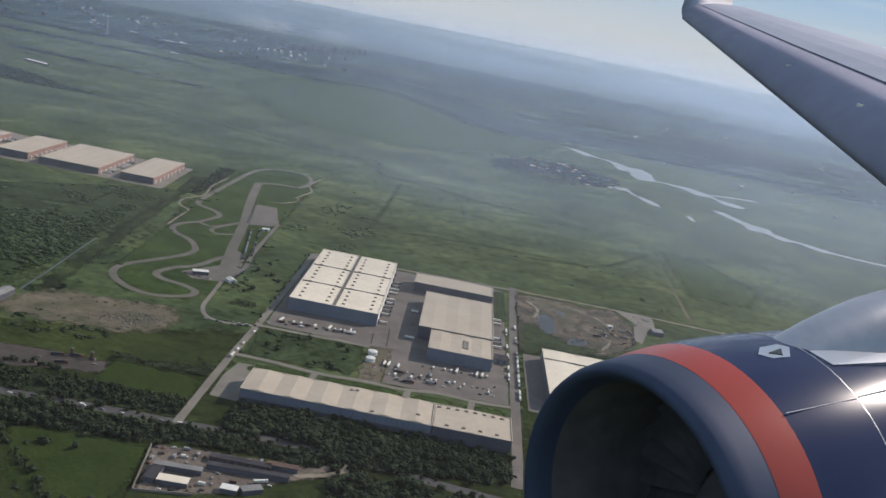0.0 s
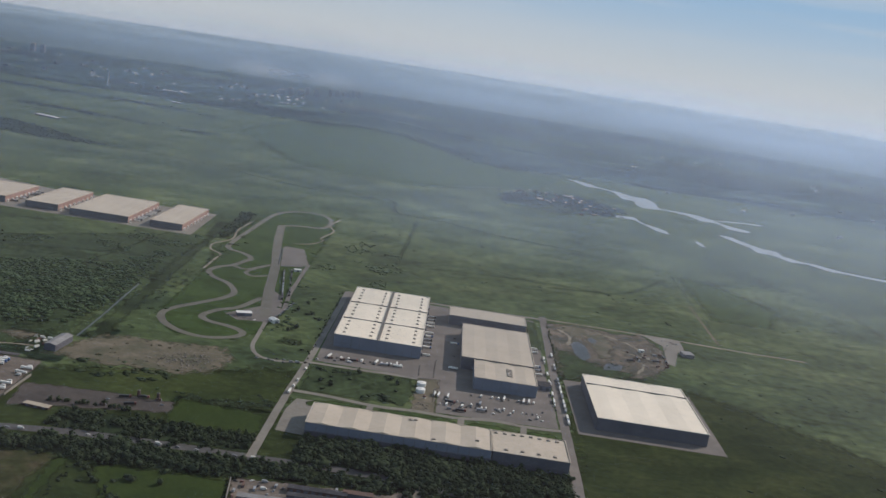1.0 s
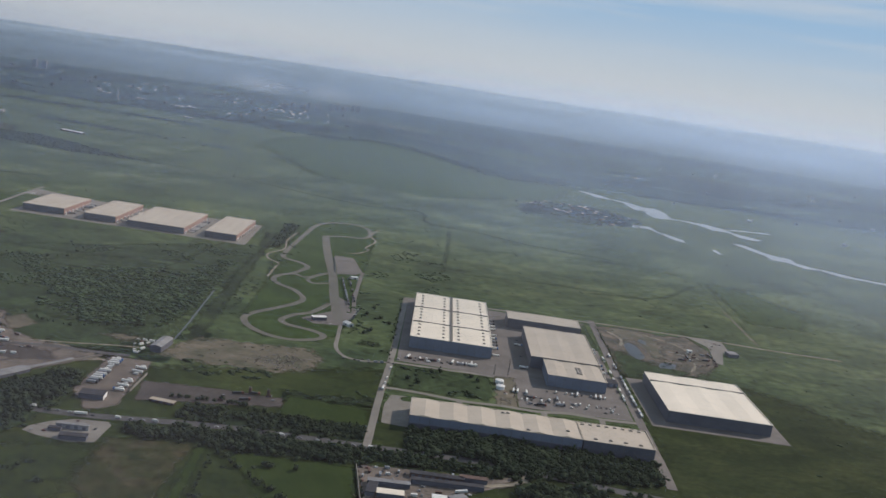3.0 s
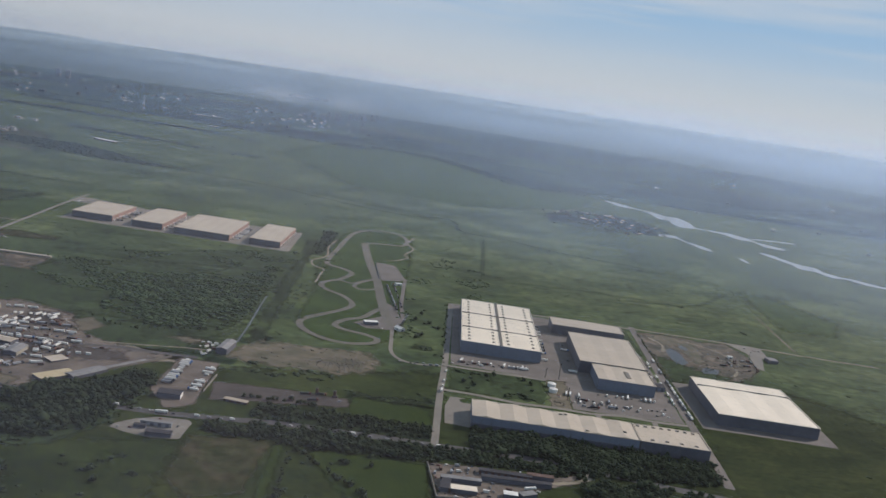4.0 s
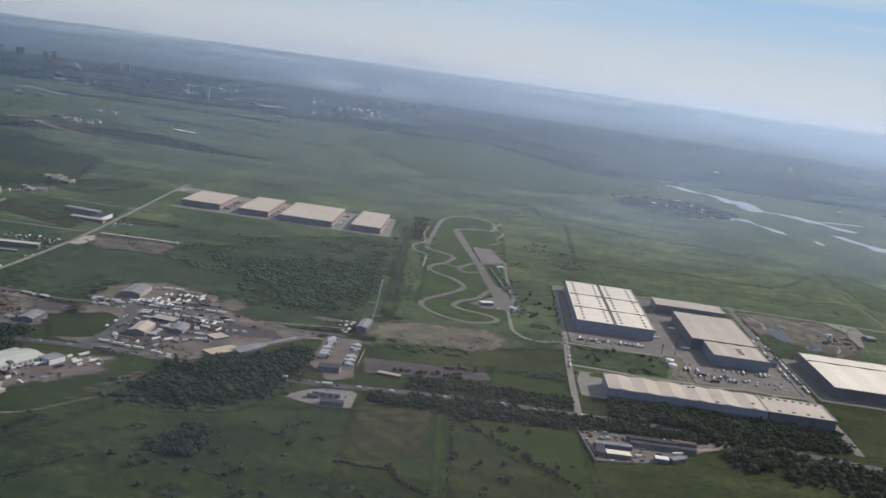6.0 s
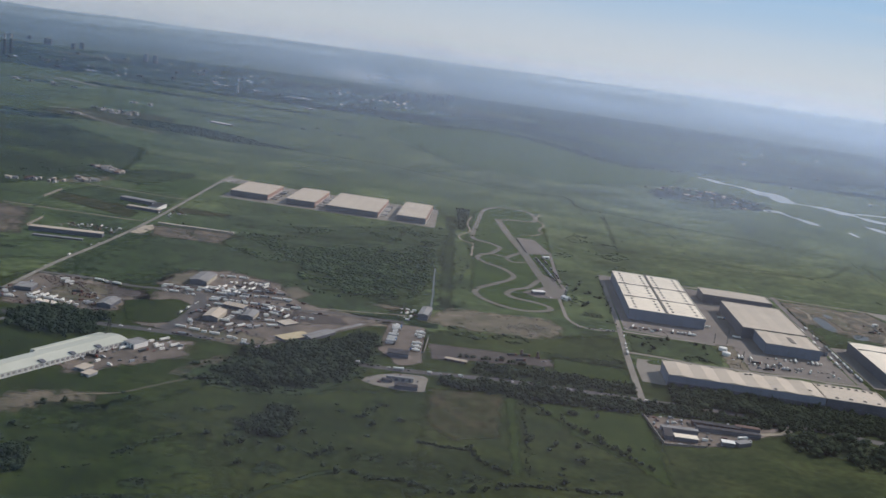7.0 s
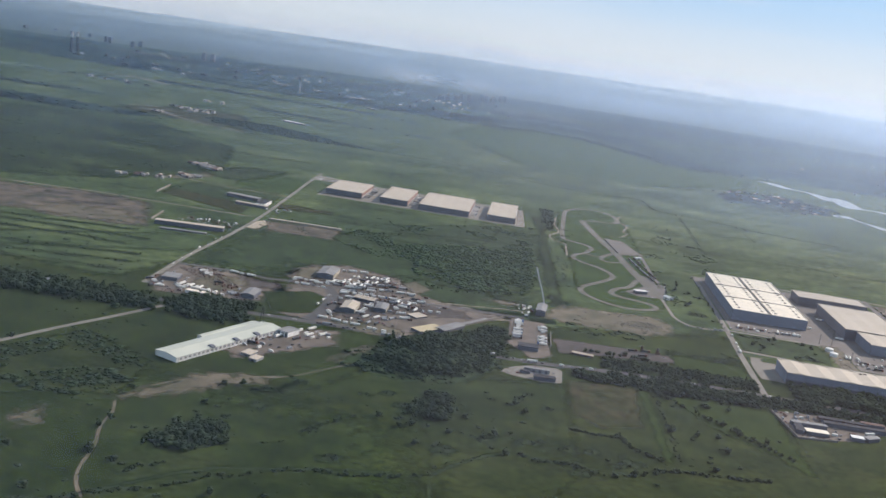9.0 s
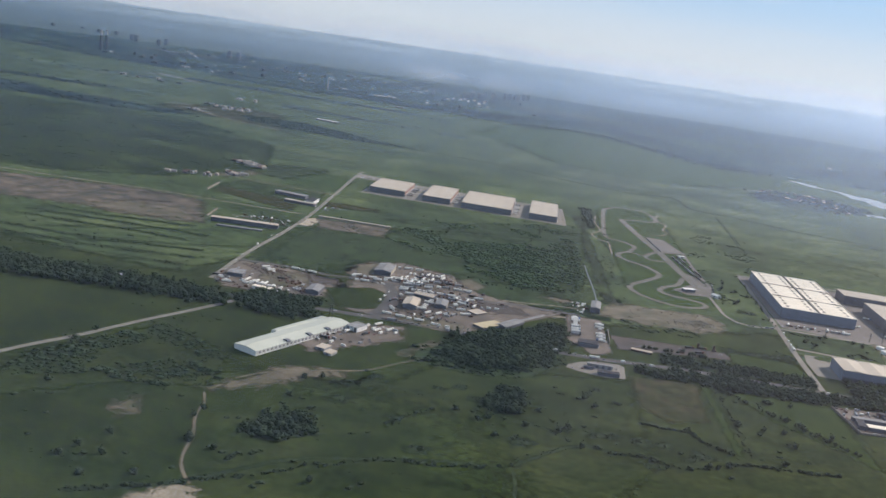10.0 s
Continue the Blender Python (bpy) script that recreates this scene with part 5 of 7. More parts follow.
# ---- halls, sheds and houses ----
def hall(name, x, y, w, l, h, turn, roof_mat, wall_mat, label, rise=1.0, windows=0, door=True, category="shed", group=""):
    """A gabled building, l long along its own y."""
    t = empty(name, pose(x, y, 0, 0, 0, turn), label, category, group)
    a, b = w / 2, l / 2
    for s in (-1, 1):
        part("wall", boxm(s * a - 0.12, s * a + 0.12, -b, b, 0, h), wall_mat, t)
        part("gable", prism([(-a + 0.13, 0), (a - 0.13, 0), (a - 0.13, h), (0, h + rise - 0.15), (-a + 0.13, h)], s * b - 0.12, s * b + 0.12), wall_mat, t)
    e, k = 0.35, rise / a
    part("roof", prism([(-a - e, h - e * k), (0, h + rise), (a + e, h - e * k), (a + e, h - e * k + 0.18), (0, h + rise + 0.2), (-a - e, h - e * k + 0.18)], -b - e, b + e), roof_mat, t)
    if rise > 0.3:
        part("ridge", boxm(-0.15, 0.15, -b - e, b + e, h + rise + 0.12, h + rise + 0.28), roof_mat, t)
    if door:
        part("door", boxm(-min(1.1, a * 0.5), min(1.1, a * 0.5), -b - 0.2, -b - 0.13, 0, min(2.2, h * 0.75)), WALL_D, t)
    wm = None
    for i in range(windows):
        for s in (-1, 1):
            yy = -b + (i + 0.5) * l / windows
            if wm is None:
                g = part("window", boxm(-0.05, 0.05, -min(1.0, l / windows * 0.3), min(1.0, l / windows * 0.3), -0.5, 0.5), GLASS, t)
                wm = g.data
            else:
                g = new("window", wm)
                g.parent = t
            g.location = (s * (a + 0.16), yy, h * 0.55)
    return t


def flat_shed(name, x, y, w, l, h, turn, roof_mat, wall_mat, label, category="shed", doors=2):
    """A flat-roofed shed with an overhanging roof slab, w wide along its own x."""
    t = empty(name, pose(x, y, 0, 0, 0, turn), label, category)
    a, b = w / 2, l / 2
    for s in (-1, 1):
        part("wall", boxm(s * a - 0.1, s * a + 0.1, -b, b, 0, h), wall_mat, t)
        part("wall", boxm(-a + 0.11, a - 0.11, s * b - 0.1, s * b + 0.1, 0, h), wall_mat, t)
    part("roof", boxm(-a - 0.3, a + 0.3, -b - 0.3, b + 0.3, h, h + 0.22, bevel=0.04), roof_mat, t)
    for i in range(doors):
        xx = -a + (i + 0.5) * w / doors
        part("door", boxm(xx - min(0.9, w / doors * 0.3), xx + min(0.9, w / doors * 0.3), -b - 0.2, -b - 0.11, 0, h * 0.8), WALL_D, t)
    return t


# long pale green hall with pilasters and its annex
GT = math.degrees(math.atan2(80, 36)) - 90
green = hall("long_hall", -445, 346.5, 16, 88, 2.9, GT, ROOF_P, WALL_W, "very long hall with pale green sheet roof", 1.0, 0, False, "hall")
for i in range(26):
    part("pilaster", boxm(8.1, 8.4, -42.5 + i * 3.4 - 0.25, -42.5 + i * 3.4 + 0.25, 0, 2.75), PAINT_W, green)
    part("window", boxm(8.13, 8.22, -40.8 + i * 3.4 - 0.9, -40.8 + i * 3.4 + 0.9, 1.0, 2.4), ROOF_S, green)
for yy in (-16, 4, 22):
    part("roof_dormer", prism([(4.9, 3.1), (8.6, 2.9), (8.6, 3.5), (6.9, 4.2), (4.9, 3.9)], yy - 1.4, yy + 1.4), WALL_D, green, "dark dormer over the eave")
rear = Matrix.Translation((-445, 346.5, 0)) @ Matrix.Rotation(radians(GT), 4, "Z") @ Vector((-10.5, 17, 0))
hall("rear_hall", rear.x, rear.y, 5.4, 48, 2.5, GT, ROOF_P, WALL_W, "lower rear aisle of the green-roofed hall", 0.5, 0, False, "hall")
flat_shed("annex_building", -415, 383, 8, 11, 3.2, GT, ROOF_S, WALL_W, "flat-roofed white annex beside the long hall", "building", 3)
for dx, dy, w, l in ((-434, 345, 6, 8), (-428, 338, 5, 7)):
    flat_shed("lean_to", dx + 9, dy - 9, w, l, 1.5, GT + 8, ROOF_G, PAINT_G, "low shed with a pale sheet roof", "shed", 1)

# works yard
for x, y, w, l, h, turn, roof_mat, rise, label in ((-427, 543, 13, 25, 3.4, 0, ROOF_S, 1.2, "steel-roofed works hall with shade-dark front and sun-pale side"),
                                                   (-392, 460, 10, 20, 3.0, 0, ROOF_G, 1.1, "grey-roofed works hall beside parked lorries"),
                                                   (-371.5, 473, 8, 16, 2.4, 0, ROOF_S, 0.8, "steel-roofed workshop with a sun-pale side")):
    # shade on the fronts is put into dark walls
    works = hall("works_hall", x, y, w, l, h, turn, roof_mat, WALL_D, label, rise, 0, True, "hall")
    # added pale sheet imitates sunlight on the east side
    part("outer_face", boxm(w / 2 + 0.13, w / 2 + 0.24, -l / 2, l / 2, 0.1, h - 0.1), WALL_Y, works, "pale yellowish sheet imitating a sunlit side")
hall("works_shed", -386, 488, 8, 15, 2.2, 80, ROOF_G, WALL_D, "pale long-roofed works shed", 0.6, 4)
flat_shed("canopy_roof", -334, 442, 10, 22, 1.5, -38, ROOF_T, WALL_D, "low shed with a wide tan roof", "shed", 2)
flat_shed("canopy_roof", -345, 470, 9, 11, 1.0, -38, ROOF_G, WALL_D, "low shed with a pale roof", "shed", 2)
hall("store_shed", -320, 453, 8, 24, 1.8, -30, ROOF_S, WALL_D, "dark grey-roofed store along the fence", 0.7, 0)
hall("store_shed", -305.5, 477.5, 2.8, 30, 1.2, -33, ROOF_S, WALL_D, "long narrow steel-roofed store along the fence", 0.5, 0)
hall("scrap_hall", -461, 452, 9, 17, 2.8, 0, ROOF_S, WALL_D, "steel-roofed hall at the scrap yard", 1.0, 3, True, "hall")
flat_shed("scrap_shed", -522, 460.5, 11, 12, 2.6, 5, ROOF_S, WALL_D, "flat grey shed at the scrap yard", "shed", 2)
flat_shed("scrap_shed", -494, 434, 14, 4, 2.0, -8, ROOF_W, WALL_W, "pale flat shed beside the trees", "shed", 2)
# lorry park
garage = flat_shed("garage", -265.5, 438, 13, 8, 2.8, 4, ROOF_D, WALL_D, "dark flat-roofed garage with a white side", "garage", 3)
# right side set white against the dark walls
part("outer_face", boxm(6.62, 6.74, -3.9, 3.9, 0.1, 2.7), WALL_W, garage, "white face on one side")
hall("office_house", -257.5, 538, 7, 22, 4.0, -4, ROOF_S, WALL_D, "grey-roofed two-storey house by the canal", 0.8, 5, True, "house")
flat_shed("filling_station", -254, 381, 13, 4.5, 2.2, 6, ROOF_D, WALL_D, "dark flat-roofed filling station shop", "building", 2)
flat_shed("fuel_canopy", -259, 393, 16, 2.4, 2.4, 4, ROOF_S, PAINT_G, "long low canopy on a concrete forecourt", "canopy", 4)
flat_shed("fuel_canopy", -266, 388, 6, 2.6, 1.6, 4, ROOF_D, WALL_D, "short dark canopy on a concrete forecourt", "canopy", 1)
flat_shed("timber_shed", -228.5, 444.5, 14, 3.6, 1.3, -8, SLAB, BRICK_R, "low shed with a pinkish tan roof", "shed", 3)
for x in (-186, -175):
    t = empty("silo", pose(x, 477, 0), "rusty brown silo on a cinder lot", "silo")
    bm = bmesh.new()
    bmesh.ops.create_cone(bm, cap_ends=True, segments=14, radius1=0.95, radius2=0.95, depth=3.4, matrix=Matrix.Translation((0, 0, 2.5)))
    part("tank", bm, RUST, t)
    bm = bmesh.new()
    bmesh.ops.create_cone(bm, cap_ends=True, segments=14, radius1=1.0, radius2=0.2, depth=0.7, matrix=Matrix.Translation((0, 0, 4.55)))
    part("cap", bm, GUTTER, t)
    for k in range(4):
        part("leg", boxm(0.8 * math.cos(k * 1.57 + 0.78) - 0.1, 0.8 * math.cos(k * 1.57 + 0.78) + 0.1, 0.8 * math.sin(k * 1.57 + 0.78) - 0.1, 0.8 * math.sin(k * 1.57 + 0.78) + 0.1, 0, 0.9), PAINT_K, t)
# yard by the country road
flat_shed("yard_shed", -96, 379.5, 21, 3.4, 2.3, 3, ROOF_S, WALL_D, "long low shed with a grey roof", "shed", 6)
flat_shed("yard_shed", -104, 370.5, 4.4, 12, 2.3, -6, ROOF_D, WALL_D, "dark-roofed low shed in a yard", "shed", 1)
flat_shed("yard_shed", -94.5, 367.8, 13, 5.2, 2.3, 3, ROOF_W, WALL_D, "low shed with a pale roof", "shed", 3)
flat_shed("yard_shed", -72, 395, 28, 3.6, 2.3, 0.5, ROOF_D, RUST, "long dark barrack roof with a red edge", "shed", 8)
flat_shed("yard_shed", -66.5, 388, 37, 3.4, 2.3, 3, ROOF_D, WALL_D, "long dark barrack shed", "shed", 9)
flat_shed("yard_shed", -53, 398.2, 14, 3.6, 2.3, 2, RUST, WALL_D, "low shed with a rusty red roof", "shed", 4)
flat_shed("yard_shed", -70.5, 370, 7, 4.2, 2.2, 0, PAINT_W, WALL_D, "small shed with a white roof", "shed", 1)
flat_shed("yard_shed", -61.5, 373, 9, 4.2, 2.2, 32, ROOF_S, WALL_D, "small shed with a grey roof", "shed", 1)
# sheds along the western road
flat_shed("farm_shed", -580, 801, 36, 8, 3.2, -9, ROOF_S, WALL_D, "low grey farm building with a steel roof", "shed", 5)
flat_shed("farm_shed", -560, 766, 34, 6, 2.6, -4, ROOF_G, WALL_D, "low farm building with a white front roof", "shed", 5)
flat_shed("farm_shed", -552, 781, 9, 26, 4.0, 0, ROOF_D, WALL_W, "dark-roofed farm building beside the road", "shed", 1)
flat_shed("farm_shed", -573, 627, 60, 7, 3.6, 9, ROOF_G, WALL_D, "very long low shed with a white roof", "shed", 9)
flat_shed("farm_shed", -571, 607, 40, 3, 1.2, 9, ROOF_S, WALL_D, "very low shed with a grey roof", "shed", 6)


def wall_run(x0, y0, x1, y1, h, label, material=CONCRETE):
    w = empty("concrete_fence", pose((x0 + x1) / 2, (y0 + y1) / 2, 0, 0, 0, math.degrees(math.atan2(y1 - y0, x1 - x0))), label, "fence")
    length = math.hypot(x1 - x0, y1 - y0)
    n = max(2, round(length / 5))
    me = None
    for i in range(n):
        if me is None:
            p = part("fence_panel", boxm(-length / n / 2 + 0.1, length / n / 2 - 0.1, -0.25, 0.25, 0, h), material, w)
            me = p.data
        else:
            p = new("fence_panel", me)
            p.parent = w
        p.location = (-length / 2 + (i + 0.5) * length / n, 0, 0)
    return w


flat_shed("long_low_shed", -490.5, 716, 71, 2.6, 1.4, 3, ROOF_G, WALL_Y, "very long low shed with a pale roof", "shed", 0)
wall_run(-659, 759, -663, 806, 2.0, "pale concrete panel fence in the fields")
wall_run(-611, 633, -615, 670, 2.0, "pale concrete panel fence in the fields")
wall_run(-250, 452, -250, 484, 1.4, "pale concrete fence of the lorry park")
wall_run(-188, 904, -178, 833, 1.0, "dark barrier wall along the track straight", WALL_D)
wall_run(-114, 397, -108, 356, 1.4, "pale fence of the yard")
wall_run(-108, 356, -84, 361, 1.2, "pale fence along the yard's edge")
wall_run(-314, 462, -285, 506, 1.4, "grey fence along the works yard")

# kart track buildings
flat_shed("pit_shed", -170, 660, 11, 5, 2.6, 22, PAINT_W, WALL_D, "white-roofed pit shed beside the kart track", "shed", 3)
hall("gate_house", -146, 655, 5, 7, 2.2, 40, PAINT_W, WALL_W, "small white house beside the track entrance", 0.9, 1, True, "house")
flat_shed("paddock_hut", -158, 818, 6, 4, 1.8, 20, PAINT_W, WALL_W, "small white hut beside the paddock", "hut", 1)
# building site
flat_shed("site_hut", 142.5, 727.5, 4, 3, 1.8, 8, PAINT_W, WALL_W, "small white hut on the building site", "hut", 1)
flat_shed("site_office", 182, 736, 9, 9, 2.8, 8, ROOF_S, WALL_D, "pale site building on a concrete pad", "building", 2)
flat_shed("yard_office", 52, 600, 9, 10, 3.0, 0, ROOF_D, WALL_B, "dark-roofed office beside the warehouse", "building", 2)
for y in (567, 555):
    t = empty("storage_tank", pose(-31, y, 0), "round white storage tank in the yard", "tank", "storage tanks")
    bm = bmesh.new()
    bmesh.ops.create_cone(bm, cap_ends=True, segments=20, radius1=3.0, radius2=3.0, depth=2.4, matrix=Matrix.Translation((0, 0, 1.2)))
    part("shell", bm, WALL_W, t)
    bm = bmesh.new()
    bmesh.ops.create_cone(bm, cap_ends=True, segments=20, radius1=3.1, radius2=0.4, depth=0.7, matrix=Matrix.Translation((0, 0, 2.76)))
    part("lid", bm, PAINT_W, t)
# pylon beside the long hall
t = empty("pylon", pose(-434, 388, 0), "grey steel lattice power pylon", "pylon")
for sx, sy in ((-1, -1), (1, -1), (1, 1), (-1, 1)):
    bm = bmesh.new()
    a = [bm.verts.new((sx * 1.5 + dx, sy * 1.5 + dy, 0)) for dx, dy in ((-0.12, -0.12), (0.12, -0.12), (0.12, 0.12), (-0.12, 0.12))]
    b = [bm.verts.new((sx * 0.25 + dx, sy * 0.25 + dy, 13)) for dx, dy in ((-0.1, -0.1), (0.1, -0.1), (0.1, 0.1), (-0.1, 0.1))]
    for i in range(4):
        bm.faces.new((a[i], a[(i + 1) % 4], b[(i + 1) % 4], b[i]))
    bm.faces.new(b)
    part("leg", bm, PAINT_K, t)
for z, w in ((9.0, 2.8), (11.0, 2.2), (12.7, 1.6)):
    part("cross_arm", boxm(-w, w, -0.15, 0.15, z, z + 0.25), PAINT_K, t)


# ---- vehicles, at the place's own scale ----
K = 0.5


def wheels(t, xs, y, r, w):
    bm = bmesh.new()
    bmesh.ops.create_cone(bm, cap_ends=True, segments=8, radius1=r, radius2=r, depth=w, matrix=Matrix.Rotation(radians(90), 4, "X"))
    bmesh.ops.recalc_face_normals(bm, faces=bm.faces)
    bmesh.ops.translate(bm, verts=bm.verts, vec=(0, -y, 0))
    other = bmesh.ops.duplicate(bm, geom=bm.verts[:] + bm.edges[:] + bm.faces[:])["geom"]
    bmesh.ops.translate(bm, verts=[v for v in other if isinstance(v, bmesh.types.BMVert)], vec=(0, 2 * y, 0))
    box(bm, -0.04, 0.04, -y, y, -0.04, 0.04)
    me = bpy.data.meshes.new("axle")
    bm.to_mesh(me)
    bm.free()
    me.materials.append(RUBBER)
    for x in xs:
        o = new("axle", me)
        o.parent = t
        o.location = (x, 0, r)


def lorry(body_mat, cab_mat, label):
    t = empty("lorry", pose(0, 0, 0), label, "lorry", "parked lorries")
    part("trailer", boxm(-6.4 * K, 4.2 * K, -1.25 * K, 1.25 * K, 1.2 * K, 3.4 * K, bevel=0.05), body_mat, t)
    part("chassis", boxm(-6.6 * K, 6.6 * K, -0.6 * K, 0.6 * K, 0.7 * K, 1.19 * K), PAINT_K, t)
    cab = part("cab", prism([(4.6 * K, 1.2 * K), (6.9 * K, 1.2 * K), (6.9 * K, 2.3 * K), (6.6 * K, 3.5 * K), (5.0 * K, 3.7 * K), (4.6 * K, 3.4 * K)], -1.2 * K, 1.2 * K), cab_mat, t)
    part("windscreen", boxm(6.72 * K, 6.86 * K, -1.0 * K, 1.0 * K, 2.3 * K, 3.1 * K), GLASS, cab)
    wheels(t, (-4.8 * K, 5.9 * K), 1.0 * K, 0.5 * K, 0.4 * K)
    return t


def van(mat_, label):
    t = empty("van", pose(0, 0, 0), label, "van", "parked vans")
    part("body", prism([(-3.0 * K, 0.5 * K), (3.0 * K, 0.5 * K), (3.0 * K, 1.4 * K), (2.3 * K, 1.7 * K), (1.6 * K, 2.6 * K), (-3.0 * K, 2.7 * K)], -1.0 * K, 1.0 * K), mat_, t)
    part("windscreen", prism([(2.28 * K, 1.75 * K), (2.36 * K, 1.78 * K), (1.72 * K, 2.58 * K), (1.64 * K, 2.55 * K)], -0.9 * K, 0.9 * K), GLASS, t)
    wheels(t, (-1.9 * K, 1.9 * K), 0.9 * K, 0.42 * K, 0.3 * K)
    return t


def car(mat_, label):
    t = empty("car", pose(0, 0, 0), label, "car", "parked cars")
    part("body", prism([(-2.2 * K, 0.35 * K), (2.2 * K, 0.35 * K), (2.25 * K, 0.75 * K), (1.2 * K, 0.98 * K), (-1.9 * K, 1.0 * K), (-2.25 * K, 0.85 * K)], -0.88 * K, 0.88 * K), mat_, t)
    part("windows", prism([(-1.75 * K, 1.0 * K), (1.1 * K, 0.98 * K), (0.5 * K, 1.4 * K), (-1.2 * K, 1.42 * K)], -0.78 * K, 0.78 * K), GLASS, t)
    part("roof", boxm(-1.15 * K, 0.48 * K, -0.76 * K, 0.76 * K, 1.43 * K, 1.5 * K, bevel=0.02), mat_, t)
    wheels(t, (-1.35 * K, 1.35 * K), 0.8 * K, 0.33 * K, 0.24 * K)
    return t


def container(mat_, label):
    t = empty("container", pose(0, 0, 0), label, "container", "containers")
    part("body", boxm(-3.2 * K, 3.2 * K, -1.2 * K, 1.2 * K, 0.1 * K, 2.6 * K), mat_, t)
    part("doors", boxm(3.21 * K, 3.32 * K, -1.1 * K, 1.1 * K, 0.2 * K, 2.5 * K), PAINT_G, t)
    for i in range(3):
        part("rib", boxm((-2.0 + i * 2.0) * K - 0.06, (-2.0 + i * 2.0) * K + 0.06, -1.26 * K, 1.26 * K, 0.15 * K, 2.66 * K), mat_, t)
    return t


MASTERS = [
    (lorry(PAINT_W, PAINT_W, "white lorry with a long box trailer"), 5),
    (lorry(PAINT_W, PAINT_B, "white trailer lorry with a blue cab"), 2),
    (lorry(PAINT_G, PAINT_K, "grey trailer lorry with a dark cab"), 3),
    (lorry(PAINT_K, PAINT_R, "dark trailer lorry with a red cab"), 2),
    (van(PAINT_W, "white delivery van parked on a yard"), 3),
    (van(PAINT_G, "grey delivery van parked on a yard"), 1),
    (car(PAINT_W, "white car parked on the yard"), 2),
    (car(PAINT_K, "dark car parked on the yard"), 3),
    (car(PAINT_G, "grey car parked on the yard"), 2),
    (car(PAINT_R, "red car parked on the yard"), 1),
    (container(PAINT_W, "white steel container on a yard"), 3),
    (container(PAINT_G, "grey steel container on a yard"), 2),
    (container(RUST, "rusty brown steel container"), 2),
]
USED = {}
TAKEN = [(-97, -35, 621, 762), (-17, 46, 722, 749), (-6, 46, 577, 699), (-90, 55, 461, 491), (80, 150, 537, 620)]
TAKEN += [(-434, -420, 530, 556), (-398, -386, 449, 471), (-394, -378, 483, 493), (-376, -367, 464, 482), (-346, -322, 428, 456), (-352, -338, 463, 477), (-331, -309, 440, 467), (-466, -456, 443, 461), (-529, -515, 453, 468),
         (-502, -486, 431, 438), (-274, -253, 432, 448), (-262, -253, 526, 550), (-268, -246, 374, 394), (-107, -85, 376, 383), (-107, -101, 363, 378), (-102, -87, 364, 372), (-87, -57, 392, 398), (-86, -47, 385, 391), (-61, -45, 395, 401), (-75, -66, 367, 373), (-67, -56, 369, 377), (-35, -27, 550, 572)]


def park(i, x, y, turn, gap=2.0):
    """One more vehicle of a kind, if its place is free."""
    r = 1.3 if i in (6, 7, 8, 9) else 2.2
    if any(a - r < x < b + r and c - r < y < d + r for a, b, c, d in TAKEN):
        return
    m = pose(x, y, 0.14, 0, 0, turn)
    if i in USED:
        copy_thing(MASTERS[i][0], m)
    else:
        MASTERS[i][0].matrix_basis = m
        USED[i] = True
    TAKEN.append((x - gap / 2, x + gap / 2, y - gap / 2, y + gap / 2))


LORRIES, CARS, BOXES = (0, 1, 2, 3), (6, 7, 8, 9), (10, 11, 12)


LENGTHS = {0: 7.2, 1: 7.2, 2: 7.2, 3: 7.2, 4: 3.4, 5: 3.4, 10: 3.7, 11: 3.7, 12: 3.7}


def line_up(kinds, x0, y0, x1, y1, n, turn, skip=0.1):
    """Vehicles in a row: abreast at even steps, or nose to tail where they stand along it."""
    whole = math.hypot(x1 - x0, y1 - y0)
    along_it = abs(math.cos(radians(turn) - math.atan2(y1 - y0, x1 - x0)))
    at, end = 0.0, -9.0
    for _ in range(n):
        i = random.choice(kinds)
        room = max(LENGTHS.get(i, 2.5) * along_it, 1.6)
        at = max(at, end + room / 2)
        if at > whole + 0.5:
            break
        if random.random() > skip:
            u = at / max(whole, 0.1)
            park(i, x0 + (x1 - x0) * u, y0 + (y1 - y0) * u + random.uniform(-0.2, 0.2), turn + random.uniform(-3, 3), 0.8)
            end = at + room / 2 + random.uniform(0.3, 2.6)
        at += whole / max(1, n - 1)


WHITE = (0, 0, 1, 2, 4, 10)
line_up(WHITE, -273.5, 458, -273.5, 504, 14, 2)
line_up(WHITE, -256, 452, -256, 502, 15, 178, 0.15)
line_up(WHITE, 63.2, 540, 64, 690, 26, 90, 0.25)
line_up((0, 4, 6, 7), 57, 560, 57, 690, 20, 90, 0.4)
line_up((0, 2, 6, 7, 4), -103, 587, -46, 597, 18, 0, 0.35)
line_up((0, 4, 1, 4), -60, 598, -44, 600, 7, 90)
line_up((7, 5, 3, 12, 8), -98, 592, -66, 594, 11, 20, 0.25)
line_up((0, 0, 4), -24, 553, -10, 553, 8, 85)
line_up((0, 2, 4, 7, 4, 5), 2, 563, 44, 566, 14, 80, 0.35)
line_up((0, 1, 2), -31.5, 630, -31, 750, 14, 0, 0.45)
line_up((0, 1, 2), 49.5, 625, 50, 695, 9, 0, 0.4)
line_up((0, 1, 2, 7), -11, 610, -11, 690, 12, 0, 0.4)
line_up((4, 10, 0, 7, 12), -96, 595.5, -50, 599, 22, 78, 0.3)
line_up((4, 6, 10, 7, 8), -26, 538, 44, 546, 26, 82, 0.35)
line_up(CARS, -28, 572, -28, 545, 10, 0, 0.2)
line_up((0, 4, 7), -106, 575, -109, 520, 6, 88, 0.3)
line_up(CARS, -146, 668, -142, 712, 18, 30, 0.15)
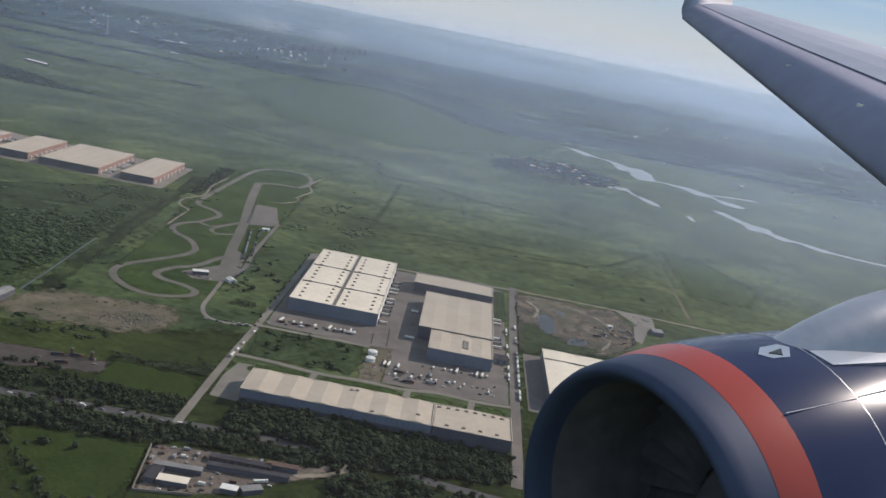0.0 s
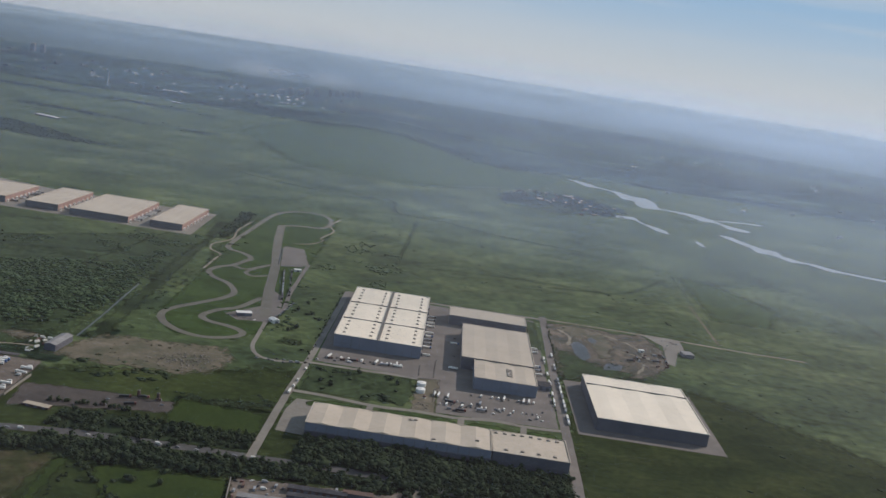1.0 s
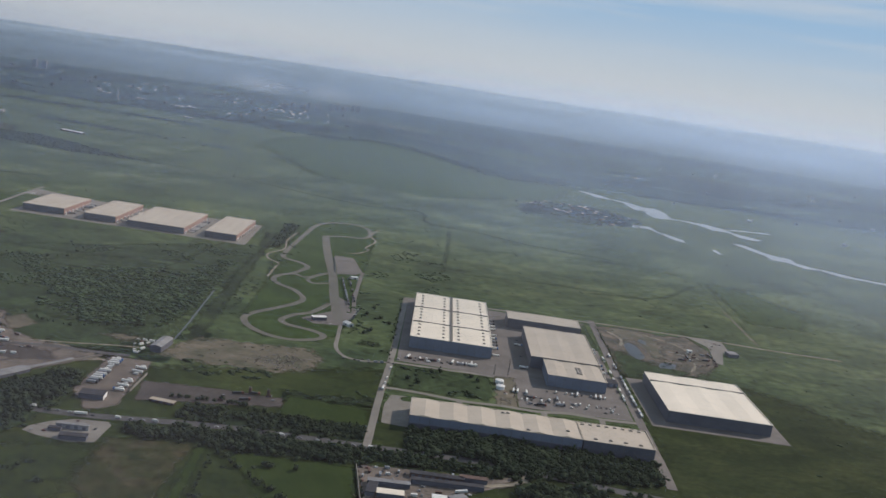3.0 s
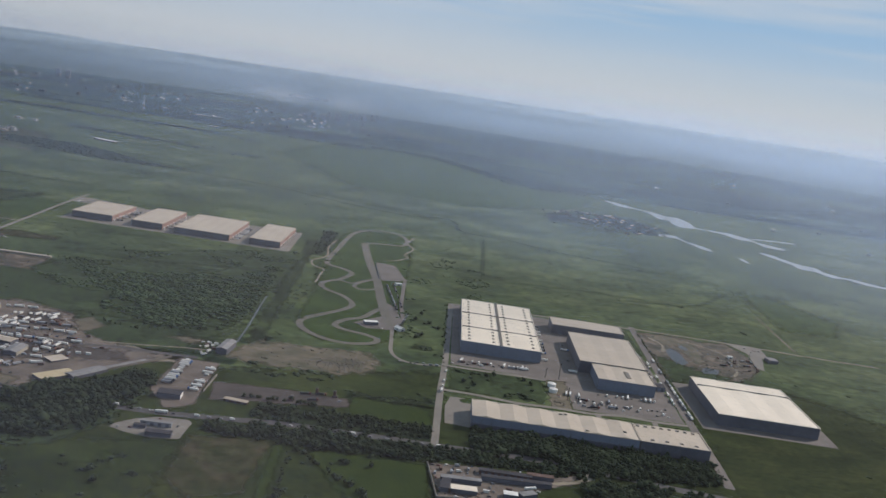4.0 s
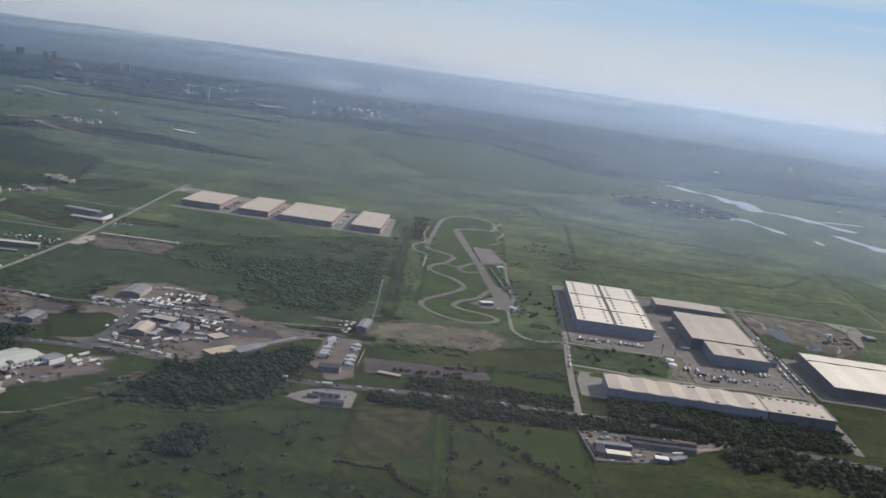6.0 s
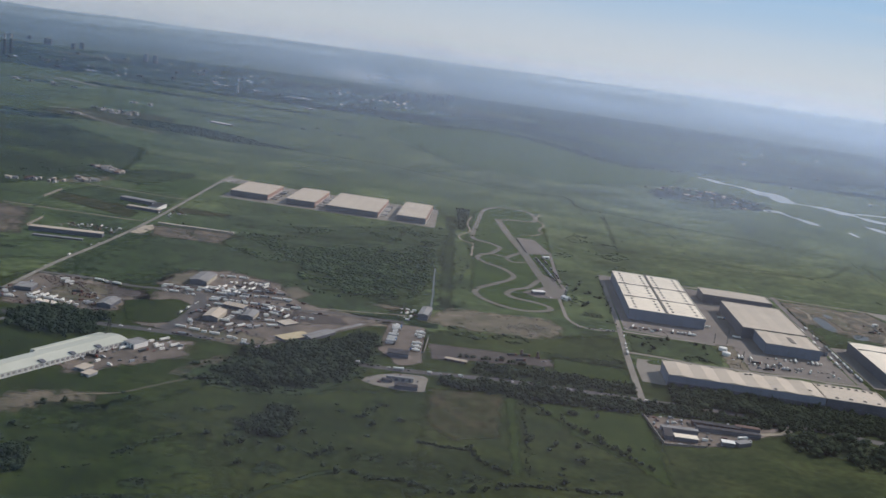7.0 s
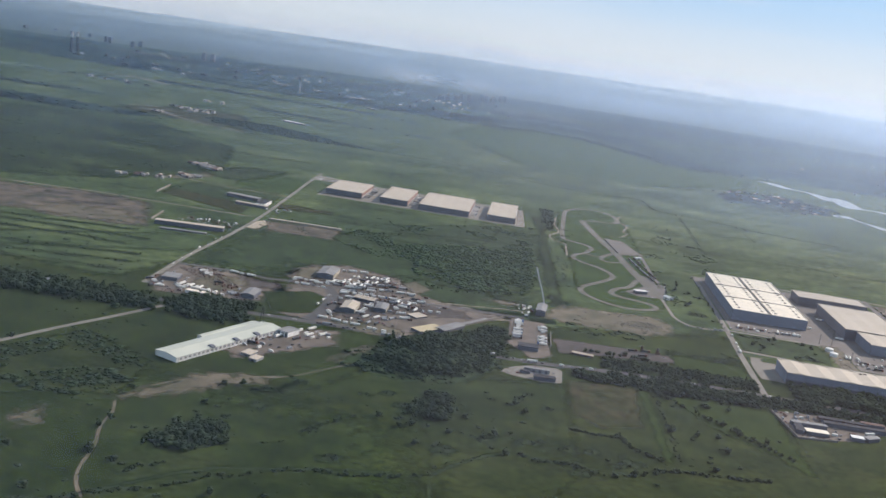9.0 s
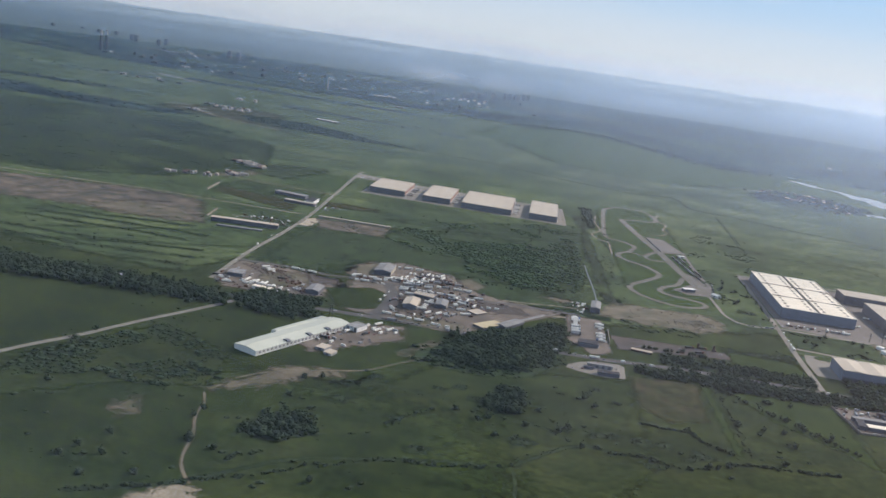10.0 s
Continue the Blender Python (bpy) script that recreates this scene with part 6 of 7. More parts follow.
line_up(CARS + (4,), -180, 655, -156, 651, 10, 80, 0.3)
for x0, x1 in ((-474, -452), (-419, -405), (-346, -325)):
    line_up((0, 0, 2), x0 + 4.5, 920, x0 + 4.5, 985, 12, 0, 0.35)
# dark lorries stand in for unidentified dark stripes beside the paddock
line_up((3, 3, 2), -168, 806, -153, 720, 13, 100, 0.1)
line_up((3, 3, 7), -162, 812, -149, 730, 12, 100, 0.1)
line_up((0, 10, 4, 7, 8, 12), -448, 512, -424, 511, 12, 8, 0.2)
line_up((0, 0, 10, 2), -421, 515, -384, 514, 8, 3, 0.05)
line_up((0, 0, 2, 3), -420, 520, -386, 519.5, 7, 3, 0.1)
line_up((0, 0, 10), -414, 526, -392, 530, 6, 6, 0.05)
line_up((0, 2, 10), -386, 521, -358, 523, 6, 4, 0.1)
line_up((3, 2, 7, 12), -388, 533, -362, 536, 7, 8, 0.2)
line_up((0, 4, 10), -418, 562, -400, 566, 5, 10, 0.15)
line_up((2, 12, 3, 0), -384, 552, -372, 540, 5, 70, 0.2)
line_up((6, 7, 8, 4, 0), -446, 502.5, -420, 502.5, 13, 4, 0.2)
line_up((0, 1, 10, 0), -404, 501, -368, 501, 9, 4, 0.1)
line_up((0, 10, 3), -364, 498, -346, 499, 5, -4, 0.1)
line_up((0, 2, 12), -366, 492, -350, 488, 5, -10, 0.1)
line_up((0, 0, 2), -378, 446, -358, 452, 5, 62, 0.1)
line_up((3, 2, 7), -384, 432, -352, 437, 7, 72, 0.3)
line_up((4, 10, 6), -404, 446, -400, 436, 4, 0, 0.1)
line_up((6, 7, 8, 4), -415, 450, -412, 494, 12, 80, 0.3)
line_up((0, 0, 10), -338, 486, -326, 488, 3, 4, 0.0)
line_up((0, 4, 10), -444, 515.5, -424, 515, 8, 12, 0.1)
line_up((0, 0, 4, 10), -418, 523, -388, 524, 12, 85, 0.25)
line_up((0, 4, 10, 2), -414, 532, -384, 540, 12, 80, 0.3)
line_up((0, 10, 4), -410, 548, -382, 556, 10, 75, 0.3)
line_up((4, 6, 10, 0), -404, 496.5, -396, 484, 6, 10, 0.1)
line_up((0, 4, 10, 12), -384, 496, -352, 494, 13, 84, 0.25)
line_up((10, 4, 0, 12), -364, 484, -356, 466, 8, 10, 0.2)
line_up((4, 10, 6, 0), -384, 450, -380, 480, 9, 0, 0.2)
line_up((4, 0, 10, 7), -404, 428, -360, 421, 12, -4, 0.2)
line_up((0, 10, 4, 12), -352, 458, -340, 452, 5, 30, 0.1)
line_up((4, 0, 10, 6), -404, 400, -388, 386, 9, 60, 0.15)
line_up((10, 4, 0), -412, 396, -396, 380, 9, 62, 0.15)
line_up((7, 8, 2, 3), -404, 415, -330, 411.5, 14, 0, 0.4)
line_up((0, 0, 0, 10), -490, 503, -470, 500, 6, -8, 0.0)
line_up((12, 7, 12, 3), -520, 497, -500, 500, 7, 0, 0.1)
line_up((0, 10, 4), -510, 492, -498, 480, 5, 50, 0.2)
line_up((0, 10, 0, 4), -512, 447, -478, 440, 11, -6, 0.0)
line_up((10, 0, 2, 12), -508, 441, -474, 434, 10, -6, 0.1)
line_up((12, 9, 12, 3), -490, 468, -474, 464, 7, 10, 0.0)
line_up((7, 8, 12), -488, 472, -472, 470, 6, 10, 0.1)
line_up((2, 7, 0, 12), -480, 452, -466, 444, 6, 60, 0.1)
line_up((10, 4, 0, 10), -514, 452, -484, 445, 14, 80, 0.2)
line_up((4, 10, 6), -506, 437.5, -472, 431, 12, 75, 0.25)
line_up((12, 12, 9, 5), -492, 463, -470, 460, 10, 70, 0.2)
line_up((4, 10, 0), -530, 448, -518, 436, 6, 40, 0.1)
line_up((6, 7, 8, 9, 4, 0), -640, 404.6, -384, 416.2, 30, 2, 0.45)
line_up((6, 7, 8, 2, 4), -380, 418.2, -268, 412.2, 18, 177, 0.4)
line_up((6, 7, 0, 4, 8), -262, 411, -192, 420.2, 12, 7, 0.4)
line_up((0, 6, 7, 8, 4), -186, 421.4, -60, 423.2, 14, 1, 0.5)
line_up((6, 8, 4), -536.6, 500, -537, 680, 6, 90, 0.4)
line_up(CARS + (4,), -538, 520, -544, 840, 9, 90, 0.4)
line_up(CARS + (4, 0), -548, 1003, -525, 1012, 8, 20, 0.2)


def clutter(poly, n, kinds, turns):
    xs, ys = [p[0] for p in poly], [p[1] for p in poly]
    done = 0
    for _ in range(n * 6):
        x, y = random.uniform(min(xs), max(xs)), random.uniform(min(ys), max(ys))
        if inside(x, y, poly):
            before = len(TAKEN)
            park(random.choice(kinds), x, y, random.choice(turns) + random.gauss(0, 5), 3.4)
            done += len(TAKEN) - before
        if done >= n:
            break


MIX = (0, 2, 3, 4, 4, 5, 5, 11, 11, 7, 8, 6, 7, 7, 8, 9, 10, 11, 12, 12, 12, 3, 7, 8, 7, 9)
clutter([(-442, 500), (-446, 528), (-418, 524), (-412, 556), (-378, 566), (-358, 528), (-322, 512), (-330, 500), (-410, 500)], 34, MIX, (0, 10, 90))
clutter([(-410, 452), (-404, 496), (-352, 500), (-340, 480), (-362, 440), (-386, 424)], 34, MIX, (-12, 0, 80))
clutter([(-534, 440), (-532, 480), (-512, 470), (-512, 444), (-470, 432), (-455, 470), (-452, 440), (-473, 428), (-518, 428)], 26, MIX, (-8, 0, 85))
clutter([(-436, 350), (-413, 393), (-390, 402), (-386, 380), (-420, 340)], 26, MIX, (60, -20, 0))
clutter([(-112, 398), (-60, 402), (-46, 400), (-50, 384), (-78, 366), (-106, 358)], 40, MIX, (3, 90, 30))
clutter([(-280, 384), (-264, 402), (-246, 405), (-245, 382)], 6, CARS, (8, 90))
clutter([(-596, 652), (-590, 668), (-544, 674), (-543, 648)], 60, CARS + (4, 12, 6), (0, 90))
clutter([(-540, 760), (-528, 790), (-515, 770), (-520, 740)], 10, MIX, (0, 90))
clutter([(-274, 520), (-276, 548), (-264, 548), (-264, 520)], 12, (4, 6, 10, 12), (0, 60))
clutter([(-150, 570), (-130, 568), (-112, 571), (-112, 574), (-130, 576)], 9, (7, 8, 5), (0,))
clutter([(128, 690), (130, 725), (160, 725), (160, 690)], 14, (3, 5, 8, 11, 12, 12), (0, 90, 40))
clutter([(168, 760), (168, 776), (182, 776), (181, 755)], 5, CARS, (0, 90))
clutter([(-18, 530), (-18, 548), (50, 552), (50, 532)], 20, (2, 6, 7, 8, 4, 7, 5, 3), (0, 90))
clutter([(-200, 458), (-200, 472), (-168, 482), (-166, 472)], 7, (3, 12, 8), (0, 20))


# ---- the airliner's wing and engine, placed and shaped to fit the camera's first view ----
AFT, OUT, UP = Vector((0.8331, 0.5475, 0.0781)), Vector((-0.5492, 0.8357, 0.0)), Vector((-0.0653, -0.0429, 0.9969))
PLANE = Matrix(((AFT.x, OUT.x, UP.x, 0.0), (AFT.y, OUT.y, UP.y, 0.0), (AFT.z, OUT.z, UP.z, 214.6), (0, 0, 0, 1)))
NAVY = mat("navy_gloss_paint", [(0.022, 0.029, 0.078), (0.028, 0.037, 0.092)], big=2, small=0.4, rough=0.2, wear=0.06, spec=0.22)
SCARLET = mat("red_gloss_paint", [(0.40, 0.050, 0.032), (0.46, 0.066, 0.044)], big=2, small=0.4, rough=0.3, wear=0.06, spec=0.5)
# bluish reflection on the metal lip is painted into its base colour
LIP = mat("reflection_blue_metal", [(0.047, 0.062, 0.112), (0.062, 0.078, 0.132)], big=1, small=0.3, rough=0.55, metal=0.2, wear=0.1)
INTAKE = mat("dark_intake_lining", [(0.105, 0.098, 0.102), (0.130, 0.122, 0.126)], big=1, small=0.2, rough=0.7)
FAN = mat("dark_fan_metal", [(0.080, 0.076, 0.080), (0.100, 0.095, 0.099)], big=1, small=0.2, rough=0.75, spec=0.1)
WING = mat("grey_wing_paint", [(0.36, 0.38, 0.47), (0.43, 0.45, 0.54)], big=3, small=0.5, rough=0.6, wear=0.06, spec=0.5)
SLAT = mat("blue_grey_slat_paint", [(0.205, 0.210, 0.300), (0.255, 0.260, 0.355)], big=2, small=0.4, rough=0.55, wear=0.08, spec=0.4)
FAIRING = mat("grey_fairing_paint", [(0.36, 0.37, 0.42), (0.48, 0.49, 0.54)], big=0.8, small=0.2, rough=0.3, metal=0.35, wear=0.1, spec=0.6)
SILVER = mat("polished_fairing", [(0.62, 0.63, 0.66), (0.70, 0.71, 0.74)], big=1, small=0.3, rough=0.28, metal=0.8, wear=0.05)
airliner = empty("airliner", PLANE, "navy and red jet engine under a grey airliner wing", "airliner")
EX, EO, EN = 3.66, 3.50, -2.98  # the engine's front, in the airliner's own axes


def revolve(profile, seg=72):
    """A surface of revolution round the engine's axis; profile of (aft, radius)."""
    bm = bmesh.new()
    rings = [[bm.verts.new((EX + s, EO + r * math.cos(k * math.tau / seg), EN + r * math.sin(k * math.tau / seg))) for k in range(seg)] for s, r in profile]
    for p, q in zip(rings, rings[1:]):
        for k in range(seg):
            bm.faces.new((p[k], q[k], q[(k + 1) % seg], p[(k + 1) % seg]))
    return bm


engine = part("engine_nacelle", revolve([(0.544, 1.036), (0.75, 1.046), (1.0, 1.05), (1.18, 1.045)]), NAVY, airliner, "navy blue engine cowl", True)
part("intake_lip", revolve([(0.16, 0.845), (0.07, 0.868), (0.02, 0.89), (-0.005, 0.92), (0.01, 0.95), (0.06, 0.972), (0.14, 0.985), (0.28, 0.998)]), LIP, engine, "dull metal intake lip, blue reflection in its colour", True)
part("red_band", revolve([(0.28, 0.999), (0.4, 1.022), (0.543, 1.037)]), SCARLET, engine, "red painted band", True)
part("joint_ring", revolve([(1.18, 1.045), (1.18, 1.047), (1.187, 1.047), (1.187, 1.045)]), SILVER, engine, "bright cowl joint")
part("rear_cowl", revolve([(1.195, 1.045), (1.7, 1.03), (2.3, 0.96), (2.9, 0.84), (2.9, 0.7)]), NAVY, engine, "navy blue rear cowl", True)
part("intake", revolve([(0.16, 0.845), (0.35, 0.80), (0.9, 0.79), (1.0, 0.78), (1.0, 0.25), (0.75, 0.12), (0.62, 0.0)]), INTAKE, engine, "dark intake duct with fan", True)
for k in range(24):
    c, s = math.cos(k * math.tau / 24), math.sin(k * math.tau / 24)
    bm = bmesh.new()
    bm.faces.new([bm.verts.new((EX + x, EO + r * c - w * s, EN + r * s + w * c)) for x, r, w in ((0.9, 0.24, -0.02), (0.98, 0.24, 0.05), (0.98, 0.77, 0.09), (0.86, 0.77, -0.06))])
    part("fan_blade", bm, FAN, engine)


def on_cowl(s, deg, r):
    return Vector((EX + s, EO + r * math.cos(radians(deg)), EN + r * math.sin(radians(deg))))


def cowl_plate(name, corners, r, material, label):
    bm = bmesh.new()
    a = [bm.verts.new(on_cowl(s, d, r)) for s, d in corners]
    b = [bm.verts.new(on_cowl(s, d, r - 0.03)) for s, d in corners]
    bm.faces.new(a), bm.faces.new(b[::-1])
    for i in range(len(a)):
        bm.faces.new((a[i], b[i], b[(i + 1) % len(a)], a[(i + 1) % len(a)]))
    return part(name, bm, material, engine, label)


cowl_plate("vent_plate", [(0.80, 93.0), (0.86, 96.4), (1.0, 97.0), (1.11, 91.4), (1.07, 88.2), (0.9, 88.8)], 1.053, SILVER, "pale plate round an air vent")
cowl_plate("vent_hole", [(0.89, 93.2), (0.96, 95.6), (1.03, 91.6)], 1.056, PAINT_K, "dark triangular vent")
cowl_plate("latch_line", [(0.56, 118.9), (1.17, 118.5), (1.17, 118.3), (0.56, 118.7)], 1.051, WING, "thin bright latch line")
cowl_plate("latch_line", [(1.2, 118), (2.2, 116), (2.2, 115.6), (1.2, 117.6)], 1.047, WING, "thin bright latch line")
cowl_plate("fillet", [(1.21, 95), (1.24, 104), (1.75, 107), (2.3, 106), (1.75, 102), (1.4, 97)], 1.052, SILVER, "bright wedge-shaped fillet")


def pylon_hump():
    bm = bmesh.new()
    rows = []
    for i in range(15):
        u = i / 14
        w, h = 0.36 * math.sin(math.pi * (0.06 + 0.5 * u)) ** 0.7 + 0.03, 0.05 + 0.34 * (1 - (1 - min(1.0, u / 0.42)) ** 2)
        rows.append([bm.verts.new((EX + 1.0 + 3.4 * u, EO + 0.05 + w * math.cos(math.pi * k / 12), EN + 0.93 + h * math.sin(math.pi * k / 12))) for k in range(13)])
    for p, q in zip(rows, rows[1:]):
        for k in range(12):
            bm.faces.new((p[k], q[k], q[k + 1], p[k + 1]))
    return bm


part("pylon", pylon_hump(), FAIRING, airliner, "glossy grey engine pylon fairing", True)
# wing: sections of (out, leading edge aft, up, chord)
SECTIONS = ((2.6, 7.33, -2.1, 6.4), (5.99, 9.16, -1.55, 4.3), (9.8, 11.22, -0.92, 2.9), (13.66, 13.3, -0.28, 1.6))


def loft(outline, sections):
    bm = bmesh.new()
    rows = [[bm.verts.new((le + (x + 0.07) * c, o, up + (z + 0.085 + 0.12 * x) * c)) for x, z in outline] for o, le, up, c in sections]
    n = len(outline)
    for p, q in zip(rows, rows[1:]):
        for k in range(n):
            bm.faces.new((p[k], p[(k + 1) % n], q[(k + 1) % n], q[k]))
    bm.faces.new(rows[0]), bm.faces.new(rows[-1][::-1])
    return bm


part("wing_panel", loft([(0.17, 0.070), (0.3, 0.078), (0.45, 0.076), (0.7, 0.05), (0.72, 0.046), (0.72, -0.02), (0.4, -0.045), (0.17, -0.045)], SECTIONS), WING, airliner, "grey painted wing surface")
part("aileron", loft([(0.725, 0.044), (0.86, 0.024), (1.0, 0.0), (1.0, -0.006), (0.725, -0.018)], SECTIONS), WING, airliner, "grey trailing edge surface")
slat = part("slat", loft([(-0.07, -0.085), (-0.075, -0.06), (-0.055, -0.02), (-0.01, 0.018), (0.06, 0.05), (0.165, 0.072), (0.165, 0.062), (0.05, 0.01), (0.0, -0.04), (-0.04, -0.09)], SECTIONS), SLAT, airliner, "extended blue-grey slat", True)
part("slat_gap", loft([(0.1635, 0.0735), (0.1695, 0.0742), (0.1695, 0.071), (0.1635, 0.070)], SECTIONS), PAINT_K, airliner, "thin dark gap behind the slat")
for o, le, up, c in ((7.2, 9.81, -1.35, 3.86), (9.2, 10.9, -1.02, 3.1), (11.2, 11.98, -0.69, 2.4)):
    part("slat_bolt", boxm(le + 0.075 * c, le + 0.085 * c, o - 0.04, o + 0.04, up + 0.108 * c, up + 0.118 * c), PAINT_W, slat)
# upswept winglet
bm = bmesh.new()
rows = []
for i, (do, dup, le, c) in enumerate(((0, 0, 0, 1.5), (0.18, 0.04, 0.1, 1.46), (0.36, 0.16, 0.24, 1.4), (0.5, 0.4, 0.42, 1.3), (0.62, 0.8, 0.72, 1.15), (0.86, 1.6, 1.3, 0.85), (1.08, 2.4, 1.85, 0.55))):
    rows.append([bm.verts.new((13.36 + le + x * c, 13.67 + do + t, -0.27 + dup + z)) for x, t, z in ((0, 0, 0), (0.3, -0.05, 0.05), (1, 0, 0), (0.3, 0.05, -0.05))])
for p, q in zip(rows, rows[1:]):
    for k in range(4):
        bm.faces.new((p[k], p[(k + 1) % 4], q[(k + 1) % 4], q[k]))
bm.faces.new(rows[0]), bm.faces.new(rows[-1][::-1])
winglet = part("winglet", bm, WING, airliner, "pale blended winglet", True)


# ---- distant settlements ----
def far_house(w, l, h, rise, roof_mat, wall_mat, name, label, category, group):
    t = empty(name, pose(0, 0, 0), label, category, group)
    a, b = w / 2, l / 2
    part("wall", boxm(-a, a, -b, b, 0, h), wall_mat, t)
    part("roof", prism([(-a - 0.3, h), (a + 0.3, h), (0, h + rise)], -b - 0.3, b + 0.3), roof_mat, t)
    return t


def far_block(w, l, h, wall_mat, name, label, category, group, floors=0):
    t = empty(name, pose(0, 0, 0), label, category, group)
    a, b = w / 2, l / 2
    part("wall", boxm(-a, a, -b, b, 0, h), wall_mat, t)
    part("roof", boxm(-a - 0.2, a + 0.2, -b - 0.2, b + 0.2, h, h + 0.6), ROOF_S if wall_mat is BLOCK_G else ROOF_G, t)
    part("roof_hut", boxm(-a * 0.3, a * 0.3, -b * 0.2, b * 0.2, h + 0.6, h + 2.6), wall_mat, t)
    for k in range(floors):
        z = h * (k + 0.55) / floors
        part("window_row", boxm(-a * 0.92, a * 0.92, -b - 0.12, -b - 0.02, z, z + h / floors * 0.42), GLASS, t)
    return t


def scatter(masters, spots):
    """Copies of the masters at (x, y, turn); the masters take the first places."""
    for i, (x, y, turn) in enumerate(spots):
        m = masters[i % len(masters)]
        if i < len(masters):
            m.matrix_basis = pose(x, y, 0, 0, 0, turn)
        else:
            copy_thing(m, pose(x, y, 0, 0, 0, turn))


def spots_in(poly, n, turns=(0, 90), gap=0.0):
    xs, ys = [p[0] for p in poly], [p[1] for p in poly]
    out = []
    while len(out) < n:
        x, y = random.uniform(min(xs), max(xs)), random.uniform(min(ys), max(ys))
        if inside(x, y, poly) and noise.noise(Vector((x * 0.006, y * 0.006, 2))) > gap - 0.5:
            out.append((x, y, random.choice(turns) + random.gauss(0, 6)))
    return out


VILLAGE = "village houses by the river"
scatter([far_house(3.2, 4.6, 1.6, 1.2, GUTTER, BLOCK_G, "house", "small pale house with a brown-grey gabled roof", "house", VILLAGE),
         far_house(3.2, 5, 1.6, 1.2, RUST, BRICK_R, "house", "small brick house with a rusty red roof", "house", VILLAGE),
         far_house(3.4, 4.2, 1.6, 1.3, ROOF_D, BLOCK_G, "house", "small grey house with a dark roof", "house", VILLAGE),
         far_house(3.2, 6, 1.6, 1.0, ROOF_G, BLOCK_G, "house", "small house with a pale sheet roof", "house", VILLAGE)],
        spots_in([(20, 1470), (30, 1600), (120, 1680), (175, 1680), (250, 1575), (232, 1500), (130, 1400), (80, 1440)], 95, (20, 110), 0.42))
patch("dirt_field", [(60, 1480), (80, 1590), (130, 1650), (180, 1650), (245, 1580), (225, 1510), (140, 1440), (90, 1450)], HEATH, 0.045, "dark trodden ground of a village", "bare earth", 16, 6)
SUBURB = "scattered far houses"
scatter([far_house(5, 7, 3, 1.5, ROOF_W, BLOCK_W, "far_house", "far white house among dark trees", "house", SUBURB),
         far_house(5, 7, 3, 1.5, ROOF_S, BLOCK_W, "far_house", "far pale house with a grey roof", "house", SUBURB),
         far_house(5, 9, 3, 1.5, ROOF_S, BLOCK_G, "far_house", "far grey house among dark trees", "house", SUBURB)],
        spots_in([(350, 2050), (560, 1750), (900, 1500), (1500, 1500), (1900, 2400), (1200, 3200), (300, 2900)], 24, (0, 45, 90), 0.5))
TOWN = "blocks of the far town"
town_area = [(-1750, 2500), (-1250, 2500), (-830, 2560), (-560, 2600), (-300, 2500), (-250, 2950), (-420, 3300), (-1100, 3450), (-1900, 3500)]
scatter([far_block(18, 7, 5, BLOCK_G, "apartment_block", "long grey apartment block in the far town", "apartment block", TOWN),
         far_block(13, 7, 4.5, BLOCK_G, "apartment_block", "grey apartment block in the far town", "apartment block", TOWN),
         far_block(9, 8, 8, BLOCK_G, "apartment_block", "grey apartment tower in the far town", "apartment block", TOWN),
         far_block(10, 6, 3.5, BLOCK_W, "apartment_block", "pale low apartment block in the far town", "apartment block", TOWN)],
        spots_in(town_area, 46, (0, 15, 90), 0.45))
scatter([far_house(5, 8, 3, 1.5, PAINT_W, BLOCK_W, "town_house", "white-roofed house in the far town", "house", "houses of the far town"), far_house(4, 5, 3, 1.5, ROOF_W, BLOCK_W, "town_house", "small pale house in the far town", "house", "houses of the far town")],
        spots_in(town_area, 34, (0, 15, 90), 0.45))
ESTATE = "brown apartment towers"
scatter([far_block(15, 13, 22, BRICK_R, "apartment_tower", "tall red-brown apartment tower in haze", "apartment tower", ESTATE, 9),
         far_block(22, 13, 17, BRICK_R, "apartment_tower", "broad red-brown apartment tower in haze", "apartment tower", ESTATE, 7),
         far_block(11, 11, 25, BRICK_R, "apartment_tower", "slim red-brown apartment tower in haze", "apartment tower", ESTATE, 9)],
        [(-622, 3240, 5), (-596, 3300, 8), (-584, 3360, 4), (-560, 3420, 6), (-548, 3330, 9), (-520, 3480, 3), (-505, 3560, 5), (-480, 3600, 40), (-455, 3640, 8), (-440, 3700, 4), (-640, 3180, 12)])
scatter([far_house(6, 9, 4, 2, RUST, BRICK_R, "far_house", "far brick house with a rusty roof", "house", "houses below the towers"), far_house(6, 8, 4, 2, ROOF_W, BLOCK_W, "far_house", "far white house below the towers", "house", "houses below the towers")],
        spots_in([(-700, 2960), (-640, 3120), (-560, 3200), (-500, 3100), (-560, 2900)], 22, (0, 30, 90)))
scatter([far_block(15, 15, 28, WALL_D, "apartment_tower", "pair of dark grey tower blocks", "apartment tower", "dark towers", 9)], [(-1560, 3430, 4), (-1600, 3440, 4)])
scatter([far_block(14, 14, 24, BLOCK_G, "apartment_tower", "pale tower block in the far haze", "apartment tower", "pale towers", 9)], [(x, 3660 + random.uniform(-90, 90), 5) for x in (-1950, -1975, -2080, -2120, -2200, -2260, -2330, -2420, -2500)])
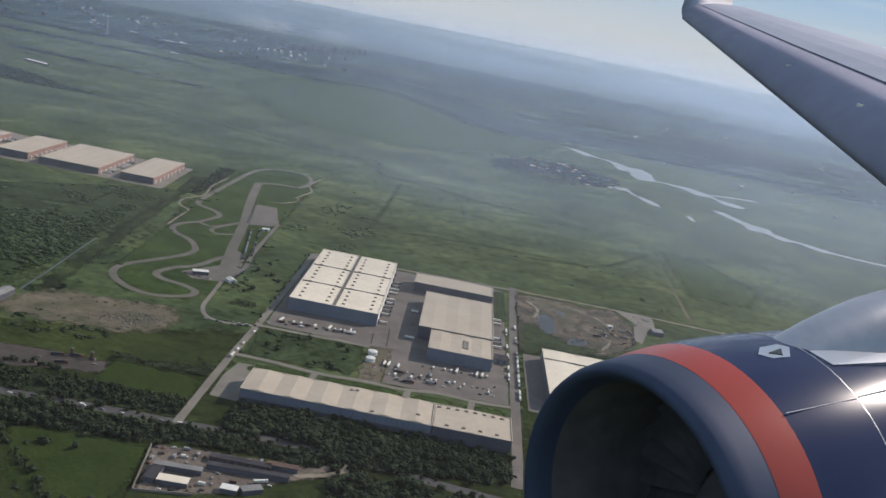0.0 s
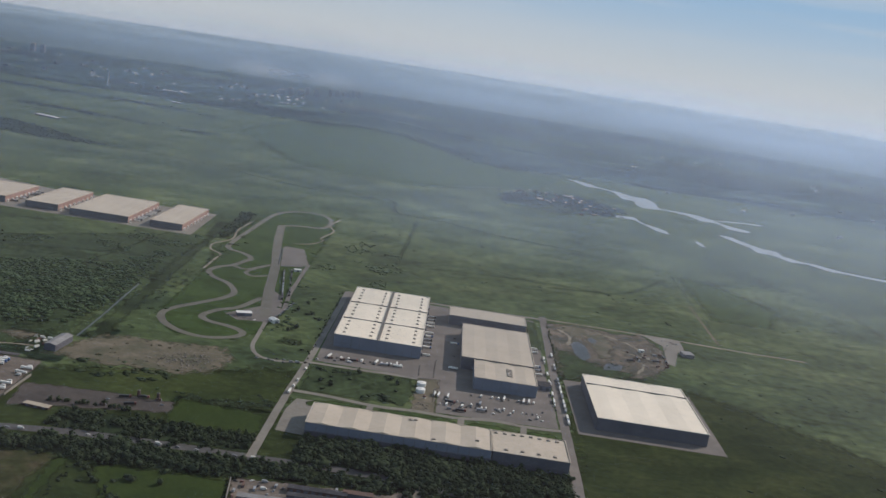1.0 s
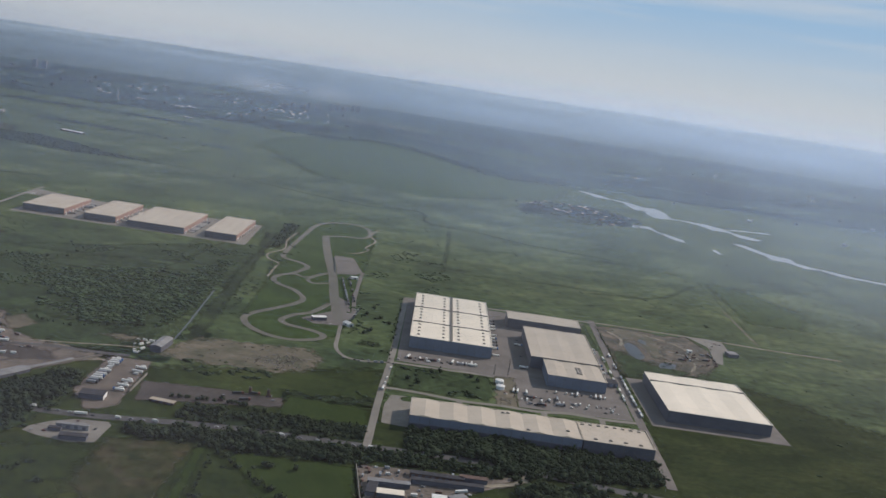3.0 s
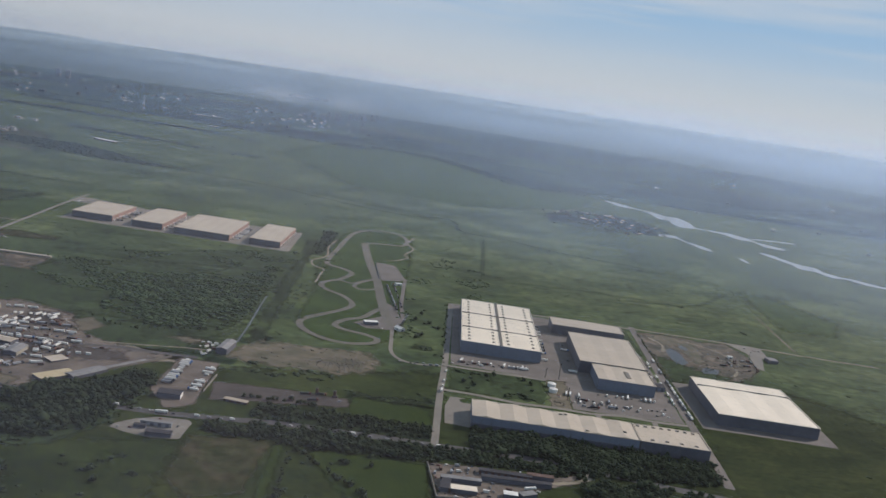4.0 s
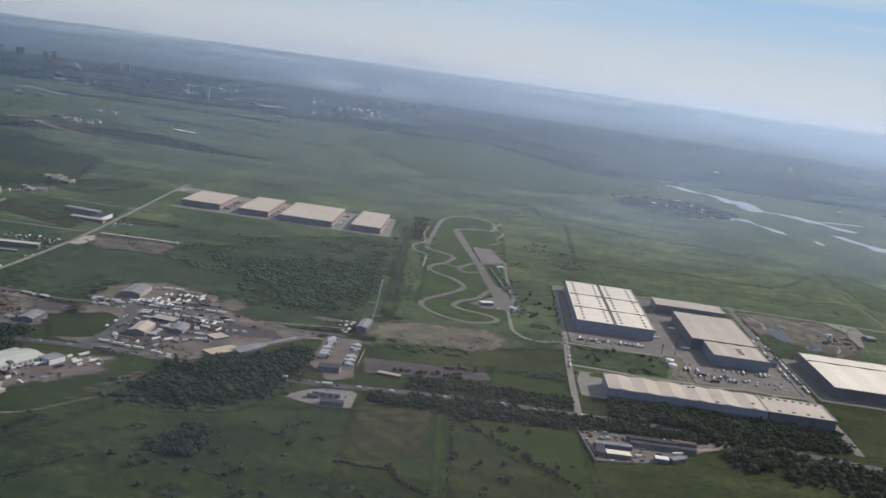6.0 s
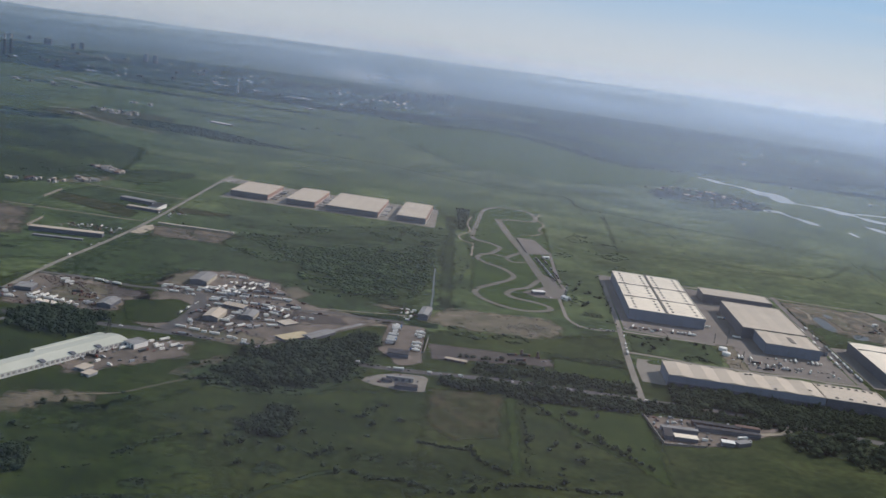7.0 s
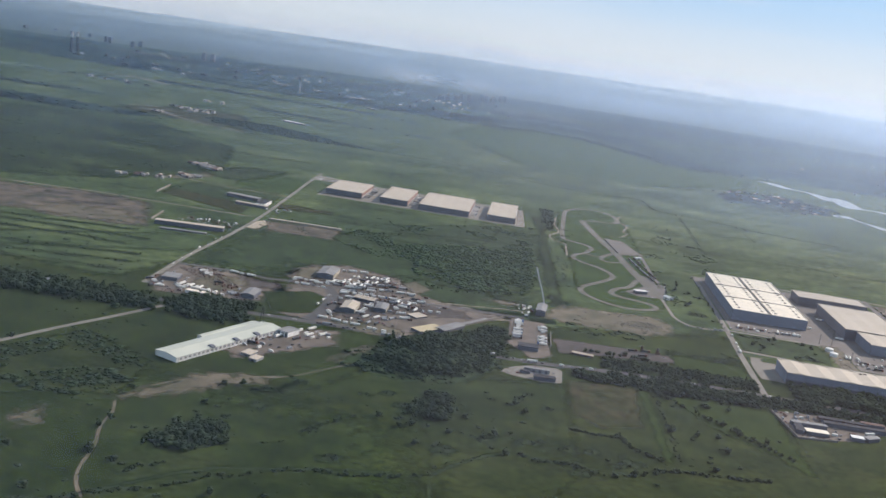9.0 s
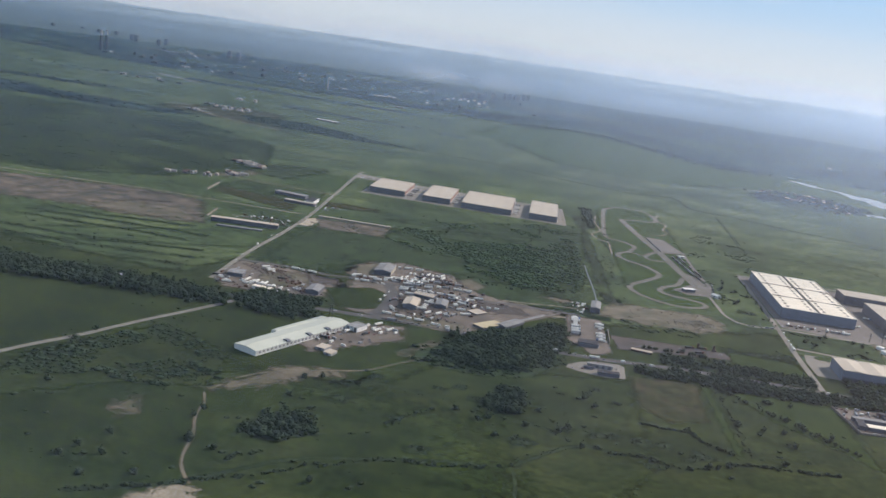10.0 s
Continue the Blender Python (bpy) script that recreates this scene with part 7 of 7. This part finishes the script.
for x, y in ((-1786, 2760), (-1795, 2815), (-970, 2500)):
    big = x < -1500
    t = empty("power_station_chimney" if big else "chimney", pose(x, y, 0), "tall grey chimney with a white top" if big else "slim white chimney over the town", "chimney")
    r, h = (6, 46) if big else (2.2, 26)
    bm = bmesh.new()
    bmesh.ops.create_cone(bm, cap_ends=True, segments=20, radius1=r, radius2=r * 0.7, depth=h, matrix=Matrix.Translation((0, 0, h / 2)))
    part("shaft", bm, BLOCK_G if big else BLOCK_W, t, smooth=False)
    bm = bmesh.new()
    bmesh.ops.create_cone(bm, cap_ends=True, segments=20, radius1=r * 0.72, radius2=r * 0.62, depth=h * 0.35, matrix=Matrix.Translation((0, 0, h * 1.175)))
    part("top", bm, BLOCK_W, t)
for x, y, w, l, turn in ((-752, 1640, 46, 9, -18), (-960, 2662, 26, 9, -12), (-835, 2595, 40, 9, -10), (-800, 2612, 26, 9, -18), (-720, 2281, 24, 7, -14), (-557, 2793, 26, 9, 0), (-1080, 2700, 44, 8, -6)):
    flat_shed("long_store", x, y, w, l, 2.6, turn, PAINT_W, BLOCK_G, "long white-roofed store standing in the fields", "store", 4)
WORKS = "sheds of a far works"
works = [far_block(w, l, h, m, "works_shed", lab, "shed", WORKS) for w, l, h, m, lab in (
    (15, 6, 2.4, BLOCK_W, "pale shed of a far works"), (6, 6, 4.5, BLOCK_W, "square white building of a works"), (16, 6, 2.2, BLOCK_G, "long grey shed of a works"), (10, 5, 2.2, WALL_D, "small dark shed of a works"))]
scatter(works, [(-955, 1478, -30), (-896, 1590, -20), (-962, 1470, -30), (-970, 1612, -20), (-950, 1600, -10), (-925, 1575, 60), (-935, 1610, -20), (-915, 1600, -15), (-905, 1570, -20), (-940, 1580, -20), (-985, 1610, -20),
                (-960, 1585, 70), (-988, 1804, -20), (-950, 1796, -15), (-1230, 1950, -20), (-1290, 1960, -18), (-1340, 1990, -18), (-1250, 1985, -20), (-1190, 1965, -15), (-918, 1622, 10), (-930, 1560, 0)])
FARM = "buildings of a far works settlement"
scatter([far_house(3, 4.5, 2.0, 1.0, ROOF_G, BLOCK_W, "cottage", "pale cottage with a beige roof", "house", FARM), far_house(3, 5.5, 2.2, 1.0, ROOF_S, BLOCK_W, "cottage", "pale cottage with a steel roof", "house", FARM),
         far_house(3.2, 5, 2.0, 1.0, RUST, WALL_D, "cottage", "dark cottage with a rusty roof", "house", FARM)],
        spots_in([(-703, 905), (-712, 974), (-690, 985), (-660, 962), (-648, 899), (-668, 862)], 84, (10, 100)) + spots_in([(-740, 826), (-724, 840), (-683, 856), (-683, 838), (-724, 822)], 14, (10, 100)))
patch("dirt_field", [(-708, 905), (-706, 975), (-660, 962), (-648, 905), (-669, 859), (-730, 824), (-726, 838)], DIRT, 0.05, "trodden bare ground round cottages", "bare earth", 5)
ribbon("road", [(-668, 862), (-620, 855), (-543, 850)], 3.0, SAND, 0.08, "sandy farm track to the cottages", "road", 0.3)
for pts, w in (([(-1371, 2142), (-1296, 2128)], 14), ([(-1337, 2189), (-1260, 2135), (-1188, 2082)], 16), ([(-1414, 1956), (-1355, 1950)], 8), ([(-1036, 1532), (-992, 1560)], 9), ([(-1000, 1500), (-950, 1530)], 7)):
    ribbon("pavement", pts, w, CONCRETE, 0.06, "pale strip of concrete in the far fields", "yard", 0.5, 10)
ribbon("dirt_path", [(-960, 1500), (-878, 1423), (-764, 1374)], 16, DIRT, 0.07, "broad earth track past a far works", "path", 0.6, 8)
patch("dirt_field", [(-1030, 1460), (-1010, 1560), (-900, 1640), (-840, 1620), (-800, 1480), (-700, 1420), (-900, 1420)], BROWN, 0.04, "trodden ground of a far works", "bare earth", 14)
# broad fields and dark ground towards the town
patch("field", [(-480, 1930), (-440, 2230), (-278, 2400), (-160, 2320), (0, 2010), (180, 1905), (120, 1700), (-104, 1490), (-300, 1560)], FIELD, 0.03, "broad pale green hayfield in the distance", "field", 18, 20)
patch("field", [(-2600, 2700), (-1750, 2480), (-1200, 2380), (-600, 2350), (-472, 2330), (-278, 2434), (-146, 2350), (12, 2020), (65, 1960), (225, 2007), (420, 2030), (700, 2010), (1100, 1860), (1600, 1800), (2600, 1900), (3600, 1900), (3200, 2500), (2500, 3300), (1600, 3800), (700, 4100), (-150, 4190), (-900, 4120), (-1700, 3880), (-2600, 3400), (-3300, 2700)], WOODED, 0.025, "wooded ground round the far town, shade in its colour", "field", 30, 30)
# dark woods and pale strips between them
for pts in ([(-1500, 2560), (-1319, 2927), (-1326, 3365), (-1109, 3384), (-938, 3294), (-700, 3300), (-600, 3150), (-560, 2750), (-758, 2611), (-876, 2517), (-964, 2380), (-1090, 2360), (-1295, 2480)],
            [(-440, 2480), (-300, 2900), (60, 2500), (330, 2350), (700, 2250), (600, 2080), (330, 2060), (80, 2040), (-60, 2200), (-180, 2420)],
            [(500, 2150), (900, 2500), (1700, 2700), (1900, 2300), (1300, 2000), (800, 2050)],
            [(-500, 3500), (0, 3450), (500, 3300), (1100, 3300), (1100, 3480), (300, 3650), (-500, 3700)],
            [(-2300, 3000), (-1750, 2620), (-1500, 2700), (-1700, 3000), (-2200, 3250)]):
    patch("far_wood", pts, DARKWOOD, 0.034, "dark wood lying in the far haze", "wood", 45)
for i, (x, y, w, l) in enumerate(((-1400, 3560, 330, 60), (-900, 3450, 260, 40), (-1750, 3300, 300, 50), (300, 2700, 500, 60), (900, 2850, 600, 80), (-300, 3150, 300, 50), (500, 3050, 500, 60), (-1300, 4080, 160, 60), (-1480, 3890, 60, 30))):
    patch("field", [(x - w / 2, y - l / 2), (x + w / 2, y - l / 2 - 20), (x + w / 2, y + l / 2 - 20), (x - w / 2, y + l / 2)], (FIELD, BROWN, DIRT)[i % 3], 0.045, "far pale field between dark woods", "field", 22)

# ---- single trees and bushes in the meadows ----
def tree_thing(name, kind, h, w, material, label, category, trunk=True):
    t = empty(name, pose(0, 0, 0), label, category)
    v, f = kind
    v = v * np.array([w, w, h]) - np.array([0, 0, 0.12 * h])
    me = raw_mesh("crown", v, f)
    me.materials.append(material)
    c = new("crown", me)
    c.parent = t
    if trunk:
        bm = bmesh.new()
        bmesh.ops.create_cone(bm, cap_ends=True, segments=6, radius1=0.05 * h, radius2=0.02 * h, depth=h * 0.6, matrix=Matrix.Translation((0, 0, h * 0.3)))
        part("trunk", bm, BARK, t)
    return t


lone = [tree_thing("tree", crown(14, 1.0, 14), 3.4, 4.2, LONE, "lone round leafy tree in the meadow", "tree"),
        tree_thing("tree", crown(14, 1.2, 14), 4.2, 4.4, LONE, "lone tall leafy tree in the meadow", "tree"),
        tree_thing("bush", crown(9, 0.8, 9), 1.3, 3.0, LONE, "low dark bush in the meadow", "bush"),
        tree_thing("bush", crown(9, 0.7, 9), 1.0, 3.0, LONE, "low pale green bush in the meadow", "bush"),
        tree_thing("bush", crown(8, 0.9, 8), 1.7, 3.0, LONE, "rounded dark bush in the meadow", "bush")]
scatter(lone, [(x, y, a * 4) for x, y, a in spots_in([(-460, 130), (-440, 280), (-370, 330), (-262, 360), (-250, 230), (-330, 120)], 50, (0, 20, 40, 60), 0.42)]
        + [(x, y, a * 4) for x, y, a in spots_in([(-350, 275), (-300, 300), (-270, 300), (-260, 255), (-330, 250)], 14, (0, 20, 40, 60))]
        + [(x, y, a * 4) for x, y, a in spots_in([(-145, 600), (-145, 780), (-114, 780), (-114, 600)], 14, (0, 20, 40))]
        + [(x, y, a * 4) for x, y, a in spots_in([(-232, 260), (-200, 250), (-120, 310), (-112, 390), (-180, 380)], 26, (0, 20, 40))]
        + [(x, y, a * 4) for x, y, a in spots_in([(-560, 200), (-470, 110), (-450, 230), (-530, 380), (-560, 300)], 26, (0, 20, 40))]
        + [(x, y, a * 4) for x, y, a in spots_in([(-100, 530), (-100, 574), (-42, 574), (-42, 530)], 12, (0, 20, 40))])

# ---- rubble and heaps ----
def rubble(poly, spacing, h0, h1, material, label, gaps=0.3):
    plant("rubble_heap", fill(poly, spacing, h0, h1, 2.0, gaps), BUSHES, material, label, "rubble")


rubble([(-202, 540), (-182, 562), (-160, 556), (-172, 528)], 2.0, 0.2, 0.8, CONCRETE, "grey heaps of broken rubble")
rubble([(-246, 530), (-235, 570), (-170, 576), (-160, 540)], 7.0, 0.4, 0.9, DIRT, "low heaps of brown earth", 0.4)
rubble([(72, 645), (72, 764), (128, 768), (168, 730), (158, 646)], 5.0, 0.2, 0.6, TAN, "low heaps of brown earth on the site", 0.55)
rubble([(74, 650), (90, 740), (130, 735), (130, 670)], 6, 0.3, 0.8, LEAF_B, "weeds growing over the site", 0.55)
rubble([(-526, 668), (-524, 704), (-458, 712), (-455, 674)], 5.5, 0.4, 1.0, DIRT, "low heaps of brown earth", 0.45)
rubble([(-532, 430), (-530, 498), (-466, 486), (-458, 440)], 2.6, 0.3, 0.9, GUTTER, "dark heaps of scrap in the scrap yard", 0.5)
rubble([(-530, 432), (-528, 470), (-470, 462), (-466, 440)], 4.5, 0.3, 0.8, WALL_Y, "pale sacks and pallets in the scrap yard", 0.5)
rubble([(-440, 500), (-440, 556), (-380, 560), (-340, 500), (-345, 440), (-390, 430)], 4.2, 0.3, 0.8, RUST, "rusty heaps of scrap in the works yard", 0.5)
rubble([(-436, 505), (-430, 550), (-380, 552), (-340, 505), (-350, 450), (-390, 435)], 6, 0.3, 0.7, WALL_Y, "pale stacks of pallets in the works yard", 0.5)
rubble([(-110, 360), (-112, 396), (-86, 400), (-80, 368)], 2.4, 0.4, 0.9, RUST, "scattered scrap in the yard", 0.5)
rubble([(-532, 430), (-530, 498), (-466, 486), (-458, 440)], 3.2, 0.4, 1.0, RUST, "scattered scrap in the scrap yard", 0.52)
rubble([(-440, 500), (-440, 556), (-380, 560), (-340, 500), (-345, 440), (-390, 430)], 3.6, 0.3, 0.8, GUTTER, "scattered scrap in the works yard", 0.55)

rubble([(-33, 524), (-33, 548), (-22, 548), (-22, 524)], 2.2, 0.3, 0.7, GUTTER, "dark scattered materials in the yard", 0.45)
for x, y, h in ((-24, 586, 13), (-22.5, 541, 9), (-34, 585, 8)):
    t = empty("lattice_mast", pose(x, y, 0), "slim dark lattice mast beside the tanks", "mast")
    for sx, sy in ((-1, -1), (1, -1), (0, 1)):
        part("pole", boxm(sx * 0.35 - 0.07, sx * 0.35 + 0.07, sy * 0.35 - 0.07, sy * 0.35 + 0.07, 0, h), PAINT_K, t)
    for k in range(5):
        part("brace", boxm(-0.45, 0.45, -0.45, 0.45, (k + 1) * h / 5.5, (k + 1) * h / 5.5 + 0.12), PAINT_K, t)
# ---- a bank of pale smoke over the far town ----
def smoke_mat():
    m = bpy.data.materials.new("pale_smoke")
    m.use_nodes = True
    n, l = m.node_tree.nodes, m.node_tree.links
    n.remove(n["Principled BSDF"])
    tex = n.new("ShaderNodeTexCoord")
    mp = n.new("ShaderNodeMapping")
    mp.inputs["Location"].default_value, mp.inputs["Scale"].default_value = (-1, -1, -1), (2, 2, 2)
    l.new(tex.outputs["Generated"], mp.inputs["Vector"])
    ball = n.new("ShaderNodeTexGradient")
    ball.gradient_type = "QUADRATIC_SPHERE"
    flat = n.new("ShaderNodeVectorMath")
    flat.operation, flat.inputs[1].default_value = "MULTIPLY", (1, 0, 1)
    l.new(mp.outputs["Vector"], flat.inputs[0]), l.new(flat.outputs["Vector"], ball.inputs["Vector"])
    geo = n.new("ShaderNodeNewGeometry")
    puff = n.new("ShaderNodeTexNoise")
    puff.inputs["Scale"].default_value, puff.inputs["Detail"].default_value = 0.009, 5
    l.new(geo.outputs["Position"], puff.inputs["Vector"])
    mul = n.new("ShaderNodeMath")
    mul.operation = "MULTIPLY"
    l.new(ball.outputs["Fac"], mul.inputs[0]), l.new(puff.outputs["Fac"], mul.inputs[1])
    clear, lit, soft = n.new("ShaderNodeBsdfTransparent"), n.new("ShaderNodeBsdfTranslucent"), n.new("ShaderNodeMixShader")
    lit.inputs["Color"].default_value = (0.62, 0.67, 0.74, 1)
    l.new(mul.outputs["Value"], soft.inputs["Fac"]), l.new(clear.outputs["BSDF"], soft.inputs[1]), l.new(lit.outputs["BSDF"], soft.inputs[2])
    l.new(soft.outputs["Shader"], n["Material Output"].inputs["Surface"])
    return m


bm = bmesh.new()
prev = None
for i in range(25):
    x = -1080 + 760 * i / 24
    cur = [bm.verts.new((x, 3640 + 40 * math.sin(i * 0.5), z)) for z in (2, 36, 70, 104)]
    if prev:
        for j in range(3):
            bm.faces.new((prev[j], cur[j], cur[j + 1], prev[j + 1]))
    prev = cur
tagged(mesh_ob("smoke", bm, smoke_mat(), True), "pale bank of smoke drifting over the town", "smoke", "", "stuff")
